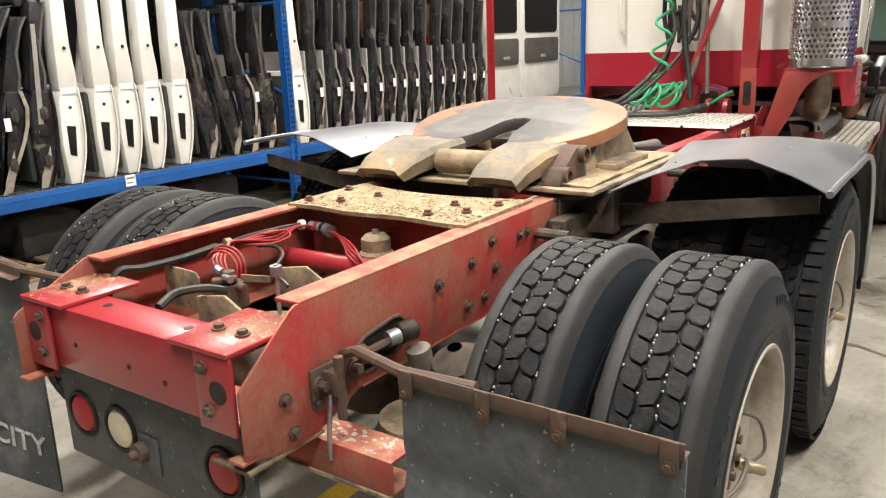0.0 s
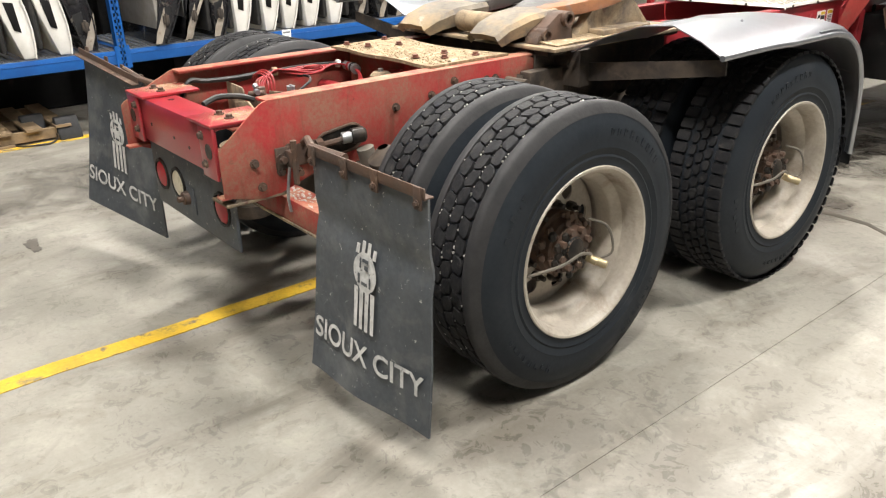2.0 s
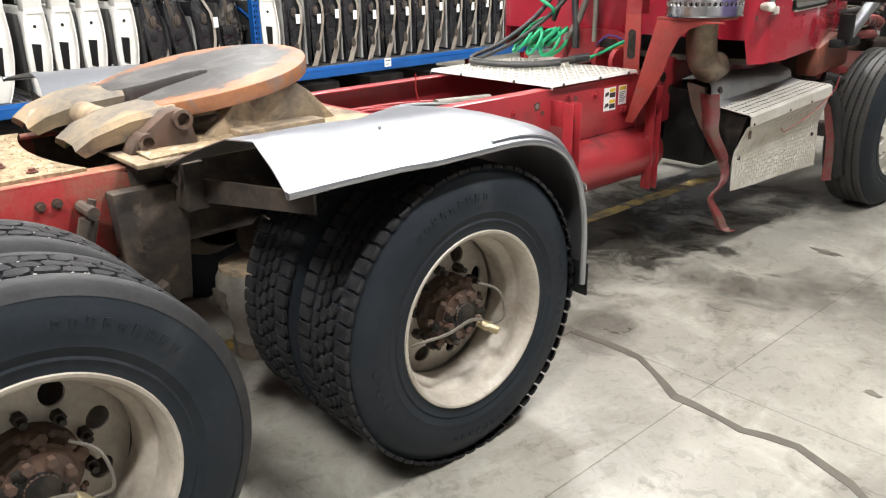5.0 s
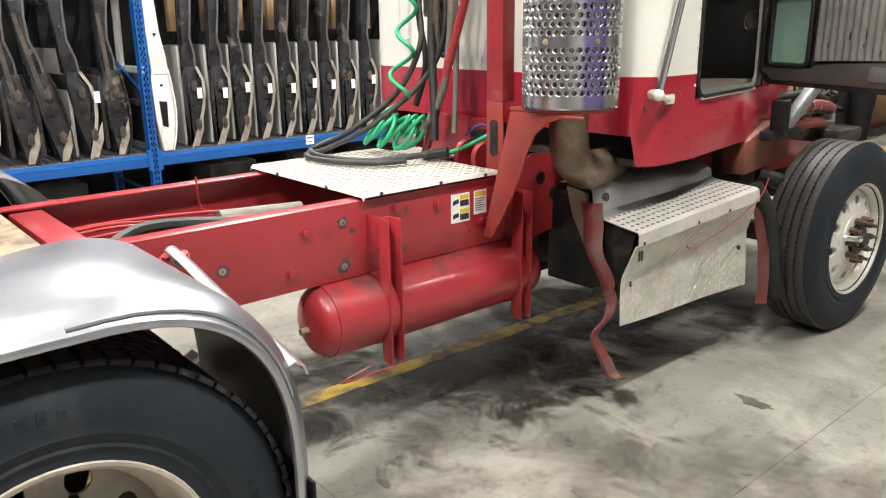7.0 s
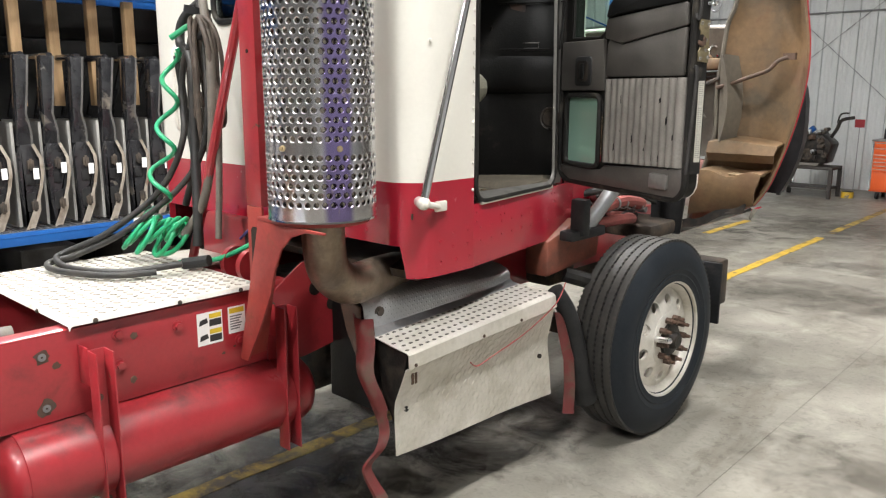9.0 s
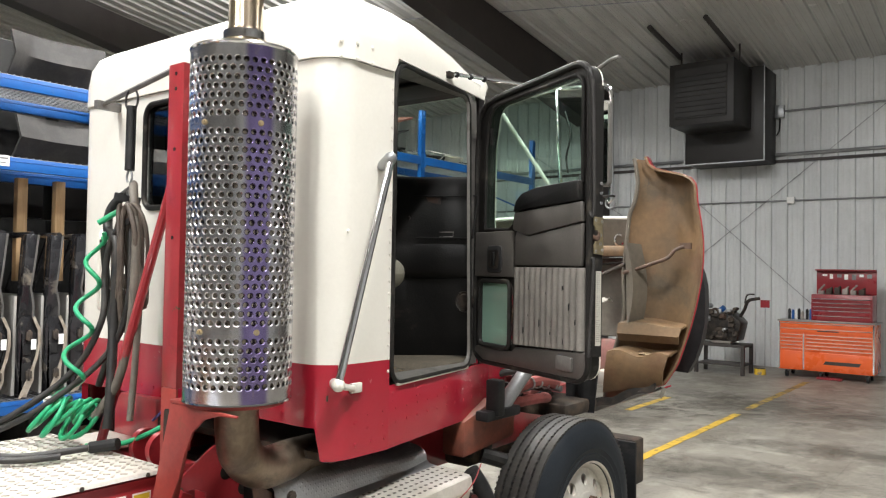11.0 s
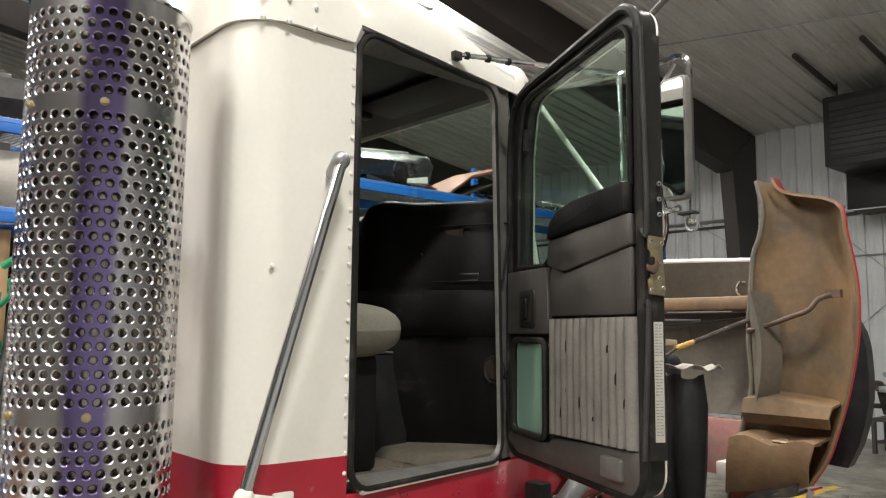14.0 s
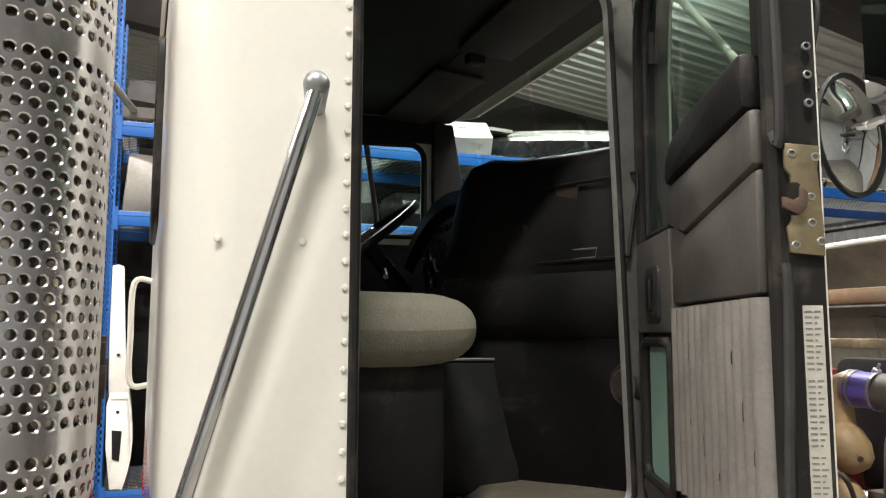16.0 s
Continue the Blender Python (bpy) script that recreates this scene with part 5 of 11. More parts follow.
    part("plug", pl, RUST, panel, "worn round cable socket")
    part("socket_cover", G().box(-0.03, 0.045, -0.912, -0.906, 0.55, 0.66), FLAP_RUBBER, panel, bevel=0.006)
    part("tailboard_step", G().box(0.3, 0.43, -0.94, -0.7, 0.69, 0.7), DUSTY_STEEL, T, "dusty angle under the rail end", bevel=0.002)
    lc = part("lower_crossmember", G().prism([(-0.705, 0.58), (-0.705, 0.672), (-0.6, 0.672), (-0.6, 0.664), (-0.696, 0.664), (-0.696, 0.588), (-0.6, 0.588), (-0.6, 0.58)], "x", -0.64, 0.64), FRAME_RED, T, "dusty red lower crossmember", bevel=0.003)
    part("lower_lip", G().box(-0.64, 0.64, -0.712, -0.7, 0.574, 0.582), DUSTY_STEEL, lc, "tan dusty lower edge")
    chalk, rc = G(), random.Random(12)
    for _ in range(120):
        chalk.ball((rc.uniform(0.2, 0.6), rc.uniform(-0.69, -0.61), 0.672), rc.uniform(0.002, 0.007), 5, (1.4, 1, 0.4))
    part("dust_patch", chalk, GRIT, lc, "pale dust on the crossmember", smooth=60)["kind"] = "stuff"
    # dusty bridge plate ahead of the air bags
    rows = []
    for i in range(13):
        x = -0.39 + i * 0.065
        dip = 0.07 * (1 - ((x + 0.0) / 0.39) ** 2)
        rows.append([(x, 0.02 + 0.01 * math.sin(i), 1.054), (x, 0.15, 1.056), (x, 0.3, 1.057), (x, 0.45 - dip, 1.055)])
    br = part("bridge_plate", G().sheet(rows, 0.014), DUST, T, "steel bridge plate caked with tan dust")
    rnd = random.Random(14)
    heap = G()
    for _ in range(900):
        x, y = rnd.uniform(-0.37, 0.37), rnd.uniform(0.04, 0.42)
        if y > 0.43 - 0.07 * (1 - (x / 0.39) ** 2):
            continue
        r0 = rnd.uniform(0.0015, 0.005) * (2.0 if rnd.random() < 0.06 else 1)
        heap.ball((x, y, 1.056), r0, 5, (1.0, 0.9, rnd.uniform(0.5, 0.9)))
    part("dust_layer", heap, DUST, br, "heaped tan dust and grit", smooth=60)["kind"] = "stuff"
    b = G()
    for x, y in ((-0.34, 0.08), (-0.22, 0.12), (-0.34, 0.3), (-0.15, 0.25), (0.2, 0.08), (0.3, 0.16), (0.34, 0.3), (0.2, 0.24)):
        b.bolt((x, y, 1.06), (0, 0, 1), 0.012, 0.014)
    part("bolt", b, BOLT_RUST, br, "rust-red bolt heads")["kind"] = "stuff"
    part("bridge_web", G().box(-0.35, 0.35, 0.1, 0.12, 0.8, 1.04), FRAME_RED, br)
    # air bags on each axle, cross tube, tank and valves between the rails
    for x, y in ((-0.02, -0.45), (0.52, -0.42), (-0.52, -0.42), (0.52, 0.92), (-0.52, 0.92)):
        z = 0.79 if abs(x) < 0.1 else 0.62
        bag = part("air_bag", G().lathe([(0.0, 0.0), (0.12, 0.0), (0.135, -0.03), (0.14, -0.09), (0.13, -0.15), (0.1, -0.2), (0.09, -0.3)], (x, y, z), (0, 0, 1), 24), GREY_HOSE, T, "grey rubber suspension air bag")
        part("bag_plate", G().cyl((x, y, z), (x, y, z + 0.018), 0.12, n=24), DUSTY_STEEL, bag, bevel=0.003)
        part("piston", G().cyl((x, y, z - 0.34), (x, y, z - 0.28), 0.1, n=20), DARK_STEEL, bag)
    part("inner_air_tank", G().lathe([(0.0, 0.0), (0.06, 0.01), (0.09, 0.04), (0.095, 0.1), (0.095, 0.42), (0.09, 0.48), (0.05, 0.52), (0, 0.525)], (0.22, -0.62, 0.78), (0, 1, 0), 22), CLEAN_RED, T, "small red air tank between the rails")
    part("cross_tube", G().cyl((-0.35, -0.06, 0.88), (0.35, -0.1, 0.9), 0.035, n=14), CLEAN_RED, T, "red cross tube")
    for y in (-0.3, -0.62):
        part("inner_bracket", G().prism([(-0.12, 0.8), (0.1, 0.8), (0.1, 0.9), (0.0, 0.95), (-0.12, 0.93)], "y", y, y + 0.01), DUSTY_STEEL, T, "dusty valve bracket", bevel=0.002)
    va = part("levelling_valve", G().box(-0.15, -0.08, -0.54, -0.46, 0.86, 0.94).cyl((-0.115, -0.5, 0.94), (-0.115, -0.5, 0.975), 0.02, n=10).cyl((-0.19, -0.5, 0.93), (-0.05, -0.5, 0.93), 0.014, n=8).cyl((-0.13, -0.55, 0.95), (-0.08, -0.5, 0.955), 0.013, n=8), RUST, T, "dusty height-levelling valve", bevel=0.004)
    part("valve_port", G().cyl((-0.15, -0.5, 0.965), (-0.17, -0.5, 0.975), 0.012, n=8), GALV, va)
    part("valve_port", G().cyl((-0.1, -0.53, 0.965), (-0.06, -0.54, 0.965), 0.011, n=8), GALV, va)
    rv = part("relay_valve", G().lathe([(0, 0), (0.06, 0), (0.06, 0.05), (0.05, 0.06), (0.05, 0.1), (0.035, 0.115), (0, 0.118)], (0.02, 0.02, 0.87), (0, 0, 1), 20), DUSTY_STEEL, T, "dusty round brake relay valve")
    part("port", G().cyl((0.02, 0.02, 0.9), (-0.06, -0.05, 0.9), 0.014, n=8).cyl((0.02, 0.02, 0.98), (0.02, 0.02, 1.0), 0.012, n=8), GALV, rv)
    def cable(pts, r, m, lb):
        part("cable", G().tube(smooth_path(pts, 7), r, 7), m, T, lb)
    # black wiring clipped along one rail, joined by red air lines that run to a grey coupling
    cable([(-0.335, -0.76, 0.88), (-0.335, -0.75, 0.95), (-0.335, -0.71, 1.0), (-0.335, -0.64, 0.99), (-0.335, -0.5, 0.985), (-0.335, -0.36, 0.99)], 0.011, BLACK_HOSE, "black wiring along the frame")
    cable([(-0.34, -0.5, 0.97), (-0.335, -0.36, 0.985), (-0.33, -0.2, 0.993), (-0.32, 0.0, 0.985), (-0.3, 0.05, 0.97)], 0.008, BLACK_HOSE, "black wiring along the frame")
    for k in range(4):
        d = 0.009 * k
        cable([(-0.18 + d, -0.47, 0.95), (-0.25 + d, -0.45 + d, 0.975), (-0.3, -0.36 + d, 0.985 + d * 0.5), (-0.322 + d, -0.26, 0.99), (-0.32 + d, -0.14, 0.992 - d), (-0.33 + d, -0.02, 0.985), (-0.31 + d, 0.045, 0.972)], 0.0042, RED_CABLE, "red air line")
        cable([(-0.2 + d, 0.03, 0.965), (-0.1 + d, -0.01 - d, 0.962 - d * 0.6), (0.0, -0.07 - d, 0.956 - d), (0.12 + d, -0.17, 0.95 - d), (0.24, -0.22 + d, 0.92), (0.33, -0.25, 0.9)], 0.0048, RED_CABLE, "red air line")
    cable([(-0.32, -0.3, 0.985), (-0.27, -0.2, 0.965), (-0.25, -0.12, 0.975), (-0.29, -0.1, 0.99), (-0.31, -0.18, 0.992)], 0.0042, RED_CABLE, "looped red air line")
    for k in range(3):
        rr, yy = 0.07 + 0.005 * k, -0.46 + 0.012 * k
        cable([(-0.195 + rr * math.cos(a) * 0.95, yy + 0.01 * math.sin(2 * a), 0.945 + rr * math.sin(a)) for a in np.linspace(2.6, 2.6 - 1.7 * math.pi, 12)], 0.0042, RED_CABLE, "looped red air line")
    cable([(-0.02, 0.02, 0.965), (0.03, 0.06, 0.985), (0.08, 0.09, 0.99), (0.1, 0.06, 0.985)], 0.005, RED_CABLE, "red air line to the relay valve")
    cable([(-0.3, -0.22, 0.96), (-0.24, -0.2, 0.962), (-0.16, -0.24, 0.955), (-0.1, -0.33, 0.93), (-0.02, -0.36, 0.9)], 0.006, BLACK_HOSE, "thin black wire")
    cable([(-0.08, -0.77, 0.95), (-0.1, -0.7, 0.965), (-0.08, -0.62, 0.96), (-0.06, -0.56, 0.94)], 0.012, BLACK_HOSE, "short black hose")
    part("tie_wrap", G().cyl((-0.33, -0.33, 0.988), (-0.325, -0.31, 0.988), 0.02, n=10), DUSTY_STEEL, T)
    part("tie_wrap", G().cyl((-0.318, 0.0, 0.985), (-0.315, 0.015, 0.982), 0.019, n=10), PAPER, T)
    cn = part("connector", G().cyl((-0.31, 0.045, 0.972), (-0.25, 0.05, 0.968), 0.02, n=12).cyl((-0.238, 0.048, 0.967), (-0.2, 0.034, 0.965), 0.023, n=12), GALV, T, "grey cable connector")
    part("connector_ring", G().cyl((-0.252, 0.05, 0.968), (-0.236, 0.048, 0.967), 0.024, n=12), BLACK_PLASTIC, cn)
    part("red_band", G().cyl((-0.285, 0.047, 0.97), (-0.27, 0.049, 0.969), 0.0215, n=12), RED_CABLE, cn)
    part("valve_plate", G().prism([(-0.385, 0.84), (-0.215, 0.84), (-0.215, 0.945), (-0.23, 0.962), (-0.375, 0.968)], "y", -0.535, -0.527), DUSTY_STEEL, T, "dusty tan valve mounting plate", bevel=0.002)
    part("valve_strut", G().prism([(-0.1, 0.935), (0.02, 0.95), (0.02, 0.968), (-0.1, 0.956)], "y", -0.47, -0.462), DUSTY_STEEL, T, "dusty tan valve arm")
    part("drop_rod", G().cyl((0.0, -0.42, 0.62), (0.0, -0.42, 0.99), 0.007, n=8).cyl((0.0, -0.42, 0.955), (0.0, -0.42, 0.985), 0.018, n=10), GALV, T, "bright levelling rod and joint")
    # axles, hangers and springs below
    for y in (AX_A, AX_B):
        part("axle", G().cyl((-1.0, y, WZ), (1.0, y, WZ), 0.07, n=16).ball((0.0, y, WZ), 0.2, 16, (1, 0.9, 0.9)), DARK_STEEL, T, "grimy drive axle with differential bulge")
        for s in (-1, 1):
            part("spring_arm", G().prism([(y - 0.55, 0.5), (y + 0.3, 0.42), (y + 0.62, 0.6), (y + 0.62, 0.66), (y + 0.3, 0.48), (y - 0.55, 0.56)], "x", min(s * 0.47, s * 0.56), max(s * 0.47, s * 0.56)), DARK_STEEL, T, bevel=0.006)
            if y < 0.5:
                part("hanger", G().prism([(y + 0.52, 0.56), (y + 0.72, 0.56), (y + 0.76, 0.98), (y + 0.5, 0.98)], "x", min(s * 0.432, s * 0.5), max(s * 0.432, s * 0.5)), DARK_STEEL, T, bevel=0.008)
            part("shock_absorber", G().cyl((s * 0.5, y + 0.3, 0.55), (s * 0.5, y + 0.42, 0.92), 0.03, n=12).cyl((s * 0.5, y + 0.42, 0.92), (s * 0.5, y + 0.44, 0.98), 0.015, n=8).cyl((s * 0.44, y + 0.42, 0.95), (s * 0.56, y + 0.42, 0.95), 0.02, n=10), DARK_STEEL, T, "dusty shock absorber")
            part("brake_chamber", G().lathe([(0, 0), (0.07, 0.01), (0.085, 0.04), (0.085, 0.09), (0.07, 0.12), (0.07, 0.2), (0.02, 0.24)], (s * 0.62, y - 0.3, 0.62), (0, -0.3, 0.9), 18), DARK_STEEL, T, "grimy brake chamber")
    # oval opening in each rail with the shock absorber's pin and bush in it
    for s in (1, -1):
        oval = [(-0.47 + 0.055 * math.cos(a) + (0.05 if math.cos(a) > 0 else -0.05), 0.845 + 0.05 * math.sin(a) + 0.12 * (0.055 * math.cos(a) + (0.05 if math.cos(a) > 0 else -0.05))) for a in np.linspace(0, 2 * math.pi, 24, endpoint=False)]
        bk = part("shock_opening", G().prism(oval, "x", min(s * 0.4305, s * 0.4325), max(s * 0.4305, s * 0.4325)), GREASE, T, "dark oval opening in the frame rail")
        rim = [(s * 0.433, y, z) for y, z in oval]
        part("opening_edge", G().tube(rim, 0.006, 6, closed=True), RUST, bk, "rusty worn edge")
        part("bush", G().lathe([(0.0, 0.0), (0.02, 0.0), (0.03, 0.01), (0.03, 0.055), (0.02, 0.065), (0.0, 0.065)], (s * 0.46, -0.44, 0.862), (s * 0.35, 0.9, 0.1), 18), GREASE, bk, "black rubber bush")
        part("sleeve", G().cyl((s * 0.455, -0.47, 0.86), (s * 0.475, -0.41, 0.866), 0.022, n=16), GALV, bk, "bright metal sleeve")
        part("stud", G().cyl((s * 0.44, -0.6, 0.845), (s * 0.465, -0.44, 0.86), 0.012, n=8).cyl((s * 0.445, -0.575, 0.848), (s * 0.449, -0.55, 0.85), 0.026, n=6), RUST, bk, "rusty pin and nut")
        part("shock_body", G().cyl((s * 0.5, -0.4, 0.82), (s * 0.52, -0.33, 0.5), 0.034, n=14), GREY_HOSE, bk)
        part("hinge_tab", G().prism([(-0.62, 0.79), (-0.56, 0.79), (-0.56, 0.87), (-0.62, 0.88)], "x", min(s * 0.434, s * 0.44), max(s * 0.434, s * 0.44)), RUST, bk, bevel=0.002)
    # front half: loom, pipes between the rails ahead of the coupling
    for i in range(5):
        cable([(-0.2 + 0.06 * i, 1.6, 0.95), (-0.15 + 0.06 * i, 1.9, 0.98 + 0.01 * math.sin(i)), (-0.05 + 0.045 * i, 2.3, 0.96 + 0.02 * math.cos(i * 2)), (0.0 + 0.03 * i, 2.6, 0.94)], 0.0065, RED_CABLE, "red air line between the rails")
    cable([(0.28, 1.7, 0.94), (0.1, 1.95, 1.0), (0.2, 2.3, 0.98), (0.32, 2.5, 0.93)], 0.022, BLACK_HOSE, "thick black hose between the rails")
    part("hose_sleeve", G().cyl((0.02, 2.28, 0.96), (0.06, 2.62, 0.95), 0.04, n=14), GREY_HOSE, T, "grey loom sleeve")
    part("crossmember", G().box(-0.35, 0.35, 1.62, 1.74, 0.8, 1.03), CLEAN_RED, T, "red crossmember", bevel=0.01)
    part("crossmember", G().box(-0.35, 0.35, 3.5, 3.62, 0.8, 1.03), CLEAN_RED, T, bevel=0.01)
    # gearbox bulk added in black so the shaded gap under the cab stays dark
    gb = part("gearbox", G().prism([(-0.24, 0.5), (-0.14, 0.4), (0.14, 0.4), (0.26, 0.5), (0.28, 0.78), (0.2, 0.96), (-0.2, 0.96), (-0.28, 0.78)], "y", 3.85, 4.7), GREASE, T, "black gearbox bulk added to darken the gap under the cab", bevel=0.02)
    part("bell_housing", G().lathe([(0.0, 0.0), (0.24, 0.0), (0.3, 0.12), (0.31, 0.3), (0.0, 0.3)], (0, 4.68, 0.72), (0, 1, 0), 28), GREASE, gb)
    for k in range(5):
        part("rib", G().box(-0.29, 0.29, 3.95 + 0.16 * k, 3.965 + 0.16 * k, 0.5, 0.8), GREASE, gb)
    part("output_flange", G().cyl((0, 3.7, 0.72), (0, 3.86, 0.72), 0.11, n=20), DARK_STEEL, gb)
    part("propeller_shaft", G().cyl((0, 1.5, 0.62), (0, 4.6, 0.78), 0.06, n=16), DARK_STEEL, T)
    cable([(-0.1, 2.25, 1.12), (-0.1, 2.26, 1.0), (-0.06, 2.3, 0.95)], 0.004, RED_CABLE, "thin red wire end")


chassis()


# ---- wheels ----
def tyre_mesh(width, r, kind):
    """Carcass along +x with its outer side at x = 0."""
    w = width
    prof = [(0.292, -0.02), (0.304, -0.004), (0.312, 0.006), (0.33, 0.004), (0.345, 0.01), (0.352, 0.006), (0.372, 0.012), (0.376, 0.0135), (0.381, 0.012), (0.40, 0.014), (0.45, 0.009), (0.462, 0.002), (0.475, -0.002), (r - 0.02, -0.02), (r - 0.012, -0.028), (r - 0.012, -w + 0.028), (r - 0.02, -w + 0.02), (0.45, -w - 0.006), (0.40, -w - 0.01), (0.33, -w), (0.292, -w + 0.015)]
    g = G().lathe(prof, (0, 0, 0), (1, 0, 0), 72)
    return g


def lug_mesh(width, r, kind, seed):
    rnd = random.Random(seed)
    g = G()
    w = width

    def block(a0, a1, x0, x1, h, skew=0.0, chop=0.25, rough=0.0006):
        # six-sided block on the tread, bent to the tyre
        am, dx = (a0 + a1) / 2, (x1 - x0) * chop
        poly = [(a0, x0 + dx), (a0 + (a1 - a0) * 0.25, x0), (a1 - (a1 - a0) * 0.25, x0), (a1, x0 + dx), (a1, x1 - dx), (a1 - (a1 - a0) * 0.25, x1), (a0 + (a1 - a0) * 0.25, x1), (a0, x1 - dx)]
        vs = []
        for rr, k in ((r - 0.013, 1.0), (r + h - 0.0025, 0.97), (r + h, 0.9)):
            for a, x in poly:
                aa = am + (a - am) * k + skew * (x - (x0 + x1) / 2) + rnd.uniform(-1, 1) * rough / r
                xx = (x0 + x1) / 2 + (x - (x0 + x1) / 2) * k + rnd.uniform(-1, 1) * rough
                rw = rr + (rnd.uniform(-0.7, 0.5) * rough if k < 1 else 0.0)
                vs.append((xx, rw * math.sin(aa), rw * math.cos(aa)))
        n = 8
        g.put(vs, [(k * n + i, k * n + (i + 1) % n, (k + 1) * n + (i + 1) % n, (k + 1) * n + i) for k in (0, 1) for i in range(n)] + [tuple(range(2 * n, 3 * n))])
    if kind == "lug":
        rows = 3
        bw = (w - 0.125) / rows
        n = 54
        for j in range(rows):
            for i in range(n):
                a = 2 * math.pi * (i + 0.5 * (j % 2)) / n
                s = 2 * math.pi / n
                block(a + 0.03 * s, a + 0.96 * s, -0.0625 - (j + 1) * bw + 0.0022, -0.0625 - j * bw - 0.0022, -0.001 + 0.0015 * rnd.random(), 0.5 * (1 if j % 2 else -1), 0.17, 0.0021)
    elif kind == "bar":
        n = 64
        for i in range(n):
            a, s = 2 * math.pi * i / n, 2 * math.pi / n
            block(a + 0.05 * s, a + 0.9 * s, -0.07, -0.006, 0.0, 0.0, 0.06)
            block(a + 0.05 * s, a + 0.9 * s, -w + 0.006, -w + 0.07, 0.0, 0.0, 0.06)
            for j in range(3):
                bw = (w - 0.16) / 3
                block(a + 0.5 * s * (j % 2) + 0.05 * s, a + 0.5 * s * (j % 2) + 0.88 * s, -0.08 - (j + 1) * bw + 0.004, -0.08 - j * bw - 0.004, 0.0, 0.3, 0.2)
    else:
        ribs = 5
        bw = (w - 0.05) / ribs
        for j in range(ribs):
            x1 = -0.025 - j * bw - 0.004
            x0 = x1 - bw + 0.008
            lg = G().lathe([(r - 0.013, x1), (r - 0.001, x1 - 0.002), (r, x1 - 0.006), (r, x0 + 0.006), (r - 0.001, x0 + 0.002), (r - 0.013, x0)], (0, 0, 0), (1, 0, 0), 90)
            g.put(lg.v, lg.f)
            for e in (x0, x1):
                for i in range(110):
                    a = 2 * math.pi * i / 110
                    g.box(-0.003, 0.003, -0.006, 0.006, r - 0.008, r + 0.0004, Matrix.Rotation(-a, 4, "X") @ Matrix.Translation((e, 0, 0)))
    return g


def shoulder_ribs(w, r):
    g = G()
    prof = [(r - 0.04, 0.0065), (r - 0.024, 0.0155), (r - 0.01, 0.0225), (r - 0.003, 0.03), (r - 0.0005, 0.04), (r - 0.001, 0.052), (r - 0.003, 0.057), (r - 0.014, 0.0595)]
    for row in ([(q, -x) for q, x in prof], [(q, x - w) for q, x in prof][::-1]):
        lg = G().lathe(row, (0, 0, 0), (1, 0, 0), 72)
        g.put(lg.v, lg.f)
    return g


def sidewall_marks(r0):
    """Worn raised marks round the sidewall, too shallow to be read."""
    rnd, g = random.Random(9), G()
    for start, count in ((0.5, 9), (2.4, 7), (3.9, 8), (5.4, 5)):
        for i in range(count):
            m = Matrix.Rotation(-(start + 0.085 * i), 4, "X")
            h = rnd.choice((0.02, 0.026, 0.03))
            g.box(0.0, 0.013, -0.009, -0.004, r0, r0 + h, m).box(0.0, 0.013, 0.004, 0.009, r0, r0 + h * 0.9, m).box(0.0, 0.013, -0.009, 0.009, r0 + h * rnd.choice((0.0, 0.5, 0.85)), r0 + h * rnd.choice((0.0, 0.5, 0.85)) + 0.005, m)
    return g


def grit_mesh(width, r, seed):
    rnd = random.Random(seed)
    g = G()
    bw = (width - 0.125) / 3
    for _ in range(300):
        a = rnd.random() * 6.283
        x = -0.0625 - bw * rnd.choice((0, 1, 1, 2, 2, 3)) + 0.003 * (rnd.random() - 0.5)
        rr = r - 0.006
        g.ball(Vector((x, rr * math.sin(a), rr * math.cos(a))), 0.0018 + 0.0022 * rnd.random(), 5, (1, 1.3, 1.3))
    return g


CACHE = {}


def placed(name, key, maker, material, parent, m, label="", smooth=35.0):
    """A part whose mesh is built once round the origin, then set at m."""
    if key not in CACHE:
        ob = build(name, maker(), material, smooth=smooth)
        weld = bmesh.new()
        weld.from_mesh(ob.data)
        if "disc" in key:
            bmesh.ops.remove_doubles(weld, verts=weld.verts, dist=0.0005)
        weld.to_mesh(ob.data)
        weld.free()
        CACHE[key] = ob.data
    else:
        ob = new(name, CACHE[key])
    ob.parent = parent
    ob.matrix_parent_inverse = T.matrix_basis.inverted() if parent is T else Matrix()
    ob.matrix_basis = m
    if label:
        ob["label"] = label
    return ob


def turned(x, y, z, out, spin=0.0):
    """Pose of a wheel whose outer side faces +x (out = 1) or -x."""
    return Matrix.Translation((x, y, z)) @ (Matrix() if out > 0 else Matrix.Rotation(math.pi, 4, "Z")) @ Matrix.Rotation(spin, 4, "X")


def deep_rim():
    # outer dual: a dish seen from outside, rolled lip at x = 0, bead seat, step down to the drop centre, disc deep inside
    return G().lathe([(0.288, -0.255), (0.30, -0.25), (0.30, -0.235), (0.285, -0.225), (0.283, -0.2), (0.266, -0.188), (0.252, -0.176), (0.251, -0.108), (0.256, -0.098), (0.274, -0.082), (0.281, -0.074), (0.284, -0.02), (0.289, -0.009), (0.296, 0.002), (0.303, 0.009), (0.311, 0.01), (0.316, 0.003), (0.312, -0.006), (0.298, -0.014)], (0, 0, 0), (1, 0, 0), 64)


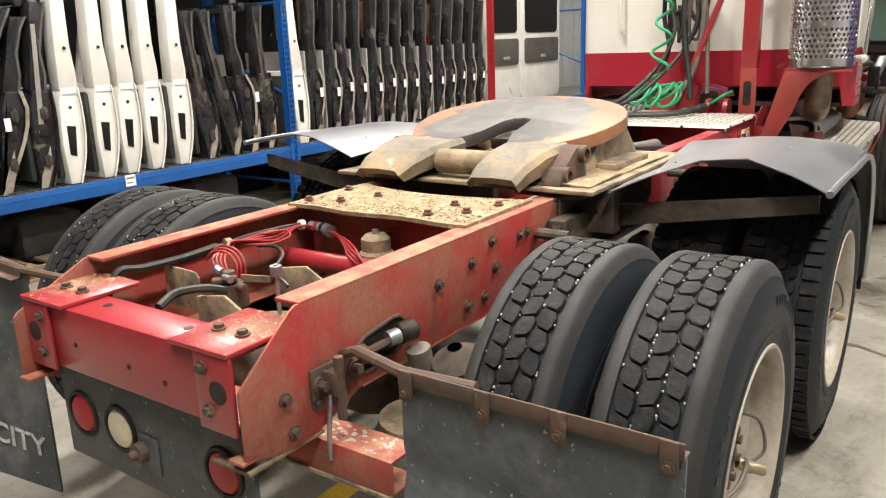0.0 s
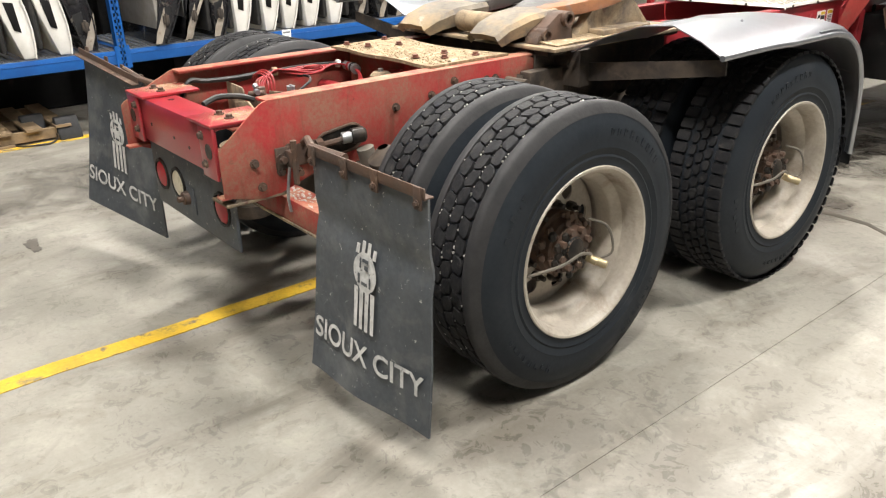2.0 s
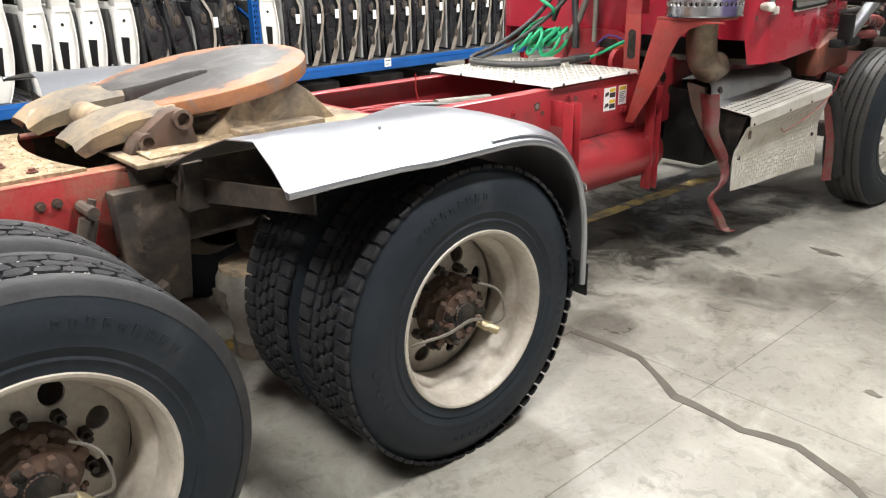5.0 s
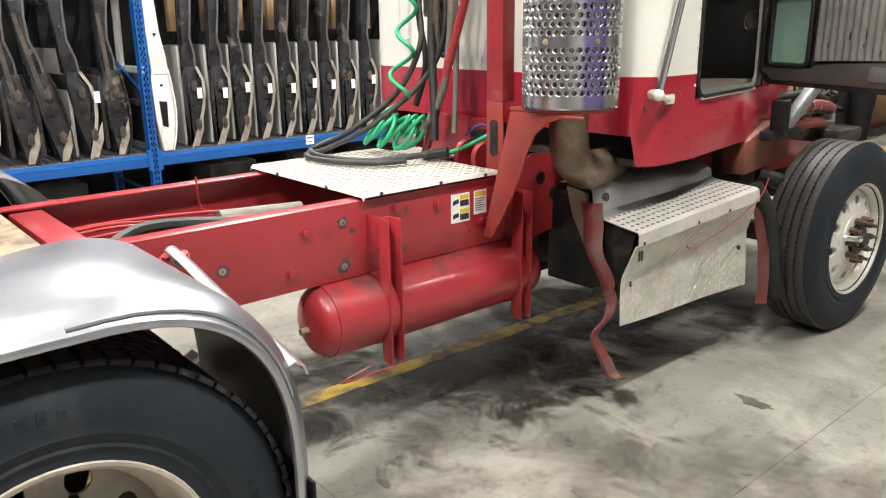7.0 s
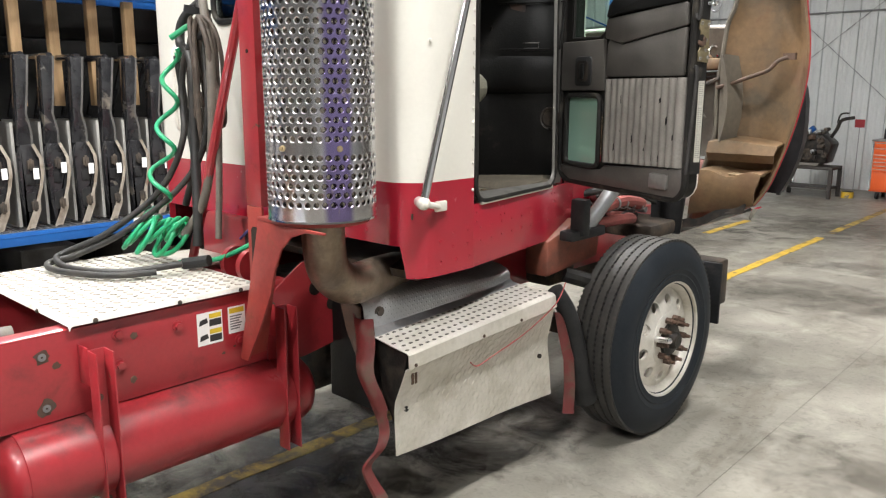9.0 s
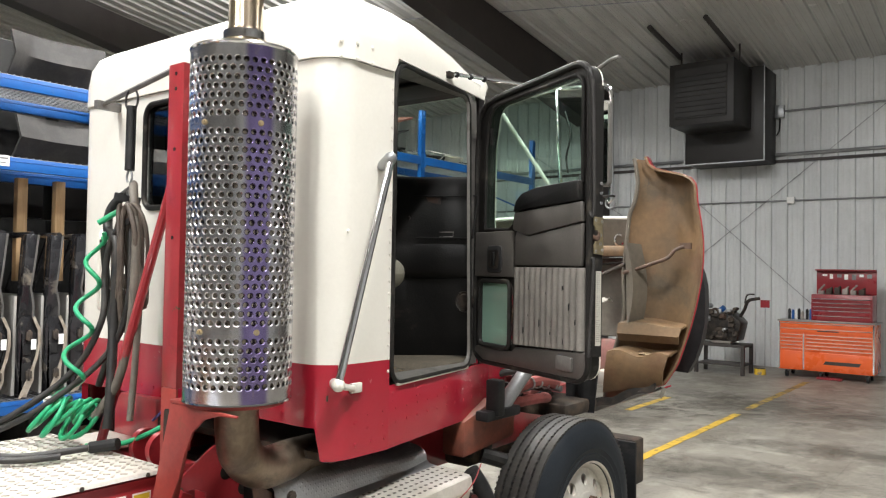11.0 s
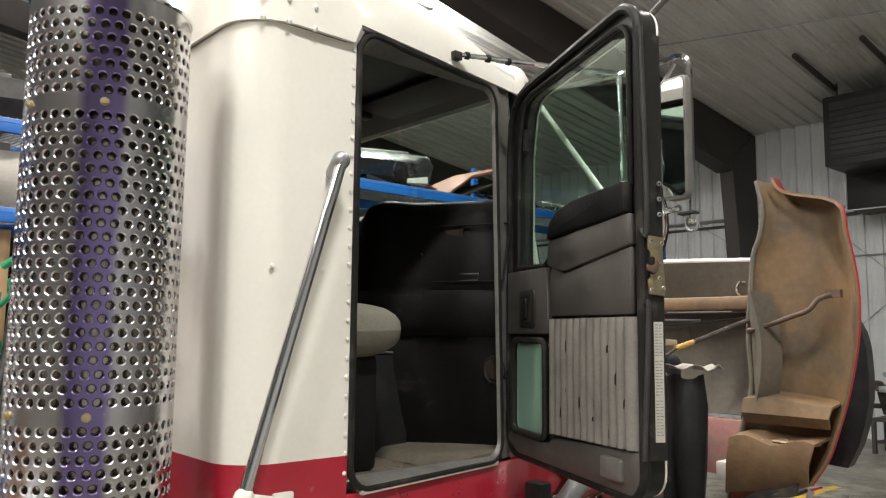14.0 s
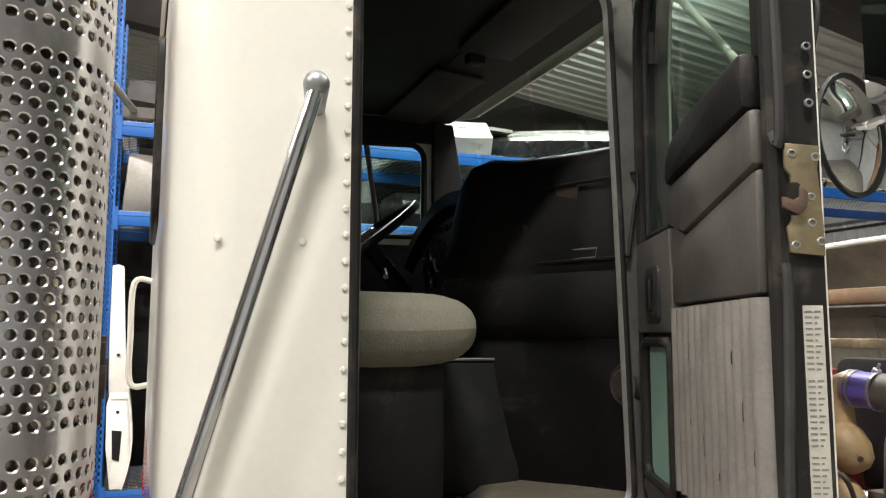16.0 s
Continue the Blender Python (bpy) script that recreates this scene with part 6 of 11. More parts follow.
def disc_with_holes(r_in, r_out, x_in, x_out, holes, hole_r, n_seg=8, offset=0.0, thick=0.01):
    """Dished disc made of sectors, each with one round hole through it."""
    g = G()
    rm = (r_in + r_out) / 2
    for h in range(holes):
        a_mid = 2 * math.pi * h / holes + offset
        da = math.pi / holes
        ring, outer = [], []
        n = 24
        for i in range(n):
            b = 2 * math.pi * i / n
            u, v = math.cos(b), math.sin(b)
            ring.append((rm + hole_r * u, a_mid + hole_r * v / rm))
            k = 1 / max(abs(u), abs(v))
            outer.append((rm + (r_out - r_in) / 2 * u * k, a_mid + da * v * k))
        def at(p, back):
            rr, a = p
            t = (rr - r_in) / (r_out - r_in)
            return (x_in + (x_out - x_in) * t - back, rr * math.sin(a), rr * math.cos(a))
        vs = [at(p, 0) for p in ring] + [at(p, 0) for p in outer] + [at(p, thick) for p in ring]
        fs = [(i, (i + 1) % n, n + (i + 1) % n, n + i) for i in range(n)] + [(i, 2 * n + i, 2 * n + (i + 1) % n, (i + 1) % n) for i in range(n)]
        g.put(vs, fs)
    return g


def hub_rear():
    g = G().lathe([(0, 0.0), (0.04, 0.0), (0.045, -0.012), (0.085, -0.02), (0.09, -0.035), (0.1, -0.04), (0.105, -0.075), (0.12, -0.08), (0.125, -0.17)], (-0.05, 0, 0), (1, 0, 0), 32)
    for i in range(8):
        a = 2 * math.pi * i / 8
        g.cyl((-0.07, 0.07 * math.sin(a), 0.07 * math.cos(a)), (-0.045, 0.07 * math.sin(a), 0.07 * math.cos(a)), 0.013, n=6)
    return g


def hub_crust():
    g, rnd = G(), random.Random(77)
    for _ in range(60):
        a, q = rnd.uniform(0, 6.283), rnd.uniform(0.02, 0.125)
        g.ball((-0.075 - 0.9 * max(0.0, q - 0.09), q * math.sin(a), q * math.cos(a)), rnd.uniform(0.008, 0.02), 6, (0.8, 1, 1.2))
    return g


def hub_grease():
    g, rnd = G().lathe([(0, 0.004), (0.02, 0.003), (0.04, -0.002), (0.045, -0.012)], (-0.048, 0, 0), (1, 0, 0), 20), random.Random(78)
    for _ in range(34):
        a, q = rnd.uniform(2.2, 6.0), rnd.uniform(0.03, 0.115)
        g.ball((-0.066 - 0.9 * max(0.0, q - 0.09), q * math.sin(a), q * math.cos(a)), rnd.uniform(0.01, 0.02), 6, (0.7, 1, 1.1))
    return g


def nut_mesh(size, length):
    return G().cyl((0, 0, 0), (length * 0.55, 0, 0), size, n=6).cyl((length * 0.55, 0, 0), (length, 0, 0), size * 0.55, n=8)


def lug_nuts(key, x, r, n, size, length, material, rim, label=""):
    for i in range(n):
        a = 2 * math.pi * (i + 0.5) / n
        placed("wheel_nut", key, lambda: nut_mesh(size, length), material, rim, Matrix.Translation((x, r * math.sin(a), r * math.cos(a))), label)


def rear_wheel(s, y, tread, spin):
    x_out, w = 1.285, 0.275
    mo = turned(s * x_out, y, WZ, s, spin)
    mi = turned(s * (x_out - 0.345), y, WZ, s, spin + 0.4)
    rim = placed("wheel", "deep_rim", deep_rim, RIM_CREAM, T, mo, "cream painted steel dual wheel")
    rel = Matrix()
    placed("wheel_disc", "deep_disc", lambda: disc_with_holes(0.115, 0.258, -0.165, -0.2, 8, 0.032), RIM_CREAM, rim, rel)
    placed("hub", "hub_rear", hub_rear, RUST, rim, rel, "rusty greasy axle hub")
    placed("rust_crust", "hub_crust", hub_crust, RUST, rim, rel, "flaking rust on the hub")["kind"] = "stuff"
    placed("hub_grease", "hub_grease", lambda: hub_grease(), GREASE, rim, rel, "black grease on the hub")["kind"] = "stuff"
    lug_nuts("rear_nut", -0.17, 0.142, 10, 0.017, 0.055, DARK_STEEL, rim)
    placed("tyre", "tyre_o", lambda: tyre_mesh(w, TYRE_R, "lug"), SIDEWALL, rim, Matrix(), "dusty black lorry tyre")
    placed("sidewall_mark", "marks", lambda: sidewall_marks(0.415), SIDEWALL, rim, Matrix(), "worn raised marks")["kind"] = "stuff"
    key = "tread_" + tread
    placed("tread", key, lambda: lug_mesh(w, TYRE_R, tread, 5), TREAD, rim, Matrix(), "worn tread blocks")
    if tread == "lug":
        placed("shoulder_rib", "shoulder_ribs", lambda: shoulder_ribs(w, TYRE_R), RIB_BROWN, rim, Matrix(), "grey-brown worn tread shoulders")
        placed("grit", "grit", lambda: grit_mesh(w, TYRE_R, 8), GRIT, rim, Matrix(), "white grit in the tread")["kind"] = "stuff"
    # valve hub for twin tyres: brass cap and two clear hoses
    def eq():
        g = G().cyl((-0.05, 0.06, -0.045), (-0.015, 0.075, -0.06), 0.016, n=12)
        g.lathe([(0.0, 0.028), (0.013, 0.028), (0.016, 0.02), (0.016, -0.035), (0.012, -0.05)], (-0.01, 0.085, -0.062), (0.85, 0.4, -0.25), 16)
        return g
    placed("pressure_valve", "equaliser", eq, BRASS, rim, Matrix.Rotation(-spin, 4, "X"), "brass twin-tyre pressure valve")
    def hoses():
        g = G().tube(smooth_path([(-0.03, 0.06, -0.03), (-0.01, -0.02, 0.0), (-0.01, -0.12, -0.015), (-0.05, -0.24, -0.03)], 6), 0.006, 6)
        return g.tube(smooth_path([(-0.03, 0.1, -0.06), (0.0, 0.14, -0.03), (-0.02, 0.13, 0.06), (-0.07, 0.08, 0.09)], 6), 0.005, 6)
    placed("valve_hose", "valve_hoses", hoses, GREY_HOSE, rim, Matrix.Rotation(-spin, 4, "X"), "thin clear valve hoses")
    # inner twin
    rim2 = placed("wheel", "inner_rim", lambda: G().lathe([(0.29, -0.26), (0.3, -0.25), (0.262, -0.2), (0.255, -0.1), (0.275, -0.045), (0.3, 0.0), (0.31, 0.004)], (0, 0, 0), (1, 0, 0), 48), RIM_CREAM, T, mi, "inner steel dual wheel")
    placed("tyre", "tyre_o", None, SIDEWALL, rim2, Matrix())
    placed("tread", key, None, TREAD, rim2, Matrix())
    if tread == "lug":
        placed("shoulder_rib", "shoulder_ribs", None, RIB_BROWN, rim2, Matrix())
        placed("grit", "grit", None, GRIT, rim2, Matrix())["kind"] = "stuff"
    bd = placed("brake_drum", "drum", lambda: G().lathe([(0, 0.02), (0.2, 0.02), (0.21, 0.0), (0.21, -0.16), (0.2, -0.18)], (-0.25, 0, 0), (1, 0, 0), 32), DARK_STEEL, rim2, Matrix())


rear_wheel(1, AX_A, "lug", 0.3)
rear_wheel(1, AX_B, "bar", 1.1)
rear_wheel(-1, AX_A, "lug", 0.8)
rear_wheel(-1, AX_B, "bar", 0.1)


RIB_RUBBER = mat("dusty_ribbed_tread", (0.04, 0.038, 0.035), 0.65, second=(0.065, 0.06, 0.053), scale=9, fine=90, fine_amount=0.35, bump=0.3)


def front_rim():
    return G().lathe([(0.29, -0.27), (0.3, -0.26), (0.262, -0.2), (0.262, -0.08), (0.28, -0.03), (0.298, -0.014), (0.3, 0.0), (0.31, 0.004), (0.312, -0.004), (0.3, -0.016)], (0, 0, 0), (1, 0, 0), 64)


def front_wheel(s):
    w = 0.285
    m = Matrix.Translation((s * 1.185, AX_F, WZ)) @ Matrix.Rotation(radians(-2 * s), 4, "Z") @ (Matrix() if s > 0 else Matrix.Rotation(math.pi, 4, "Z"))
    rim = placed("wheel", "front_rim", front_rim, PLATE_ALU, T, m, "dull aluminium front wheel with round hand holes")
    placed("wheel_disc", "front_disc", lambda: disc_with_holes(0.15, 0.266, -0.01, -0.05, 10, 0.03, offset=0.1, thick=0.02), PLATE_ALU, rim, Matrix())
    placed("wheel_face", "front_face", lambda: G().lathe([(0.05, 0.0), (0.14, 0.0), (0.15, -0.006), (0.152, -0.012)], (-0.002, 0, 0), (1, 0, 0), 48), PLATE_ALU, rim, Matrix())
    placed("hub", "front_hub", lambda: G().lathe([(0, 0.055), (0.035, 0.055), (0.045, 0.045), (0.05, 0.02), (0.085, 0.015), (0.09, 0.0), (0.09, -0.02)], (0, 0, 0), (1, 0, 0), 28), GREASE, rim, Matrix(), "black greasy front hub")
    lug_nuts("front_nut", 0.0, 0.115, 10, 0.018, 0.06, RUST, rim, "rusty wheel nut")
    placed("tyre", "tyre_f", lambda: tyre_mesh(w, TYRE_R, "rib"), SIDEWALL, rim, Matrix(), "black ribbed steering tyre")
    placed("tread", "tread_rib", lambda: lug_mesh(w, TYRE_R, "rib", 2), RIB_RUBBER, rim, Matrix(), "dusty grey ribbed tread")
    placed("cap", "front_cap", lambda: G().cyl((0.0, -0.135, 0.03), (0.075, -0.152, 0.042), 0.017, n=12).ball((0.08, -0.153, 0.043), 0.018, 12), CHROME, rim, Matrix(), "bright metal nut cap")


front_wheel(1)
front_wheel(-1)
part("front_axle", G().box(-0.9, 0.9, AX_F - 0.05, AX_F + 0.05, 0.42, 0.52), DARK_STEEL, T, bevel=0.01)


# ---- mud flaps ----
def mud_flap(s):
    inner, outer_x = (0.715, 1.325) if s > 0 else (-0.75, -1.38)
    yt = lambda u: (-0.745 if s > 0 else -0.78 - 0.065 * u)
    nu, nv = 21, 33
    top, bot = 0.915, 0.15

    def at(u, v, lift=0.0):
        x = inner + (outer_x - inner) * u
        z = top + (bot - top) * v - (0.012 * u if s > 0 else -0.01 * u) * v
        y = yt(u) - (0.085 - 0.06 * u) * v * v * (1 if s > 0 else 0.25) - 0.012 * math.sin(3.1 * u) * v - lift
        y += 0.012 * math.exp(-((v - 0.27 - 0.03 * u) / 0.06) ** 2) - 0.006 * math.sin(9 * u + 4 * v) * v
        if s < 0:
            # the far flap hangs askew, its outer end raised
            z = 0.94 + 0.078 * u - 0.765 * v + 0.008 * u * v
            y = yt(u) - (0.01 + 0.11 * u) * v ** 1.4 - lift
        return Vector((x, y, z))
    rows = [[at(i / (nu - 1), j / (nv - 1)) for j in range(nv)] for i in range(nu)]
    flap = part("mud_flap", G().sheet(rows[::-s], 0.008), FLAP_RUBBER, T, "grey rubber mud flap with white lettering", smooth=50)
    a, b = at(0, 0), at(1, 0)
    bar = part("flap_bar", G().prism([(0, 0), (0, 0.035), (0.006, 0.035), (0.006, 0.006), (0.035, 0.006), (0.035, 0)], "x", 0, (b - a).length, Matrix.Translation((a.x, a.y - 0.012, a.z - 0.004)) @ Matrix.Rotation(math.atan2(b.y - a.y, b.x - a.x), 4, "Z") @ Matrix.Rotation(-math.asin((b.z - a.z) / (b - a).length), 4, "Y")), RUST, flap, "rusty steel angle holding the flap", bevel=0.002)
    for u in (0.04, 0.35, 0.62, 0.96):
        p = at(u, 0)
        d = (b - a).normalized()
        q = Matrix.Translation(p) @ Matrix.Rotation(math.atan2(d.y, d.x), 4, "Z")
        strap = part("strap", G().box(-0.016, 0.016, -0.02, -0.012, -0.034, 0.034, q), RUST, flap, "rusty bolted strap", bevel=0.002)
        part("strap_bolt", G().bolt(q @ Vector((0, -0.02, -0.015)), q.to_3x3() @ Vector((0, -1, 0)), 0.008, 0.01), RUST, strap)
    # arm from the rail out to the flap
    r0 = Vector((0.432 * s, -0.62, 0.87))
    arm = G().tube([r0, Vector((0.5 * s, -0.64, 0.9)), a + Vector((0, 0.0, 0.02)), a + (b - a) * 0.3 + Vector((0, 0.012, 0.02))], 0.014, 8)
    part("flap_arm", arm, RUST, flap)
    hinge = part("flap_hinge", G().box(min(0.432 * s, 0.442 * s), max(0.432 * s, 0.442 * s), -0.74, -0.58, 0.79, 0.87), RUST, flap, "rusty bolted hinge plate", bevel=0.003)
    part("hinge_pin", G().cyl((0.485 * s, -0.69, 0.74), (0.485 * s, -0.69, 0.9), 0.012, n=10), RUST, hinge)
    part("hinge_eye", G().box(min(0.442 * s, 0.49 * s), max(0.442 * s, 0.49 * s), -0.705, -0.675, 0.8, 0.86), RUST, hinge, bevel=0.004)
    for y, z in ((-0.72, 0.83), (-0.6, 0.83), (-0.66, 0.77)):
        part("hinge_bolt", G().bolt((0.442 * s, y, z), (s, 0, 0), 0.013, 0.03), RUST, hinge)
    part("chain", G().tube(smooth_path([(0.46 * s, -0.7, 0.8), (0.465 * s, -0.72, 0.7), (0.455 * s, -0.71, 0.63)], 5), 0.006, 6), GALV, flap)

    # white emblem and lettering laid on the rear face
    def lay(g):
        """Takes flat marks with x, z in flap units 0..1 and puts them on the flap."""
        out = G()
        out.put([at(u if s > 0 else 1 - u, v, 0.0105 + lift) for u, lift, v in g.v], g.f)
        return out
    def flat_text(words, size, cu, v):
        t = text_mesh(words, size, Matrix(), 0.0)
        g = G()
        g.put([(cu + p[0], 0.0, v - p[1] * 0.78) for p in t.v], t.f)
        return g
    part("lettering", lay(flat_text("SIOUX CITY", 0.172, 0.5, 0.83)), FLAP_WHITE, flap, "white painted words")
    em = G()
    def patch(poly, lift=0.0):
        n = len(poly)
        em.put([(u, lift, v) for u, v in poly], [tuple(range(n))])
    ring = [(0.5 + 0.105 * math.cos(a), 0.415 + 0.085 * math.sin(a)) for a in np.linspace(0, 2 * math.pi, 28, endpoint=False)]
    patch(ring)
    for i in range(4):
        c = 0.425 + i * 0.05
        patch([(c - 0.019, 0.49), (c + 0.019, 0.49), (c + 0.014, 0.67), (c - 0.014, 0.67)])
        patch([(c - 0.016, 0.345), (c + 0.016, 0.345), (c + 0.014, 0.275 + 0.02 * abs(i - 1.5)), (c - 0.014, 0.275 + 0.02 * abs(i - 1.5))])
    part("emblem", lay(em), FLAP_WHITE, flap, "white painted emblem with stripes")
    em2 = G()
    n0 = len(em.v)
    em.v, em.f = [], []
    for u0, u1, v0, v1 in ((0.455, 0.47, 0.355, 0.4), (0.48, 0.535, 0.355, 0.37), (0.5, 0.535, 0.38, 0.4), (0.44, 0.46, 0.425, 0.47), (0.475, 0.53, 0.455, 0.47), (0.545, 0.56, 0.425, 0.47)):
        patch([(u0, v0), (u1, v0), (u1, v1), (u0, v1)], 0.002)
    part("emblem_mark", lay(em), FLAP_RUBBER, flap, "dark bars in the emblem")
    return flap


mud_flap(1)
mud_flap(-1)


# ---- fifth wheel ----
def fifth_wheel():
    slope = 0.176
    cy, cz = 1.085, 1.272
    top = lambda y: cz + slope * (y - cy)
    base = part("mounting_plate", G().box(-0.62, 0.575, 0.545, 1.56, 1.062, 1.078), DUSTY_STEEL, T, "dust-caked coupling base plate", bevel=0.003)
    for s in (-1, 1):
        part("rail_angle", G().box(min(s * 0.43, s * 0.52), max(s * 0.43, s * 0.52), 0.56, 1.5, 1.04, 1.061).box(min(s * 0.435, s * 0.445), max(s * 0.435, s * 0.445), 0.56, 1.5, 0.88, 1.061), DARK_STEEL, base)
    # top plate outline with throat slot
    R = 0.475
    out = []
    a0 = 222
    for i in range(41):
        a = radians(-42 + (a0 + 42) * i / 40)
        out.append((-0.01 + R * math.cos(a), cy + (0.36 if math.sin(a) > 0 else R) * math.sin(a)))
    slot_l = [(-0.14, 0.74), (-0.075, 0.86), (-0.06, 1.0), (-0.035, 1.06), (0.02, 1.075), (0.06, 1.05), (0.07, 0.96), (0.075, 0.86), (0.12, 0.74)]
    poly = out + [(-0.36, 0.74)] + slot_l + [(0.34, 0.74)]
    m = Matrix.Identity(4)
    pl = G()
    n = len(poly)
    pl.put([(x, y, top(y)) for x, y in poly] + [(x, y, top(y) - 0.055) for x, y in poly], [tuple(range(n)), tuple(range(n, 2 * n))[::-1]] + [(i, n + i, n + (i + 1) % n, (i + 1) % n) for i in range(n)])
    plate = part("coupling_plate", pl, FIFTH, T, "greasy rust-edged fifth wheel plate with throat slot", bevel=0.006)
    # worn ramps
    for s, xs in ((-1, (-0.45, -0.1, -0.42, -0.2)), (1, (0.1, 0.38, 0.12, 0.33))):
        a, b, c, e = xs
        zt = top(0.75)
        ys, zs = (0.78, 0.62, 0.5, 0.44), (zt, zt - 0.018, zt - 0.055, zt - 0.095)
        g = G()
        rows = []
        for k, (yy, zz) in enumerate(zip(ys, zs)):
            u = k / 3
            x0, x1 = a + (c - a) * u, b + (e - b) * u
            rows.append([(x0, yy, zz - 0.02), (x0 + 0.02, yy, zz), ((x0 + x1) / 2, yy, zz + 0.004), (x1 - 0.02, yy, zz), (x1, yy, zz - 0.02)])
        n = 5
        vs = [p for r in rows for p in r]
        low = [(p[0] * 0.98, min(p[1] + 0.03, 0.77), p[2] - (0.07 - 0.014 * k)) for k, r in enumerate(rows) for p in r]
        m = len(vs)
        fs = [(i * n + q, i * n + q + 1, (i + 1) * n + q + 1, (i + 1) * n + q) for i in range(3) for q in range(4)]
        fs += [tuple(v + m for v in f2[::-1]) for f2 in fs]
        rim = [0, 1, 2, 3, 4, 9, 14, 19, 18, 17, 16, 15, 10, 5]
        fs += [(rim[i], rim[(i + 1) % 14], rim[(i + 1) % 14] + m, rim[i] + m) for i in range(14)]
        g.put(vs + low, fs)
        part("ramp", g, RAMP, plate, "worn steel pick-up ramp", smooth=35)
    part("skirt", G().lathe([(0.34, -0.05), (0.34, -0.1), (0.2, -0.1)], (-0.01, cy, cz), (0, -slope, 1), 36), DUSTY_STEEL, plate)
    part("release_bar", G().cyl((-0.12, 0.62, 1.14), (0.14, 0.62, 1.14), 0.05, n=16), DUSTY_STEEL, plate, "dusty locking cylinder", bevel=0.004)
    part("lock_jaw", G().box(-0.055, 0.06, 0.9, 1.06, 1.15, 1.2), GREASE, plate, bevel=0.01)
    part("pad", G().box(-0.09, 0.1, 0.8, 0.86, 1.12, 1.135), CLEAN_RED, plate)
    # pivot brackets with tubes
    for s in (-1, 1):
        a, b = min(s * 0.33, s * 0.45), max(s * 0.33, s * 0.45)
        bk = part("pivot_bracket", G().prism([(0.58, 1.078), (0.82, 1.078), (0.8, 1.17), (0.77, 1.21), (0.72, 1.2), (0.6, 1.12)], "x", a + 0.02, b - 0.02), RUST, T, "rusty pivot bracket with tube bushes", bevel=0.006)
        part("bush_tube", G().lathe([(0.022, 0), (0.034, 0), (0.034, 0.13), (0.022, 0.13)], (s * 0.325, 0.765, 1.175), (s, 0, 0), 18, closed=True), RUST, bk)
        part("bush_tube", G().lathe([(0.02, 0), (0.032, 0), (0.032, 0.12), (0.02, 0.12)], (s * 0.325, 0.64, 1.112), (s, 0, 0), 18, closed=True), RUST, bk)
        part("pedestal", G().prism([(0.86, 1.078), (1.42, 1.078), (1.3, 1.2), (1.2, 1.27), (1.05, 1.26), (0.95, 1.17)], "x", s * 0.38 - 0.03, s * 0.38 + 0.03), DUSTY_STEEL, bk, "dust-caked coupling pedestal", bevel=0.01)
        part("stop", G().box(min(s * 0.4, s * 0.5), max(s * 0.4, s * 0.5), 0.95, 1.3, 1.078, 1.11), DUSTY_STEEL, bk, bevel=0.006)
    part("dust_layer", G().sheet([[(0.3 + 0.06 * i, 0.6 + 0.12 * j, 1.08 + 0.012 * abs(math.sin(i * 2.3 + j))) for j in range(8)] for i in range(5)], 0.006), DUST, T, "tan dust heaped on the base plate", smooth=60)


def fifth_mats():
    m = mat("greased_rusty_plate", (0.33, 0.13, 0.05), 0.5, second=(0.22, 0.1, 0.05), scale=5, fine=50, fine_amount=0.3, bump=0.25)
    tree, bsdf = m.node_tree, m.node_tree.nodes["Principled BSDF"]
    old = bsdf.inputs["Base Color"].links[0].from_socket
    c = tree.nodes.new("ShaderNodeTexCoord")
    mp = tree.nodes.new("ShaderNodeMapping")
    mp.inputs["Location"].default_value = (0.03, -1.02, 0)
    tree.links.new(c.outputs["Object"], mp.inputs[0])
    sep = tree.nodes.new("ShaderNodeVectorMath")
    sep.operation = "MULTIPLY"
    sep.inputs[1].default_value = (1, 0.92, 0)
    tree.links.new(mp.outputs[0], sep.inputs[0])
    ln = tree.nodes.new("ShaderNodeVectorMath")
    ln.operation = "LENGTH"
    tree.links.new(sep.outputs[0], ln.inputs[0])
    nz = noise_tex(tree, mp.outputs[0], 7, 5, 0.6, 0.8)
    am = tree.nodes.new("ShaderNodeMath")
    am.operation = "MULTIPLY_ADD"
    tree.links.new(nz, am.inputs[0])
    am.inputs[1].default_value = 0.28
    tree.links.new(ln.outputs["Value"], am.inputs[2])
    col = mix(tree, ramp(tree, am.outputs[0], 0.5, 0.53), (0.06, 0.055, 0.052), old)
    wv = noise_tex(tree, mp.outputs[0], 3.5, 6, 0.6, 2.5)
    col = mix(tree, ramp(tree, wv, 0.52, 0.6), col, mix(tree, 0.5, col, (0.14, 0.13, 0.12)))
    tree.links.new(col, bsdf.inputs["Base Color"])
    return m


FIFTH = fifth_mats()
RAMP = mat("dusty_worn_ramp_steel", (0.2, 0.165, 0.12), 0.6, second=(0.13, 0.11, 0.09), scale=6, fine=40, fine_amount=0.45, bump=0.4, dirt=(0.33, 0.24, 0.14), dirt_scale=4, dirt_lo=0.46, dirt_hi=0.6, spots=(0.45, 0.45, 0.44), spot_scale=11, spot_lo=0.64, spot_hi=0.67)
fifth_wheel()


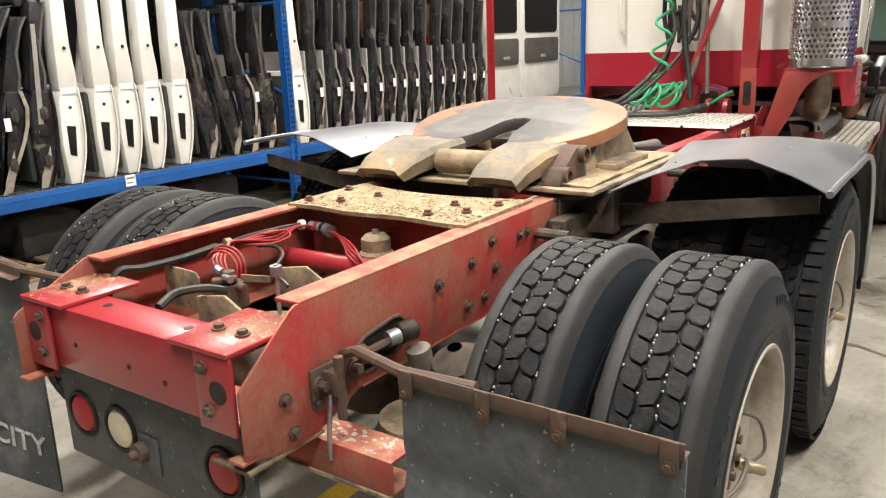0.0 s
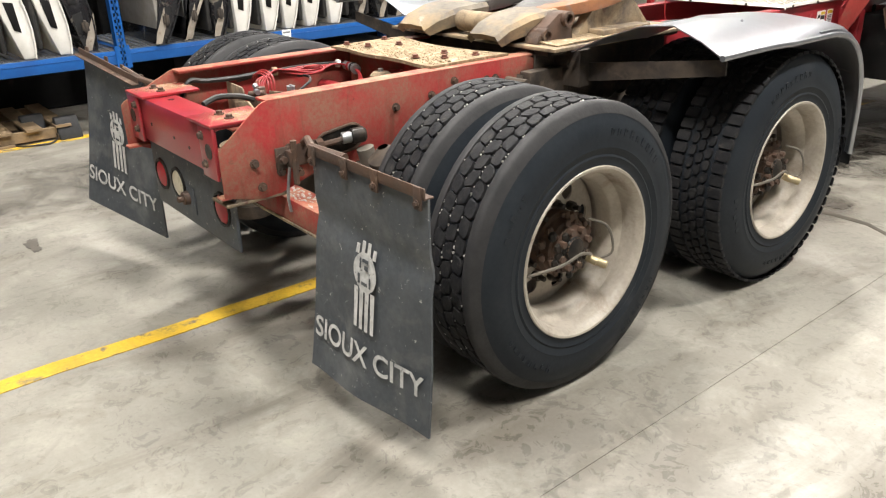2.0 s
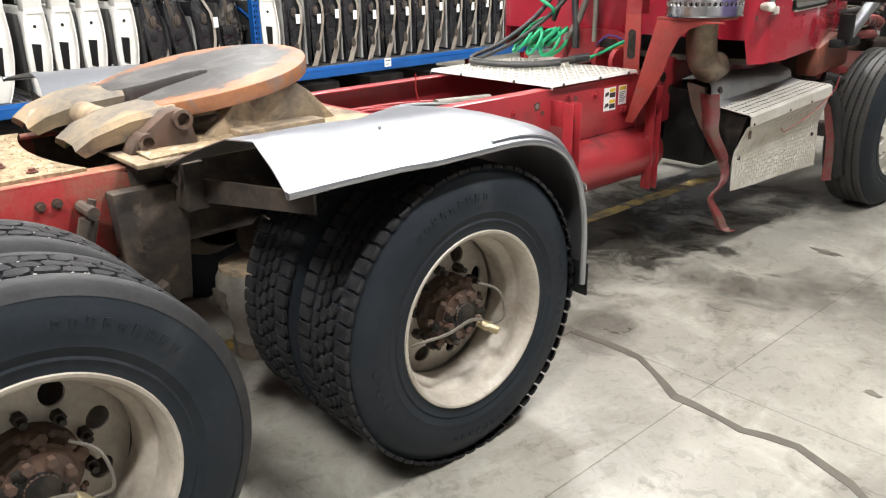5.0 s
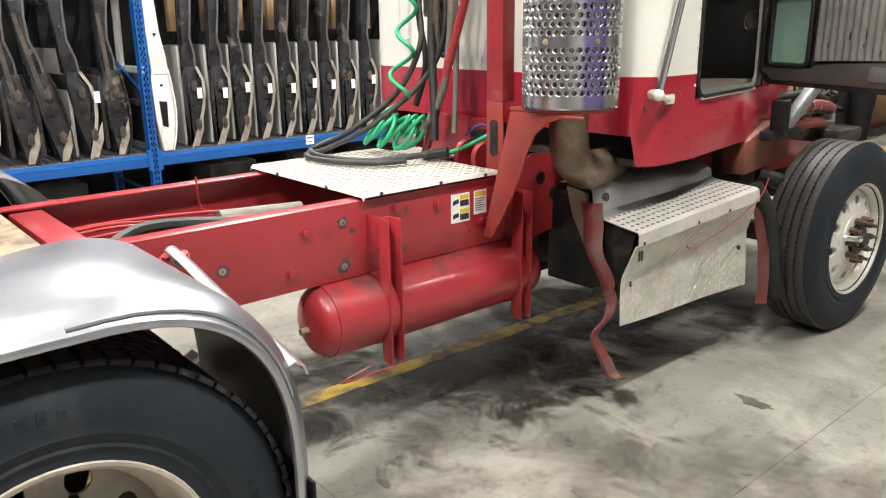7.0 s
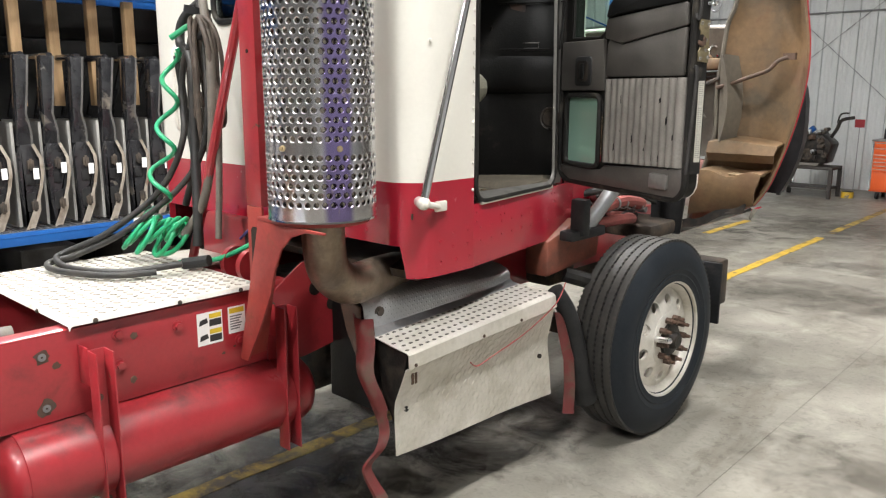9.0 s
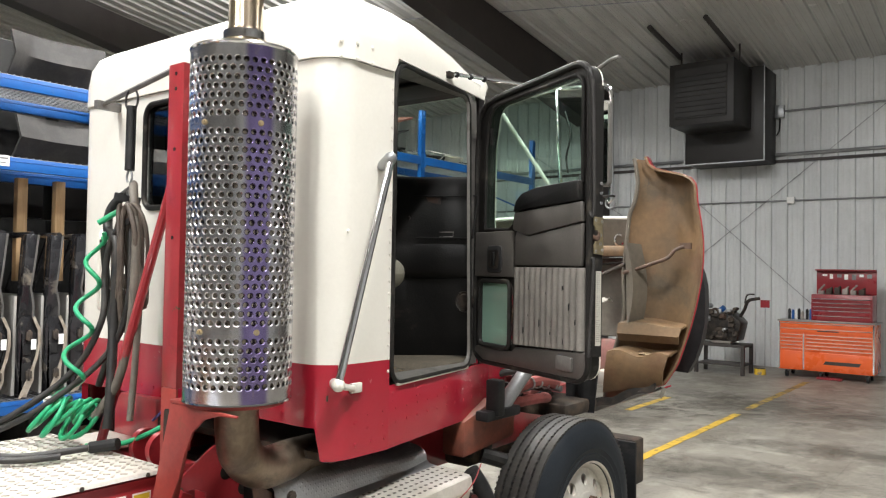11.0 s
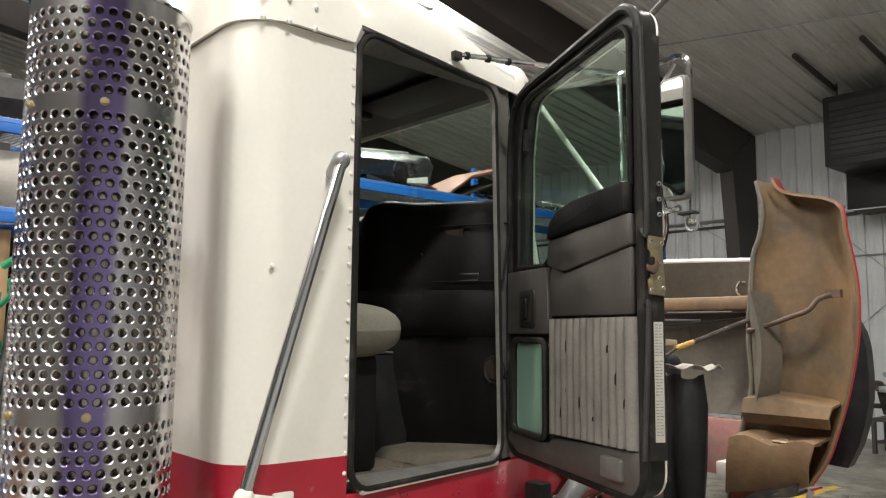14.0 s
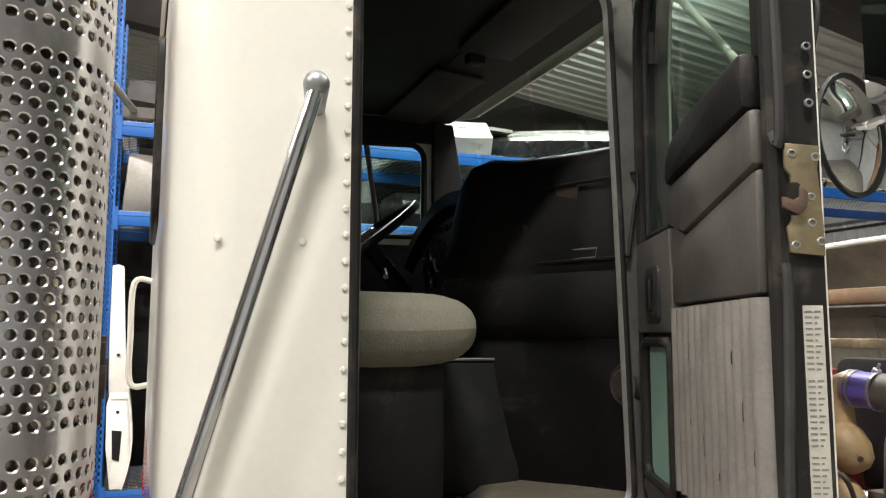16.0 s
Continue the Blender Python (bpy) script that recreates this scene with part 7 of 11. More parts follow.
# ---- aluminium fenders ----
STRAP_ALU = mat("bright_strap_metal", (0.5, 0.49, 0.5), 0.36, 0.8, second=(0.42, 0.41, 0.41), scale=8)
def fender(s):
    cy, r = AX_B - 0.005, 0.6
    prof = [(0.64, 1.2), (0.8, 1.203), (1.0, 1.203), (1.15, 1.196)]
    prof += [(cy + r * math.copysign(abs(math.sin(a)) ** 0.72, math.sin(a)), WZ + 0.06 + r * math.copysign(abs(math.cos(a)) ** 0.72, math.cos(a))) for a in np.linspace(radians(3), radians(94), 18)]
    xs = [0.6, 0.66, 0.75, 0.9, 1.05, 1.2, 1.26, 1.295, 1.312]
    rows = []
    for x in xs:
        row = []
        for k, (y, z) in enumerate(prof):
            edge = max(0.0, (x - 1.24) / 0.072)
            # rolled edge drops a little; the rear half is kinked down to both sides
            flat = max(0.0, min(1.0, (1.75 - y) / 0.6))
            dz = -0.062 * edge ** 1.6 * (1 - flat)
            nrm = Vector((y - cy, z - WZ - 0.06)).normalized() if k > 3 else Vector((0, 1))
            crown = -(0.088 if s > 0 else 0.045) * (abs(x - 1.0) / 0.312) ** 1.5 * flat
            ragged = 0.008 * math.sin(6 * x + 1.5) if k == 0 else 0.0
            row.append((s * x, y + nrm.x * dz + (0.07 * (1 - abs(x - 1.0) / 0.312) if k == 0 else 0.0) * flat, z + nrm.y * dz + crown + ragged))
        rows.append(row)
    f = part("fender", G().sheet(rows[::s], 0.004), ALU, T, "bent polished aluminium fender over the tyre", smooth=50)
    ed = []
    for k, (y, z) in enumerate(prof):
        p = Vector(rows[-1][k])
        ed.append(p)
    part("rolled_edge", G().tube(ed, 0.012, 8), ALU, f)
    bead = [Vector(rows[7][k]) + Vector((0, 0, 0.002)) for k in range(4, len(prof) - 4)]
    part("bead", G().tube(bead, 0.006, 6), ALU, f)
    part("end_flap", G().box(min(s * 0.9, s * 1.3), max(s * 0.9, s * 1.3), cy + r - 0.02, cy + r - 0.01, 0.44, 0.57), RUBBER, f, "black rubber end strip", bevel=0.003)
    br = G().prism([(0.66, 1.0), (0.69, 0.96), (0.75, 1.07), (0.72, 1.08)], "x", min(s * 0.5, s * 0.54), max(s * 0.5, s * 0.54))
    y0 = 0.74
    br.put([(s * 0.48, y0, 0.9), (s * 1.27, y0, 1.03), (s * 1.27, y0, 1.09), (s * 0.48, y0, 0.985), (s * 0.48, y0 + 0.01, 0.9), (s * 1.27, y0 + 0.01, 1.03), (s * 1.27, y0 + 0.01, 1.09), (s * 0.48, y0 + 0.01, 0.985)], [(0, 1, 2, 3), (7, 6, 5, 4), (0, 4, 5, 1), (1, 5, 6, 2), (2, 6, 7, 3), (3, 7, 4, 0)])
    br.box(min(s * 0.44, s * 0.6), max(s * 0.44, s * 0.6), 0.68, 0.75, 0.9, 1.06)
    part("fender_bracket", br, DARK_STEEL, f, "dark rusty fender bracket")
    # bright half-round strap over the front of the fender, bolted to the rail
    sp = smooth_path([(s * 0.5, 1.915, 1.0), (s * 0.6, 1.915, 0.985), (s * 0.8, 1.912, 0.945), (s * 1.0, 1.91, 0.912), (s * 1.15, 1.91, 0.885), (s * 1.26, 1.908, 0.866)], 4)
    part("fender_strap", G().sheet([[p + Vector((0, -0.032, 0.018)), p + Vector((0, -0.012, 0.026)), p + Vector((0, 0.016, 0.008)), p + Vector((0, 0.024, -0.018))] for p in sp][::s], 0.005), STRAP_ALU, f, "bright bent fender strap", smooth=60)
    part("strap_end", G().cyl((s * 0.47, 1.91, 1.0), (s * 0.54, 1.915, 0.985), 0.024, n=14), GREY_HOSE, f)
    for y in (1.88, 1.94):
        part("strap_bolt", G().bolt((s * 0.5, y, 0.985), (s * 0.5, 0, 1), 0.013, 0.02), CLEAN_RED, f)
    b = G()
    for x, y in ((0.75, 0.9), (0.75, 1.3), (1.1, 1.1)):
        b.ball((s * x, y, 1.203 - (0.088 if s > 0 else 0.045) * (abs(x - 1.0) / 0.312) ** 1.5), 0.006, 8)
    part("rivet", b, ALU, f)["kind"] = "stuff"


fender(1)
fender(-1)


# ---- deck plate, tank, steps ----
DECK_WHITE = mat("worn_white_deck_paint", (0.66, 0.64, 0.59), 0.45, second=(0.55, 0.52, 0.46), scale=6, dirt=(0.36, 0.31, 0.24), dirt_scale=7, dirt_lo=0.58, dirt_hi=0.76)
DECK_BAR = mat("dirt_worn_tread_bar", (0.42, 0.39, 0.33), 0.5, 0.2, second=(0.55, 0.52, 0.46), scale=12)
def deck_plate():
    rows = []
    for i, x in enumerate((-0.47, -0.46, 0.0, 0.448, 0.456)):
        z = 1.058 if i in (0, 4) else 1.072
        rows.append([(x, y, z - (0.014 if y in (2.665, 3.395) else 0)) for y in (2.665, 2.675, 3.0, 3.02, 3.385, 3.395)])
    d = part("deck_plate", G().sheet(rows, 0.005), DECK_WHITE, T, "aluminium tread plate deck behind the cab")
    g = G()
    for i in range(22):
        for j in range(16):
            x, y = -0.435 + i * 0.0405, 2.705 + j * 0.0437
            a = radians(45 if (i + j) % 2 else -45)
            g.box(-0.013, 0.013, -0.005, 0.005, 0.0, 0.004, Matrix.Translation((x, y, 1.0722)) @ Matrix.Rotation(a, 4, "Z"))
    part("tread_bar", g, DECK_BAR, d)["kind"] = "stuff"
    b = G()
    for x, y in ((0.457, 2.75), (0.457, 3.05), (0.457, 3.3), (0.2, 2.664), (-0.2, 2.664)):
        b.bolt((x, y, 1.063), (1, 0, 0) if x > 0.4 else (0, -1, 0), 0.006, 0.006)
    part("screw", b, DARK_STEEL, d)["kind"] = "stuff"
    # the second, worn plate further in
    part("cable_tray", G().box(-0.4, -0.05, 3.4, 3.62, 1.05, 1.06), PLATE_ALU, T, bevel=0.003)


deck_plate()


def warning_labels():
    for y, h, cols in ((3.125, 0.125, 2), (3.255, 0.105, 1)):
        w = 0.105 if cols == 2 else 0.075
        z = 0.997
        lab = part("warning_label", G().box(0.4306, 0.4318, y, y + w, z - h, z), PAPER, T, "white warning label with yellow and black blocks")
        if cols == 2:
            for k in range(2):
                z1 = z - 0.008 - k * 0.06
                part("print", G().box(0.4318, 0.4326, y + 0.05, y + 0.1, z1 - 0.018, z1), PRINT_YELLOW, lab)
                part("print", G().box(0.4318, 0.4326, y + 0.05, y + 0.1, z1 - 0.048, z1 - 0.022), PRINT_BLACK, lab)
                part("print", G().prism([(y + 0.008, z1 - 0.04), (y + 0.045, z1 - 0.032), (y + 0.04, z1 - 0.014), (y + 0.012, z1 - 0.02)], "x", 0.4318, 0.4326), PRINT_BLACK, lab)
        else:
            part("print", G().box(0.4318, 0.4326, y + 0.006, y + 0.069, z - 0.026, z - 0.006), PRINT_YELLOW, lab)
            for k in range(6):
                part("print", G().box(0.4318, 0.4326, y + 0.008, y + 0.06 - 0.006 * (k % 3), z - 0.04 - k * 0.01, z - 0.035 - k * 0.01), PRINT, lab)


warning_labels()


TANK_RED = mat("grimy_topped_red_tank_paint", (0.34, 0.027, 0.034), 0.3, second=(0.27, 0.02, 0.026), scale=3, fine=70, fine_amount=0.15, dirt=(0.05, 0.022, 0.02), dirt_scale=5, dirt_lo=0.46, dirt_hi=0.7, dirt_up=True, dirt_rough=0.6, spots=(0.12, 0.08, 0.045), spot_scale=7, spot_lo=0.7, spot_hi=0.72, coat=0.3, bump=0.05, rough_var=0.08)


def air_tank():
    t = part("air_tank", G().lathe([(0, 0.052), (0.06, 0.056), (0.1, 0.066), (0.122, 0.08), (0.134, 0.098), (0.138, 0.112), (0.144, 0.114), (0.145, 0.13), (0.145, 1.14), (0.143, 1.17), (0.132, 1.2), (0.105, 1.225), (0.06, 1.24), (0, 1.246)], (0.42, 2.36, 0.6), (0, 1, 0), 36), TANK_RED, T, "red painted cylindrical air tank under the rail")
    for y in (2.72, 3.44):
        part("tank_strap", G().lathe([(0.146, -0.02), (0.15, -0.02), (0.15, 0.02), (0.146, 0.02)], (0.42, y, 0.6), (0, 1, 0), 36, closed=True), CLEAN_RED, t)
        g = G().prism([(0.57, y - 0.026), (0.57, y - 0.021), (0.512, y - 0.021), (0.512, y + 0.025), (0.578, y + 0.025), (0.578, y + 0.031), (0.506, y + 0.031), (0.506, y - 0.026)], "z", 0.4, 0.985)
        g.box(0.432, 0.506, y - 0.026, y - 0.02, 0.86, 0.99)
        b = part("tank_bracket", g, CLEAN_RED, T, "red angle bracket holding the air tank", bevel=0.002)
        for z in (0.46, 0.66, 0.82):
            part("bolt", G().bolt((0.512, y - 0.002, z), (1, 0, 0), 0.009, 0.01), RUST, b)
    part("drain_plug", G().cyl((0.42, 2.42, 0.58), (0.42, 2.38, 0.58), 0.015, n=8), BRASS, t)
    part("wire", G().tube(smooth_path([(0.55, 2.6, 0.42), (0.5, 2.5, 0.36), (0.52, 2.72, 0.37), (0.56, 2.74, 0.4)], 6), 0.004, 5), RED_CABLE, t)
    part("brake_hose", G().tube(smooth_path([(0.6, 1.95, 0.79), (0.6, 2.025, 0.774), (0.6, 2.077, 0.741), (0.6, 2.117, 0.684), (0.6, 2.139, 0.62), (0.6, 2.14, 0.55), (0.58, 2.1, 0.48)], 5), 0.017, 10), RED_CABLE, T, "looped red brake hose")


air_tank()


GRIP_DARK = mat("dark_punched_hole", (0.1, 0.09, 0.075), 0.7, second=(0.16, 0.14, 0.11), scale=9)


def steps():
    left = [(0.58, 1.0), (0.68, 1.012), (0.735, 1.004), (0.762, 0.98), (0.768, 0.935), (0.785, 0.895), (0.83, 0.876), (0.92, 0.862), (1.003, 0.852), (1.014, 0.843), (1.016, 0.79), (1.0, 0.784), (0.97, 0.71), (0.94, 0.64), (0.935, 0.6), (0.937, 0.52), (0.942, 0.42)]
    right = [(0.66, 1.02), (0.745, 1.01), (0.785, 0.995), (0.802, 0.975), (0.806, 0.95), (0.815, 0.935), (0.85, 0.93), (0.95, 0.926), (1.04, 0.921), (1.053, 0.912), (1.055, 0.855), (1.04, 0.85), (1.01, 0.77), (0.98, 0.69), (0.975, 0.65), (0.972, 0.54), (0.968, 0.39)]
    rows = []
    for k, (p, q) in enumerate(zip(left, right)):
        row = []
        for j in range(13):
            u = j / 12
            x, z = p[0] + (q[0] - p[0]) * u, p[1] + (q[1] - p[1]) * u
            yb = 4.53 + 0.11 * min(1, max(0, (0.92 - z) / 0.5))
            dent = 0.014 * math.sin(5.5 * u + 0.4) + 0.006 * math.sin(13 * u) if k < 5 else 0.0
            row.append((x + 0.006 * math.sin(7 * u) * (k > 11) + (0.01 * math.sin(4 * u) if k < 5 else 0), 3.645 + (yb - 3.645) * u, z + dent))
        rows.append(row)
    st = part("step_box", G().sheet(rows[6:], 0.004), PLATE_ALU, T, "crumpled aluminium tread plate cab step", smooth=35)
    part("riser", G().sheet(rows[:7], 0.003), RISER_METAL, st, "bent shiny riser sheet", smooth=50)
    P = lambda k, j: Vector(rows[k][j])
    g = G()
    for k0, k1 in ((11, 13), (13, 16)):
        for j in range(12):
            a, b2, c = P(k0, j), P(k0, j + 1), P(k1, j)
            nrm = (b2 - a).cross(c - a).normalized()
            nrm = nrm if nrm.x + nrm.z > 0 else -nrm
            n_u, n_v = 3, max(2, int((c - a).length / 0.024))
            m3 = Matrix(((b2 - a).normalized(), nrm.cross((b2 - a).normalized()), nrm)).transposed().to_4x4()
            for iu in range(n_u):
                for iv in range(n_v):
                    p = a.lerp(b2, (iu + 0.5) / n_u) + (c - a) * ((iv + 0.5) / n_v)
                    g.box(-0.011, 0.011, -0.0036, 0.0036, 0.0002, 0.0026, Matrix.Translation(p) @ m3 @ Matrix.Rotation(radians(45 if (iu + iv) % 2 else -45), 4, "Z"))
    part("tread_bar", g, PLATE_ALU, st)["kind"] = "stuff"
    hp = G()
    for i in range(25):
        for iv in range(5):
            u = (i + 0.5 + 0.5 * (iv % 2)) / 25.5
            j = min(11, int(u * 12))
            f = u * 12 - j
            a, b2 = P(6, j).lerp(P(6, j + 1), f), P(8, j).lerp(P(8, j + 1), f)
            p = a.lerp(b2, 0.06 + 0.84 * iv / 4)
            hp.lathe([(0.0, 0.0006), (0.0085, 0.0006), (0.0085, -0.001)], p + Vector((0, 0, 0.0006)), (-0.08, -0.06, 1), 10)
    part("grip_hole", hp, GRIP_DARK, st, "rows of punched grip holes")["kind"] = "stuff"
    for y, x, z in ((3.70, 0.943, 0.6), (4.53, 0.978, 0.61)):
        part("bolt_hole", G().cyl((x - 0.03, y, z), (x + 0.004, y, z - 0.002), 0.011, n=12), GREASE, st)
    part("riser_bolt", G().bolt((0.772, 3.72, 0.95), (1, -0.1, 0), 0.016, 0.012), DARK_STEEL, st)
    for u in (0.02, 0.45, 0.72):
        part("lip_screw", G().bolt((1.017 + 0.038 * u, 3.66 + 0.88 * u, 0.8 + 0.065 * u), (1, 0, 0), 0.005, 0.005), RUST, st)
    for u in (0.04, 0.06):
        part("rust_run", G().box(0.99, 0.9925, 3.645 + 0.88 * u, 3.657 + 0.88 * u, 0.715, 0.78), RUST, st)
    # near-black colour paints the deep shade behind the step
    part("inner_box", G().box(0.42, 0.7, 3.75, 4.6, 0.5, 0.93), DASH, st, bevel=0.01)
    # torn red bracket at the rear end, hanging to a bent foot
    spine = smooth_path([(0.75, 3.635, 0.94), (0.775, 3.625, 0.84), (0.8, 3.6, 0.74), (0.86, 3.605, 0.64), (0.905, 3.61, 0.54), (0.915, 3.58, 0.47), (0.88, 3.545, 0.4), (0.885, 3.54, 0.36), (0.925, 3.555, 0.28), (0.95, 3.565, 0.22), (0.985, 3.575, 0.212)], 4)
    rb = []
    for k, p in enumerate(spine):
        u = k / (len(spine) - 1)
        w = float(np.interp(p.z, (0.2, 0.28, 0.38, 0.46, 0.58, 0.66, 0.95), (0.034, 0.03, 0.014, 0.02, 0.046, 0.056, 0.062)))
        tw = 0.5 * math.sin(5.2 * u) * (0.3 if p.z > 0.6 else 1.0)
        rb.append([p + Vector((-w * math.cos(tw), w * math.sin(tw) + 0.02, 0)), p + Vector((-0.3 * w, -0.012, 0)), p + Vector((0.4 * w, -0.01, 0)), p + Vector((w * math.cos(tw), 0.018 - w * math.sin(tw), 0.004))])
    part("torn_bracket", G().sheet(rb, 0.006), TORN_RED, st, "torn red step bracket hanging to a bent foot", smooth=60)
    part("step_bracket", G().prism([(0.6, 0.99), (0.73, 0.97), (0.735, 0.86), (0.77, 0.74), (0.82, 0.66), (0.79, 0.65), (0.71, 0.74), (0.64, 0.86)], "y", 3.66, 3.668), RUST, st, "brown rusty step side bracket", bevel=0.003)
    part("dark_web", G().prism([(0.78, 0.86), (0.97, 0.83), (0.925, 0.66), (0.9, 0.52), (0.84, 0.62)], "y", 3.68, 3.69), GREASE, st)
    # red strap and black rubber at the front end
    fb = []
    for x, y, z, w in ((0.985, 4.66, 0.76, 0.014), (1.0, 4.68, 0.66, 0.024), (1.02, 4.71, 0.52, 0.028), (1.03, 4.71, 0.4, 0.03), (1.035, 4.7, 0.29, 0.032), (1.04, 4.69, 0.26, 0.034)):
        fb.append([(x - 0.7 * w, y - 0.014, z + 0.03), (x + 0.1 * w, y + 0.008, z + 0.03), (x + 0.7 * w, y + 0.014, z + 0.034)])
    part("front_bracket", G().sheet(fb, 0.005), TORN_RED, st, "bent red bracket end", smooth=60)
    part("splash_hose", G().tube(smooth_path([(0.96, 4.66, 0.9), (0.995, 4.72, 0.78), (1.0, 4.79, 0.6), (1.0, 4.83, 0.45), (1.0, 4.9, 0.3)], 6), [0.038 + 0.0012 * i for i in range(25)], 12), BLACK_PLASTIC, st, "black rubber splash guard roll", smooth=60)
    part("wire", G().tube(smooth_path([(1.06, 4.6, 0.96), (1.075, 4.5, 0.88), (1.06, 4.3, 0.79), (1.05, 4.1, 0.74), (1.03, 4.02, 0.71), (1.035, 3.97, 0.74)], 6), 0.0026, 5), RED_CABLE, st)


steps()


# ---- exhaust stack ----
DRUM = mat("dull_aluminised_drum", (0.5, 0.45, 0.38), 0.22, 1.0, second=(0.3, 0.25, 0.2), scale=6)


def stack():
    z0, z1, r = 1.372, 2.602, 0.189
    cols, rows_n = 40, 37
    ch = (z1 - z0 - 0.085) / rows_n
    g = G()
    z = z0 + 0.045

    def at(a, zz, rr):
        return (SX + rr * math.cos(a), SY + rr * math.sin(a), zz)

    def band(za, zb):
        k = cols * 4
        vs = [at(2 * math.pi * i / k, q, r) for q in (za, zb) for i in range(k)]
        g.put(vs, [(i, (i + 1) % k, k + (i + 1) % k, k + i) for i in range(k)])
    square = [(-1 + 0.5 * i, -1) for i in range(4)] + [(1, -1 + 0.5 * i) for i in range(4)] + [(1 - 0.5 * i, 1) for i in range(4)] + [(-1, 1 - 0.5 * i) for i in range(4)]
    n = 16
    band(z0, z)
    for j in range(rows_n):
        if j in (6, 29):
            band(z, z + ch)
            z += ch
            continue
        for i in range(cols):
            a_mid = 2 * math.pi * (i + 0.5 * (j % 2)) / cols
            da = math.pi / cols
            hr = 0.0092
            ring = [(a_mid + hr * u / math.hypot(u, v) / r, z + ch / 2 + hr * v / math.hypot(u, v)) for u, v in square]
            outer = [(a_mid + da * u, z + ch / 2 + ch / 2 * v) for u, v in square]
            lip = [(a_mid + 1.28 * (a - a_mid), z + ch / 2 + 1.28 * (zz - z - ch / 2)) for a, zz in ring]
            vs = [at(a, zz, r - 0.0026) for a, zz in ring] + [at(a, zz, r) for a, zz in lip] + [at(a, zz, r) for a, zz in outer] + [at(a, zz, r - 0.005) for a, zz in ring]
            g.put(vs, [(q * n + k, q * n + (k + 1) % n, (q + 1) * n + (k + 1) % n, (q + 1) * n + k) for q in (0, 1) for k in range(n)] + [(k, 3 * n + k, 3 * n + (k + 1) % n, (k + 1) % n) for k in range(n)])
        z += ch
    band(z, z1)
    st = part("exhaust_guard", g, GUARD, T, "perforated stainless exhaust guard with purple heat bloom", smooth=40)
    weld = bmesh.new()
    weld.from_mesh(st.data)
    bmesh.ops.remove_doubles(weld, verts=weld.verts, dist=0.0004)
    for f in weld.faces:
        f.smooth = True
    weld.to_mesh(st.data)
    weld.free()
    part("guard_rim", G().lathe([(r + 0.001, 0), (r + 0.004, 0.006), (r + 0.001, 0.014), (r - 0.02, 0.01), (r - 0.06, 0.012)], (SX, SY, z1 - 0.004), (0, 0, 1), 48), CHROME, st)
    part("guard_rim", G().lathe([(r + 0.001, 0), (r + 0.003, -0.006), (r - 0.03, -0.008)], (SX, SY, z0 + 0.004), (0, 0, 1), 48), CHROME, st)
    part("silencer", G().cyl((SX, SY, z0 + 0.01), (SX, SY, z1 - 0.02), 0.165, n=32), DRUM, st, "dull silencer drum inside the guard")
    for a in (-80, -20):
        for zz in (z0 + 0.045 + ch * 6.5, z0 + 0.045 + ch * 29.5):
            d = Vector((math.cos(radians(a)), math.sin(radians(a)), 0))
            part("screw", G().bolt(at(radians(a), zz, r), d, 0.007, 0.01), BRASS, st)
    pz = part("exhaust_pipe", G().lathe([(0.068, 2.58), (0.075, 2.6), (0.077, 2.66), (0.07, 2.68), (0.062, 2.7), (0.062, 3.9), (0.055, 3.9), (0.055, 2.7)], (SX, SY, 0), (0, 0, 1), 32), PIPE_BRIGHT, T, "golden heat-tinted exhaust pipe")
    part("clamp", G().lathe([(0.07, 2.655), (0.078, 2.655), (0.078, 2.685), (0.07, 2.685)], (SX, SY, 0), (0, 0, 1), 32, closed=True), CHROME, pz)
    el = smooth_path([(SX, SY, 1.4), (SX, SY, 1.27), (SX - 0.005, SY + 0.03, 1.16), (SX - 0.03, SY + 0.14, 1.09), (SX - 0.08, SY + 0.3, 1.08), (SX - 0.2, SY + 0.55, 1.05)], 6)
    part("exhaust_elbow", G().tube(el, 0.078, 20), PIPE, T, "brown heat-stained exhaust elbow", smooth=50)
    # bracket arm with curved gusset and tall post
    arm_poly = [(0.47, 0.8), (0.545, 1.06), (0.628, 1.352), (1.0, 1.352), (1.0, 1.344), (0.9, 1.34), (0.82, 1.315), (0.76, 1.265), (0.72, 1.19), (0.685, 1.09), (0.6, 0.93), (0.52, 0.8)]
    am = part("stack_bracket", G().prism(arm_poly, "y", 3.275, 3.285), ARM_RED, T, "faded red stack bracket with curved gusset", bevel=0.002)
    part("bracket_flange", G().sheet([[(0.47, 3.285, 0.8), (0.455, 3.4, 0.8)], [(0.545, 3.285, 1.06), (0.52, 3.4, 1.06)], [(0.628, 3.285, 1.352), (0.6, 3.4, 1.352)]], 0.008), ARM_RED, am)
    part("bracket_top", G().prism([(0.626, 3.273)] + arc((SX, SY), 0.165, -75, 90, 12) + [(0.66, 3.6), (0.62, 3.45)], "z", 1.353, 1.366), ARM_RED, am, bevel=0.002)
    part("bracket_base", G().prism([(0.325, 1.03), (0.43, 1.03), (0.43, 1.2), (0.425, 1.36), (0.325, 1.36)], "y", 3.43, 3.44), ARM_RED, am, bevel=0.002)
    part("slot_hole", G().prism(rounded(0.35, 0.4, 1.12, 1.28, 0.02), "y", 3.428, 3.4295), GREASE, am)
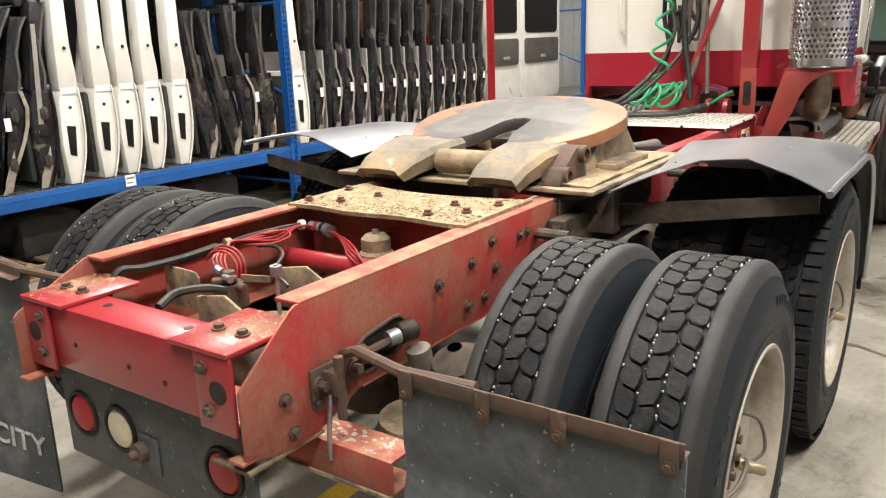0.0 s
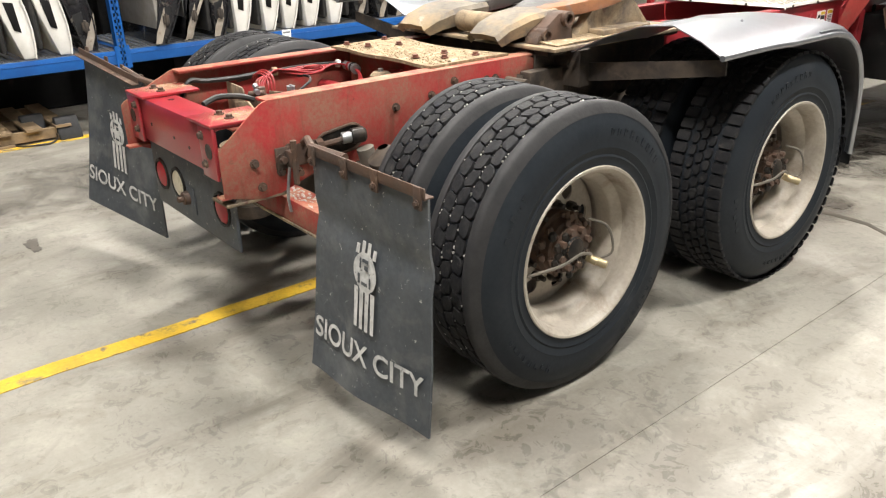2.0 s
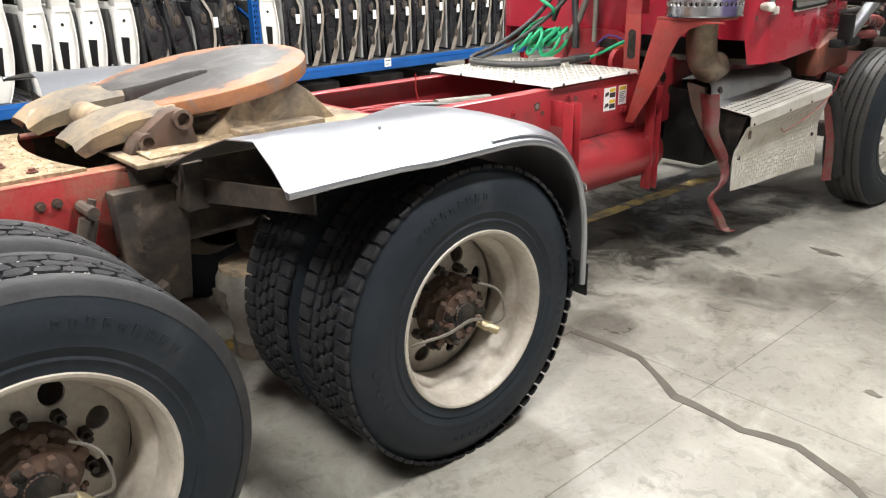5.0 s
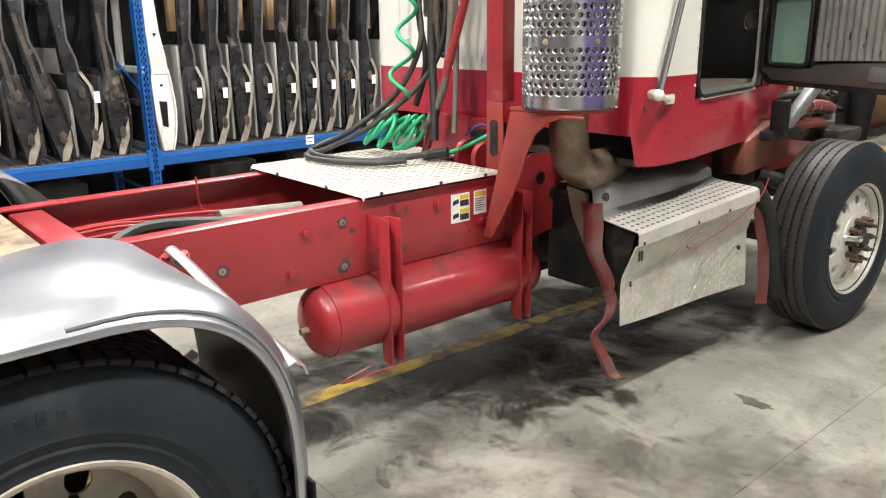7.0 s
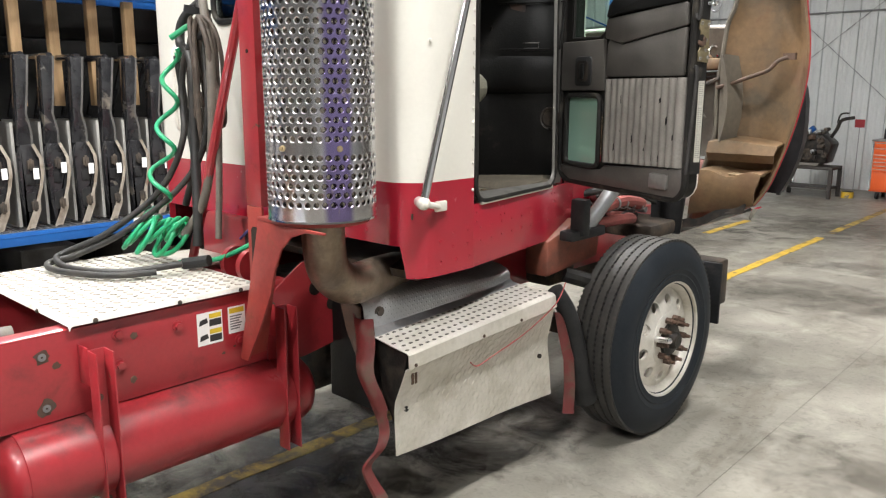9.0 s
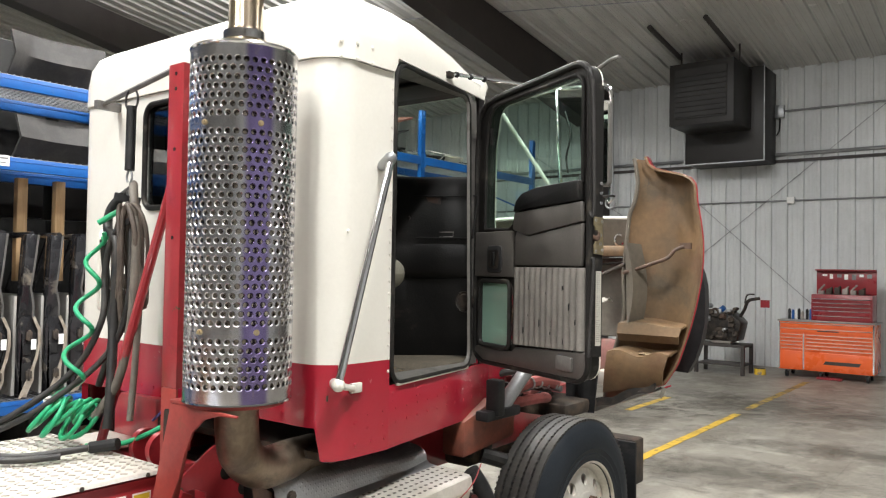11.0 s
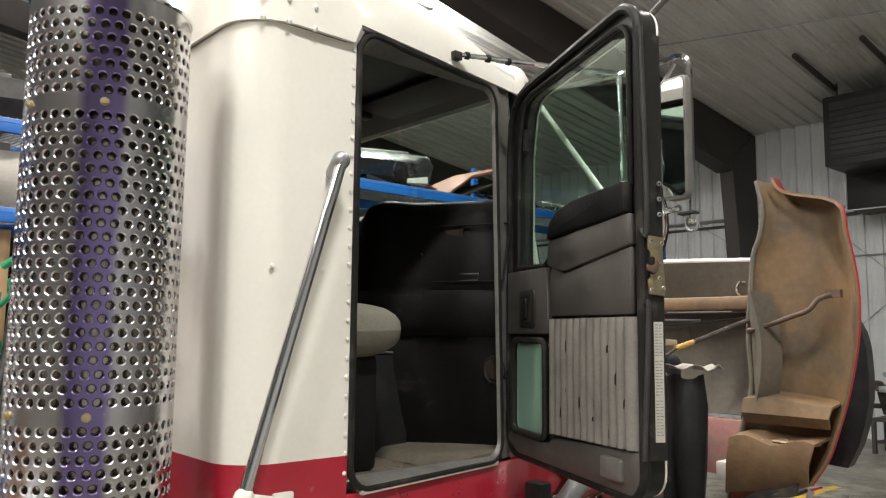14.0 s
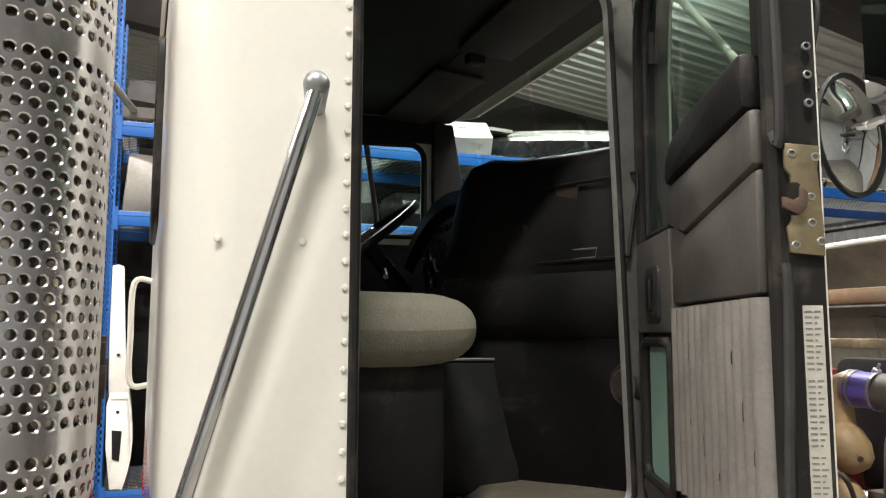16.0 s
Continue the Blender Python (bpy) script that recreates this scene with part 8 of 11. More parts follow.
    part("post", G().prism([(0.325, 3.43), (0.425, 3.43), (0.425, 3.5), (0.416, 3.5), (0.416, 3.44), (0.334, 3.44), (0.334, 3.5), (0.325, 3.5)], "z", 1.362, 2.64), CLEAN_RED, am, "red channel post", bevel=0.002)
    for zz in (2.6, 2.54, 2.3, 1.95):
        part("bolt_hole", G().cyl((0.375, 3.4305, zz), (0.375, 3.4285, zz), 0.008, n=8), GREASE, am)
    for zz in (1.9, 2.35):
        part("stay", G().box(0.425, 0.6, 3.46, 3.49, zz, zz + 0.04), ARM_RED, am)
    part("diagonal_stay", G().cyl((-0.1, 3.42, 1.08), (0.34, 3.47, 2.25), 0.02, n=10), CLEAN_RED, am, "slanting red stay tube")
    # red plates where the arm meets the rail
    part("rail_plate", G().prism([(3.42, 0.72), (3.6, 0.72), (4.1, 0.8), (4.1, 1.08), (3.6, 1.12), (3.42, 1.0)], "x", 0.432, 0.445), CLEAN_RED, T, "red side plate under the cab", bevel=0.003)
    for y, z in ((3.66, 1.0), (3.75, 0.92), (3.9, 0.95)):
        part("lightening_hole", G().cyl((0.445, y, z), (0.4465, y, z), 0.03, n=14), GREASE, T)
    part("cab_mount", G().prism([(-0.35, 1.05), (0.2, 1.05), (0.2, 1.22), (0.1, 1.25), (-0.3, 1.25), (-0.35, 1.2)], "y", 3.62, 3.66), CLEAN_RED, T, "red cab mount crossmember", bevel=0.006)
    part("cab_mount_hole", G().prism(rounded(0.02, 0.14, 1.1, 1.2, 0.02), "y", 3.612, 3.62), GREASE, T)
    for x in (0.1, 0.22):
        part("pivot_ear", G().cyl((x, 3.5, 1.09), (x + 0.03, 3.5, 1.09), 0.07, n=20), CLEAN_RED, T)


stack()

# ---- the cab ----
CW, CB, CF = 0.955, 3.725, 5.02      # half width, back and front of the cab
STRIPE, SEAM = 1.468, 2.655
DY0, DY1, DZ0, DZ1 = 4.085, 4.825, 1.365, 2.705


def cab():
    r = 0.13
    back_r = [(CW, 4.075), (CW, CB + r)] + [(CW - r + r * math.cos(a), CB + r - r * math.sin(a)) for a in np.linspace(0.15, 1.57, 8)] + [(0.31, CB)]
    back_l = [(-x, y) for x, y in back_r[::-1]]
    back_l[-1] = (-CW, CF)

    def wall(path, z0, z1, material, label, bottom=None):
        rows = []
        for x, y in path:
            zz = z0 if bottom is None else bottom(x, y)
            rows.append([(x, y, zz + (z1 - zz) * k / 3) for k in range(4)])
        return part("cab_wall", G().sheet(rows[::-1], 0.03), material, T, label, smooth=40)
    low = lambda x, y: 1.225 if y < CB + 0.02 else 1.1
    wall(back_r, 1.1, STRIPE, CAB_RED, "crimson lower cab corner", low)
    wall(back_l, 1.1, STRIPE, CAB_RED, "crimson lower cab side", low)
    wall(back_r, STRIPE, SEAM, CAB_WHITE, "cream upper cab corner")
    # left side stops under its window
    wl = back_l[:-1] + [(-CW, 4.15)]
    wall(wl, STRIPE, SEAM, CAB_WHITE, "cream upper cab side")
    ld = part("left_door", G().box(-CW, -CW + 0.03, 4.15, CF, STRIPE, 2.23), CAB_WHITE, T, "cream closed driver door")
    for y0, y1 in ((4.15, 4.2), (4.86, CF)):
        part("window_post", G().box(-CW, -CW + 0.03, y0, y1, 2.231, SEAM), CAB_WHITE, ld)
    part("side_glass", G().box(-CW + 0.012, -CW + 0.018, 4.2, 4.86, 2.23, SEAM), GLASS, T, "tinted driver window").visible_shadow = False
    part("cab_wall", G().box(-0.31, 0.31, CB, CB + 0.03, 1.225, STRIPE), CAB_RED, T)
    for z0, z1 in ((STRIPE, 2.115), (2.6, SEAM)):
        part("cab_wall", G().box(-0.31, 0.31, CB, CB + 0.03, z0, z1), CAB_WHITE, T)
    # rear window with rubber seal
    win = rounded(-0.315, 0.315, 2.11, 2.605, 0.06)
    part("window_seal", G().tube([(x, CB - 0.004, z) for x, z in win], 0.014, 8, closed=True), SEAL, T, "black rubber window seal")
    part("rear_window", G().prism(win, "y", CB + 0.01, CB + 0.016), GLASS_DARK, T, "dark rear cab window").visible_shadow = False
    # side panels round the door opening
    part("sill_panel", G().box(CW - 0.03, CW, 4.075, 5.05, 1.1, 1.36), CAB_RED, T, "crimson rocker panel with rivets", bevel=0.004)
    part("sill_panel", G().prism([(5.05, 1.13), (5.32, 1.28), (5.42, 1.4), (5.42, 1.47), (5.05, 1.47)], "x", CW - 0.03, CW - 0.002), CAB_RED, T, bevel=0.004)
    part("seam_strip", G().box(CW, CW + 0.004, 3.87, 5.0, 1.228, 1.24), CAB_RED, T, bevel=0.001)
    part("front_pillar", G().box(CW - 0.06, CW - 0.03, 4.9, 5.04, 1.361, 1.47), CAB_RED, T)
    part("front_pillar", G().prism([(4.92, 1.471), (5.1, 1.471), (5.11, 2.05), (5.05, 2.26), (4.985, 2.74), (4.925, 2.74), (4.94, 2.2)], "x", 0.9, 0.925), CAB_WHITE, T, "cream outer windscreen pillar")
    part("hinge_pillar", G().prism([(4.828, 1.37), (4.9, 1.37), (4.9, 2.0), (4.86, 2.7), (4.79, 2.7), (4.82, 2.0)], "x", CW - 0.022, CW - 0.006), TRIM_METAL, T, "grey metal hinge pillar")
    part("door_header", G().prism([(4.06, 2.71), (4.06, SEAM + 0.001), (4.076, SEAM + 0.001), (4.11, 2.71)], "x", CW - 0.03, CW - 0.001), CAB_WHITE, T)
    # opening frame, rounded at the corners
    opening = [(y - 0.05 * max(0.0, (y - 4.4) / 0.42) * (z - DZ0) / (DZ1 - DZ0), z) for y, z in rounded(DY0, DY1, DZ0, DZ1, 0.075, 6)]
    part("door_frame", G().sheet([[(CW + 0.004, y, z), (CW - (0.02 if y < 4.6 else 0.006), 4.44 + (y - 4.44) * (0.975 if y < 4.6 else 0.99), 2.035 + (z - 2.035) * 0.988), (CW - (0.09 if y < 4.6 else 0.014), 4.44 + (y - 4.44) * (0.955 if y < 4.6 else 0.985), 2.035 + (z - 2.035) * 0.98)] for y, z in opening + opening[:1]][::-1], 0.01), TRIM_METAL, T, "scuffed grey metal door frame", smooth=50)
    band = [(y, z) for y, z in opening if y > 4.15 and z > 1.6]
    part("door_frame", G().sheet([[(CW + 0.0045, y, z), (CW + 0.0055, 4.44 + (y - 4.44) * 1.085, 2.035 + (z - 2.035) * 1.04)] for y, z in band], 0.003), TRIM_METAL, T, "grey painted flange round the opening", smooth=50)
    part("door_seal", G().tube([(CW + 0.003, y, z) for y, z in opening], 0.011, 8, closed=True), SEAL, T, "black rubber door seal")
    part("door_sill", G().box(0.82, CW + 0.012, DY0 + 0.04, DY1 - 0.03, DZ0 - 0.012, DZ0 + 0.004), PLATE_ALU, T, "scratched metal door sill", bevel=0.003)
    # roof: rounded cap that rises over the seam
    rows = []
    levels = [(0.0, 0.0), (0.1, 0.002), (0.19, 0.012), (0.24, 0.035), (0.27, 0.075), (0.288, 0.14), (0.3, 0.24), (0.306, 0.45), (0.308, 0.9)]
    base = []
    x1, y0, y1 = CW + 0.004, CB - 0.004, CF + 0.06
    for cx, cy, a in ((x1 - 0.15, y1 - 0.2, 0), (-x1 + 0.15, y1 - 0.2, 90), (-x1 + 0.15, y0 + 0.15, 180), (x1 - 0.15, y0 + 0.15, 270)):
        base += [(cx + 0.15 * math.cos(radians(a + 90 * i / 6)), cy + (0.2 if a < 180 else 0.15) * math.sin(radians(a + 90 * i / 6))) for i in range(7)]
    base += [(x1, y) for y in (4.06, 4.085, 4.3, 4.6, 4.8)]
    ym = (y0 + y1) / 2
    for dz, inset in levels:
        row = []
        for x, y in base:
            xx = x * (1 - inset / x1)
            yy = ym + (y - ym) * (1 - min(inset, 0.6) / (y1 - ym))
            drop = -0.17 * max(0.0, (yy - 4.15) / 0.8) ** 2 * dz / 0.308
            lowest = 2.79 + 0.2 * dz if y > 4.97 else 2.716 + 0.3 * dz if x > 0.8 and y > 4.07 else 0.0
            row.append((xx, yy, max(SEAM + 0.001 + dz + drop, lowest)))
        rows.append(row + row[:1])
    part("cab_roof", G().sheet(rows, 0.012), CAB_WHITE, T, "cream rounded cab roof", smooth=50)
    part("roof_vent", G().box(-0.68, -0.28, CB - 0.012, CB - 0.004, 2.72, 2.79), CAB_WHITE, T, bevel=0.003)
    # visor piece and corner above the door
    part("header_panel", G().prism([(4.06, SEAM + 0.002), (4.1, 2.715), (4.72, 2.715), (4.8, 2.73), (4.9, 2.75), (4.9, 2.79), (4.06, 2.8)], "x", CW - 0.03, CW + 0.003), CAB_WHITE, T)
    riv = G()
    for k in range(24):
        z = 1.42 + k * 0.053
        riv.ball((CW + 0.001, 4.066, z), 0.007, 8, (0.6, 1, 1))
    for k in range(10):
        riv.ball((CW + 0.001, 4.1 + k * 0.07, 2.735), 0.007, 8, (0.6, 1, 1))
    for x, y in ((CW - 0.012, 3.775), (CW + 0.012, 3.84), (CW + 0.014, 3.923)):
        for z in (2.66, 2.722):
            riv.ball((x, y, z), 0.0105, 8, (0.8, 0.8, 1))
    for y, z in ((3.82, 1.985), (3.98, 1.985)):
        riv.ball((CW + 0.001, y, z), 0.008, 8, (0.6, 1, 1))
    part("rivet", riv, CAB_WHITE, T, "small domed cab rivets")["kind"] = "stuff"
    riv = G()
    for k in range(12):
        y = 3.95 + k * 0.09
        riv.ball((CW + 0.001, y, 1.205), 0.007, 8, (0.6, 1, 1)).ball((CW + 0.001, y, 1.26), 0.006, 8, (0.6, 1, 1))
    for y in (4.1, 4.3, 4.33, 4.55, 4.58, 4.8, 4.83, 5.0):
        for z in (1.29, 1.325):
            riv.ball((CW + 0.001, y, z), 0.006, 8, (0.6, 1, 1))
    for k in range(16):
        riv.ball((-0.8 + k * 0.1, CB - 0.001, 1.27), 0.007, 8, (1, 0.6, 1))
    for y in (3.88, 3.97, 4.05):
        riv.ball((CW + 0.001, y, 1.15), 0.008, 8, (0.6, 1, 1))
    part("rivet", riv, CAB_RED, T, "small domed red rivets")["kind"] = "stuff"
    # grab handle leaning along the side
    gh = part("grab_handle", G().cyl((0.996, 3.744, 1.41), (1.02, 3.988, 2.275), 0.016, n=16), CHROME, T, "chrome grab rail beside the door")
    for p, q in (((0.955, 4.0, 2.255), (1.02, 3.988, 2.285)), ((0.94, 3.775, 1.4), (0.997, 3.742, 1.402))):
        part("rail_end", G().cyl(p, q, 0.02, 0.026, n=14).ball(q, 0.026, 14, (0.9, 1, 1)), CAB_WHITE if p[2] < 2 else GALV, gh, "cast end bracket", smooth=60)
    part("rail_foot", G().box(0.956, 0.972, 3.84, 3.9, 1.355, 1.395).cyl((0.972, 3.85, 1.375), (0.997, 3.745, 1.4), 0.014, n=8), CAB_WHITE, gh, "broken cream foot casting", bevel=0.006)
    # back of the cab: handle, hose bar, lower shield
    part("back_handle", G().tube(smooth_path([(-0.6, CB, 1.62), (-0.6, CB - 0.06, 1.63), (-0.6, CB - 0.065, 1.8), (-0.6, CB - 0.06, 1.99), (-0.6, CB, 2.0)], 5), 0.011, 8), CAB_WHITE, T, "cream grab handle on the cab back")
    hb = part("hose_bar", G().cyl((-0.56, 3.64, 2.625), (0.34, 3.45, 2.63), 0.012, n=8).box(-0.575, -0.545, 3.6, CB, 2.6, 2.64), TRIM_METAL, T, "thin hose hanger bar")
    part("ring", G().tube([(-0.15 + 0.05 * math.cos(a), 3.55, 2.58 + 0.05 * math.sin(a)) for a in np.linspace(0, 6.28, 16, endpoint=False)], 0.005, 6, closed=True), BLACK_HOSE, hb)
    part("cab_underside", G().box(-0.9, 0.92, 3.78, 5.0, 1.09, 1.12), DARK_STEEL, T)


cab()


WORN_PANEL = mat("brown_worn_gauge_panel", (0.05, 0.03, 0.022), 0.45, second=(0.02, 0.018, 0.018), scale=9, dirt=(0.2, 0.12, 0.07), dirt_scale=11, dirt_lo=0.56, dirt_hi=0.66)


def interior():
    part("cab_floor", G().box(-0.92, 0.92, 3.76, 5.04, 1.33, 1.352), CAB_FLOOR, T, "dusty worn cab floor mat")
    rows = [[(x, y, z) for y, z in ((3.77, 2.62), (3.85, 2.74), (4.1, 2.79), (4.5, 2.79), (4.75, 2.792), (4.97, 2.782))] for x in (-0.9, -0.6, 0.0, 0.6, 0.9)]
    part("headliner", G().sheet(rows[::-1], 0.015), DASH, T, "dark padded headliner", smooth=60)
    part("visor_header", G().prism([(4.7, 2.787), (4.98, 2.778), (4.975, 2.764), (4.85, 2.772)], "x", -0.88, 0.88), DARK_TRIM, T)
    for x0, x1 in ((-0.78, -0.12), (0.1, 0.78)):
        part("sun_visor", G().prism([(4.66, 2.783), (4.86, 2.77), (4.865, 2.756), (4.66, 2.768)], "x", x0, x1), DARK_TRIM, T, "dark sun visor folded up", bevel=0.005)
    part("visor_clip", G().box(0.02, 0.07, 4.72, 4.78, 2.75, 2.785), BLACK_PLASTIC, T, bevel=0.004)
    for x0, x1, z1 in ((-0.9, -0.33, 2.63), (0.33, 0.9, 2.63), (-0.329, 0.329, 2.1)):
        part("back_lining", G().box(x0, x1, 3.76, 3.775, 1.36, z1), DASH, T)
    part("side_lining", G().box(-0.92, -0.9, 3.8, 5.0, 1.36, 2.2), DASH, T)
    part("side_lining", G().box(-0.915, -0.895, 3.8, 4.95, 2.67, 2.78), DASH, T)
    part("side_lining", G().box(0.9, 0.922, 3.8, 4.07, 1.36, 2.64), DASH, T)
    # windscreen: two raked panes with a pillar at each side
    for x0, x1 in ((-0.86, -0.012), (0.012, 0.9)):
        part("windscreen", G().put([(x0, 5.07, 2.22), (x1, 5.07, 2.22), (x1, 4.98, 2.78), (x0, 4.98, 2.78)], [(0, 1, 2, 3)]), GLASS, T, "tinted windscreen pane").visible_shadow = False
    part("screen_pillar", G().prism([(4.87, 1.4), (5.07, 1.4), (5.08, 2.2), (4.99, 2.76), (4.9, 2.76), (4.9, 2.1)], "x", -0.925, -0.87), DARK_TRIM, T, bevel=0.01)
    part("screen_pillar", G().prism([(4.98, 2.2), (5.06, 2.2), (4.97, 2.76), (4.9, 2.76)], "x", 0.9, 0.935), DARK_TRIM, T, bevel=0.006)
    part("window_seal", G().tube([(-0.89, y, z) for y, z in rounded(4.2, 4.86, 2.24, 2.66, 0.07)], 0.014, 8, closed=True), SEAL, T, "dark driver window frame")
    part("vent_bar", G().cyl((-0.9, 4.66, 2.24), (-0.9, 4.6, 2.66), 0.012, n=8), TRIM_METAL, T)
    part("firewall", G().box(-0.93, 0.9, 5.04, 5.06, 1.3, 2.2), DARK_STEEL, T)
    part("cowl", G().prism([(5.06, 2.2), (5.14, 2.16), (5.2, 1.9), (5.06, 1.9)], "x", -0.9, 0.88), BLACK_PLASTIC, T, bevel=0.02)
    part("wiper", G().cyl((0.05, 5.1, 2.22), (0.75, 5.085, 2.31), 0.009, n=8), BLACK_PLASTIC, T, "black wiper arm")
    # dashboard: console bulging towards the seat, crease above a knee panel
    plan = smooth_path([(0.135, 4.86, 0), (0.155, 4.78, 0), (0.19, 4.7, 0), (0.26, 4.655, 0), (0.35, 4.665, 0), (0.44, 4.72, 0), (0.56, 4.79, 0), (0.76, 4.865, 0), (0.93, 4.92, 0)], 4)
    rows = []
    for p in plan:
        x, y = p.x, p.y
        bump = 0.018 * math.exp(-((x - 0.3) / 0.08) ** 2)
        rows.append([(x, 5.035, 2.27), (x, max(y + 0.1, 4.85), 2.3), (x, y + 0.03, 2.305 + bump), (x, y, 2.29 + bump), (x, y - 0.03, 2.25), (x, y - 0.06, 2.12), (x, y - 0.085, 1.985), (x, y - 0.078, 1.968), (x, y - 0.09, 1.95), (x, y - 0.085, 1.835), (x, y - 0.05, 1.81), (x, y - 0.052, 1.795), (x, y - 0.03, 1.66), (x, y + 0.01, 1.5), (x, y + 0.06, 1.36)])
    d = part("dashboard", G().sheet(rows, 0.02), DASH, T, "black padded vinyl dashboard", smooth=50)

    def on_dash(x, z, lift):
        p = min(plan, key=lambda q: abs(q.x - x))
        return p.y - 0.06 - 0.18 * max(0.0, 2.12 - z) - lift
    for z in (2.215, 2.0):
        part("lid_seam", G().tube([(x, on_dash(x, z, -0.012 if z > 2.1 else 0.002), z) for x in np.linspace(0.36, 0.84, 12)], 0.0045, 6), DASH, d)
    for x in (0.36, 0.84):
        part("lid_seam", G().tube([(x, on_dash(x, z, -0.012 if z > 2.17 else 0.0), z) for z in np.linspace(2.0, 2.215, 6)], 0.0045, 6), DASH, d)
    part("badge_plate", G().put([(xx, on_dash(xx, zz, -0.012 + 0.1 * max(0.0, zz - 2.2)), zz) for xx, zz in ((0.53, 2.165), (0.66, 2.155), (0.66, 2.21), (0.55, 2.22))] + [(xx, on_dash(xx, zz, -0.03), zz) for xx, zz in ((0.53, 2.165), (0.66, 2.155), (0.66, 2.21), (0.55, 2.22))], [(0, 1, 2, 3), (0, 4, 5, 1), (1, 5, 6, 2), (2, 6, 7, 3), (3, 7, 4, 0)]), WORN_PANEL, d, "worn reddish badge plate")
    part("slot_rim", G().tube([(xx, on_dash(xx, zz, 0.0), zz) for xx, zz in ((0.61, 2.005), (0.74, 2.005), (0.74, 2.03), (0.61, 2.03))], 0.003, 6, closed=True), TRIM_METAL, d)
    part("lock", G().cyl((0.52, on_dash(0.52, 2.1, 0.004), 2.1), (0.52, on_dash(0.52, 2.1, 0.02), 2.1), 0.014, n=14), GREASE, d)
    co = part("console_box", G().prism(rounded(0.14, 0.42, 1.36, 1.735, 0.015), "y", 4.46, 4.72), BLACK_PLASTIC, T, "black console box beside the seat", bevel=0.006)
    part("console_edge", G().tube([(0.14, 4.46, 1.732), (0.42, 4.46, 1.735), (0.42, 4.7, 1.735)], 0.005, 6), TRIM_METAL, co)
    part("speaker", G().lathe([(0, 0.004), (0.035, 0.006), (0.042, 0.0), (0.05, 0.004), (0.054, -0.004)], (0.78, 4.835, 1.68), (0.1, -1, 0), 20), GREASE, d, "small black round speaker")
    # gauge panel facing the driver, worn to brown
    q = [Vector((-0.56, 4.765, 2.25)), Vector((0.1, 4.745, 2.25)), Vector((0.14, 4.735, 1.9)), Vector((-0.5, 4.765, 1.93))]
    nn = (q[1] - q[0]).cross(q[3] - q[0]).normalized()
    nn = nn if nn.y < 0 else -nn
    part("gauge_panel", G().put([p for p in q] + [p - nn * 0.06 for p in q], [(0, 1, 2, 3), (7, 6, 5, 4), (0, 4, 5, 1), (2, 6, 7, 3), (1, 5, 6, 2), (0, 3, 7, 4)]), WORN_PANEL, d, "worn black and brown gauge panel", bevel=0.01)
    for u, v, r in ((0.12, 0.38, 0.024), (0.275, 0.4, 0.024), (0.39, 0.44, 0.06), (0.63, 0.44, 0.062), (0.24, 0.74, 0.02), (0.2, 0.6, 0.018)):
        p = q[0].lerp(q[1], u).lerp(q[3].lerp(q[2], u), v) + nn * 0.002
        gg = part("gauge", G().lathe([(r, 0.0), (r + 0.005, 0.006), (r + 0.004, 0.014), (r - 0.003, 0.012), (r - 0.004, 0.002)], p, nn, 22), CHROME, d, "chrome-rimmed gauge", smooth=60)
        part("gauge_face", G().cyl(p - nn * 0.001, p + nn * 0.003, r - 0.002, n=18), BLACK_PLASTIC, gg)
    for k in range(5):
        p = q[0].lerp(q[1], 0.3 + 0.1 * k).lerp(q[3].lerp(q[2], 0.3 + 0.1 * k), 0.14)
        part("rocker_switch", G().box(-0.016, 0.016, -0.012, 0.004, -0.012, 0.012, Matrix.Translation(p)), BLACK_PLASTIC, d, bevel=0.003)
    hood_rows = []
    for x in np.linspace(-0.62, 0.16, 13):
        lip = 2.3 - 0.75 * (x + 0.12) ** 2
        hood_rows.append([(x, 5.02, 2.24), (x, 4.9, lip + 0.015), (x, 4.77, lip + 0.01), (x, 4.725, lip), (x, 4.725, lip - 0.02), (x, 4.76, lip - 0.04)])
    part("binnacle", G().sheet(hood_rows, 0.02), DASH, d, smooth=60)
    part("knee_panel", G().box(-0.9, 0.14, 4.8, 4.9, 1.5, 1.95), DASH, d, bevel=0.03)
    # steering wheel and column
    c = Vector((-0.46, 4.5, 2.17))
    ax = Vector((0, -0.62, 0.78))
    a1 = Vector((1, 0, 0))
    b1 = ax.cross(a1).normalized()
    sw = part("steering_wheel", G().tube([c + (a1 * math.cos(t) + b1 * math.sin(t)) * 0.245 for t in np.linspace(0, 2 * math.pi, 36, endpoint=False)], 0.017, 8, closed=True), BLACK_PLASTIC, T, "black steering wheel")
    part("hub", G().cyl(c - ax * 0.02, c + ax * 0.03, 0.05, n=16), TRIM_METAL, sw)
    for t in (0.5, 2.6, 4.7):
        part("spoke", G().cyl(c, c + (a1 * math.cos(t) + b1 * math.sin(t)) * 0.24, 0.013, n=8), TRIM_METAL, sw)
    part("column", G().cyl(c, c - ax * 0.42, 0.035, n=12), DASH, sw)
    part("column_lever", G().cyl(c - ax * 0.12, c - ax * 0.12 + Vector((0.2, -0.05, -0.06)), 0.01, n=8), CHROME, sw)
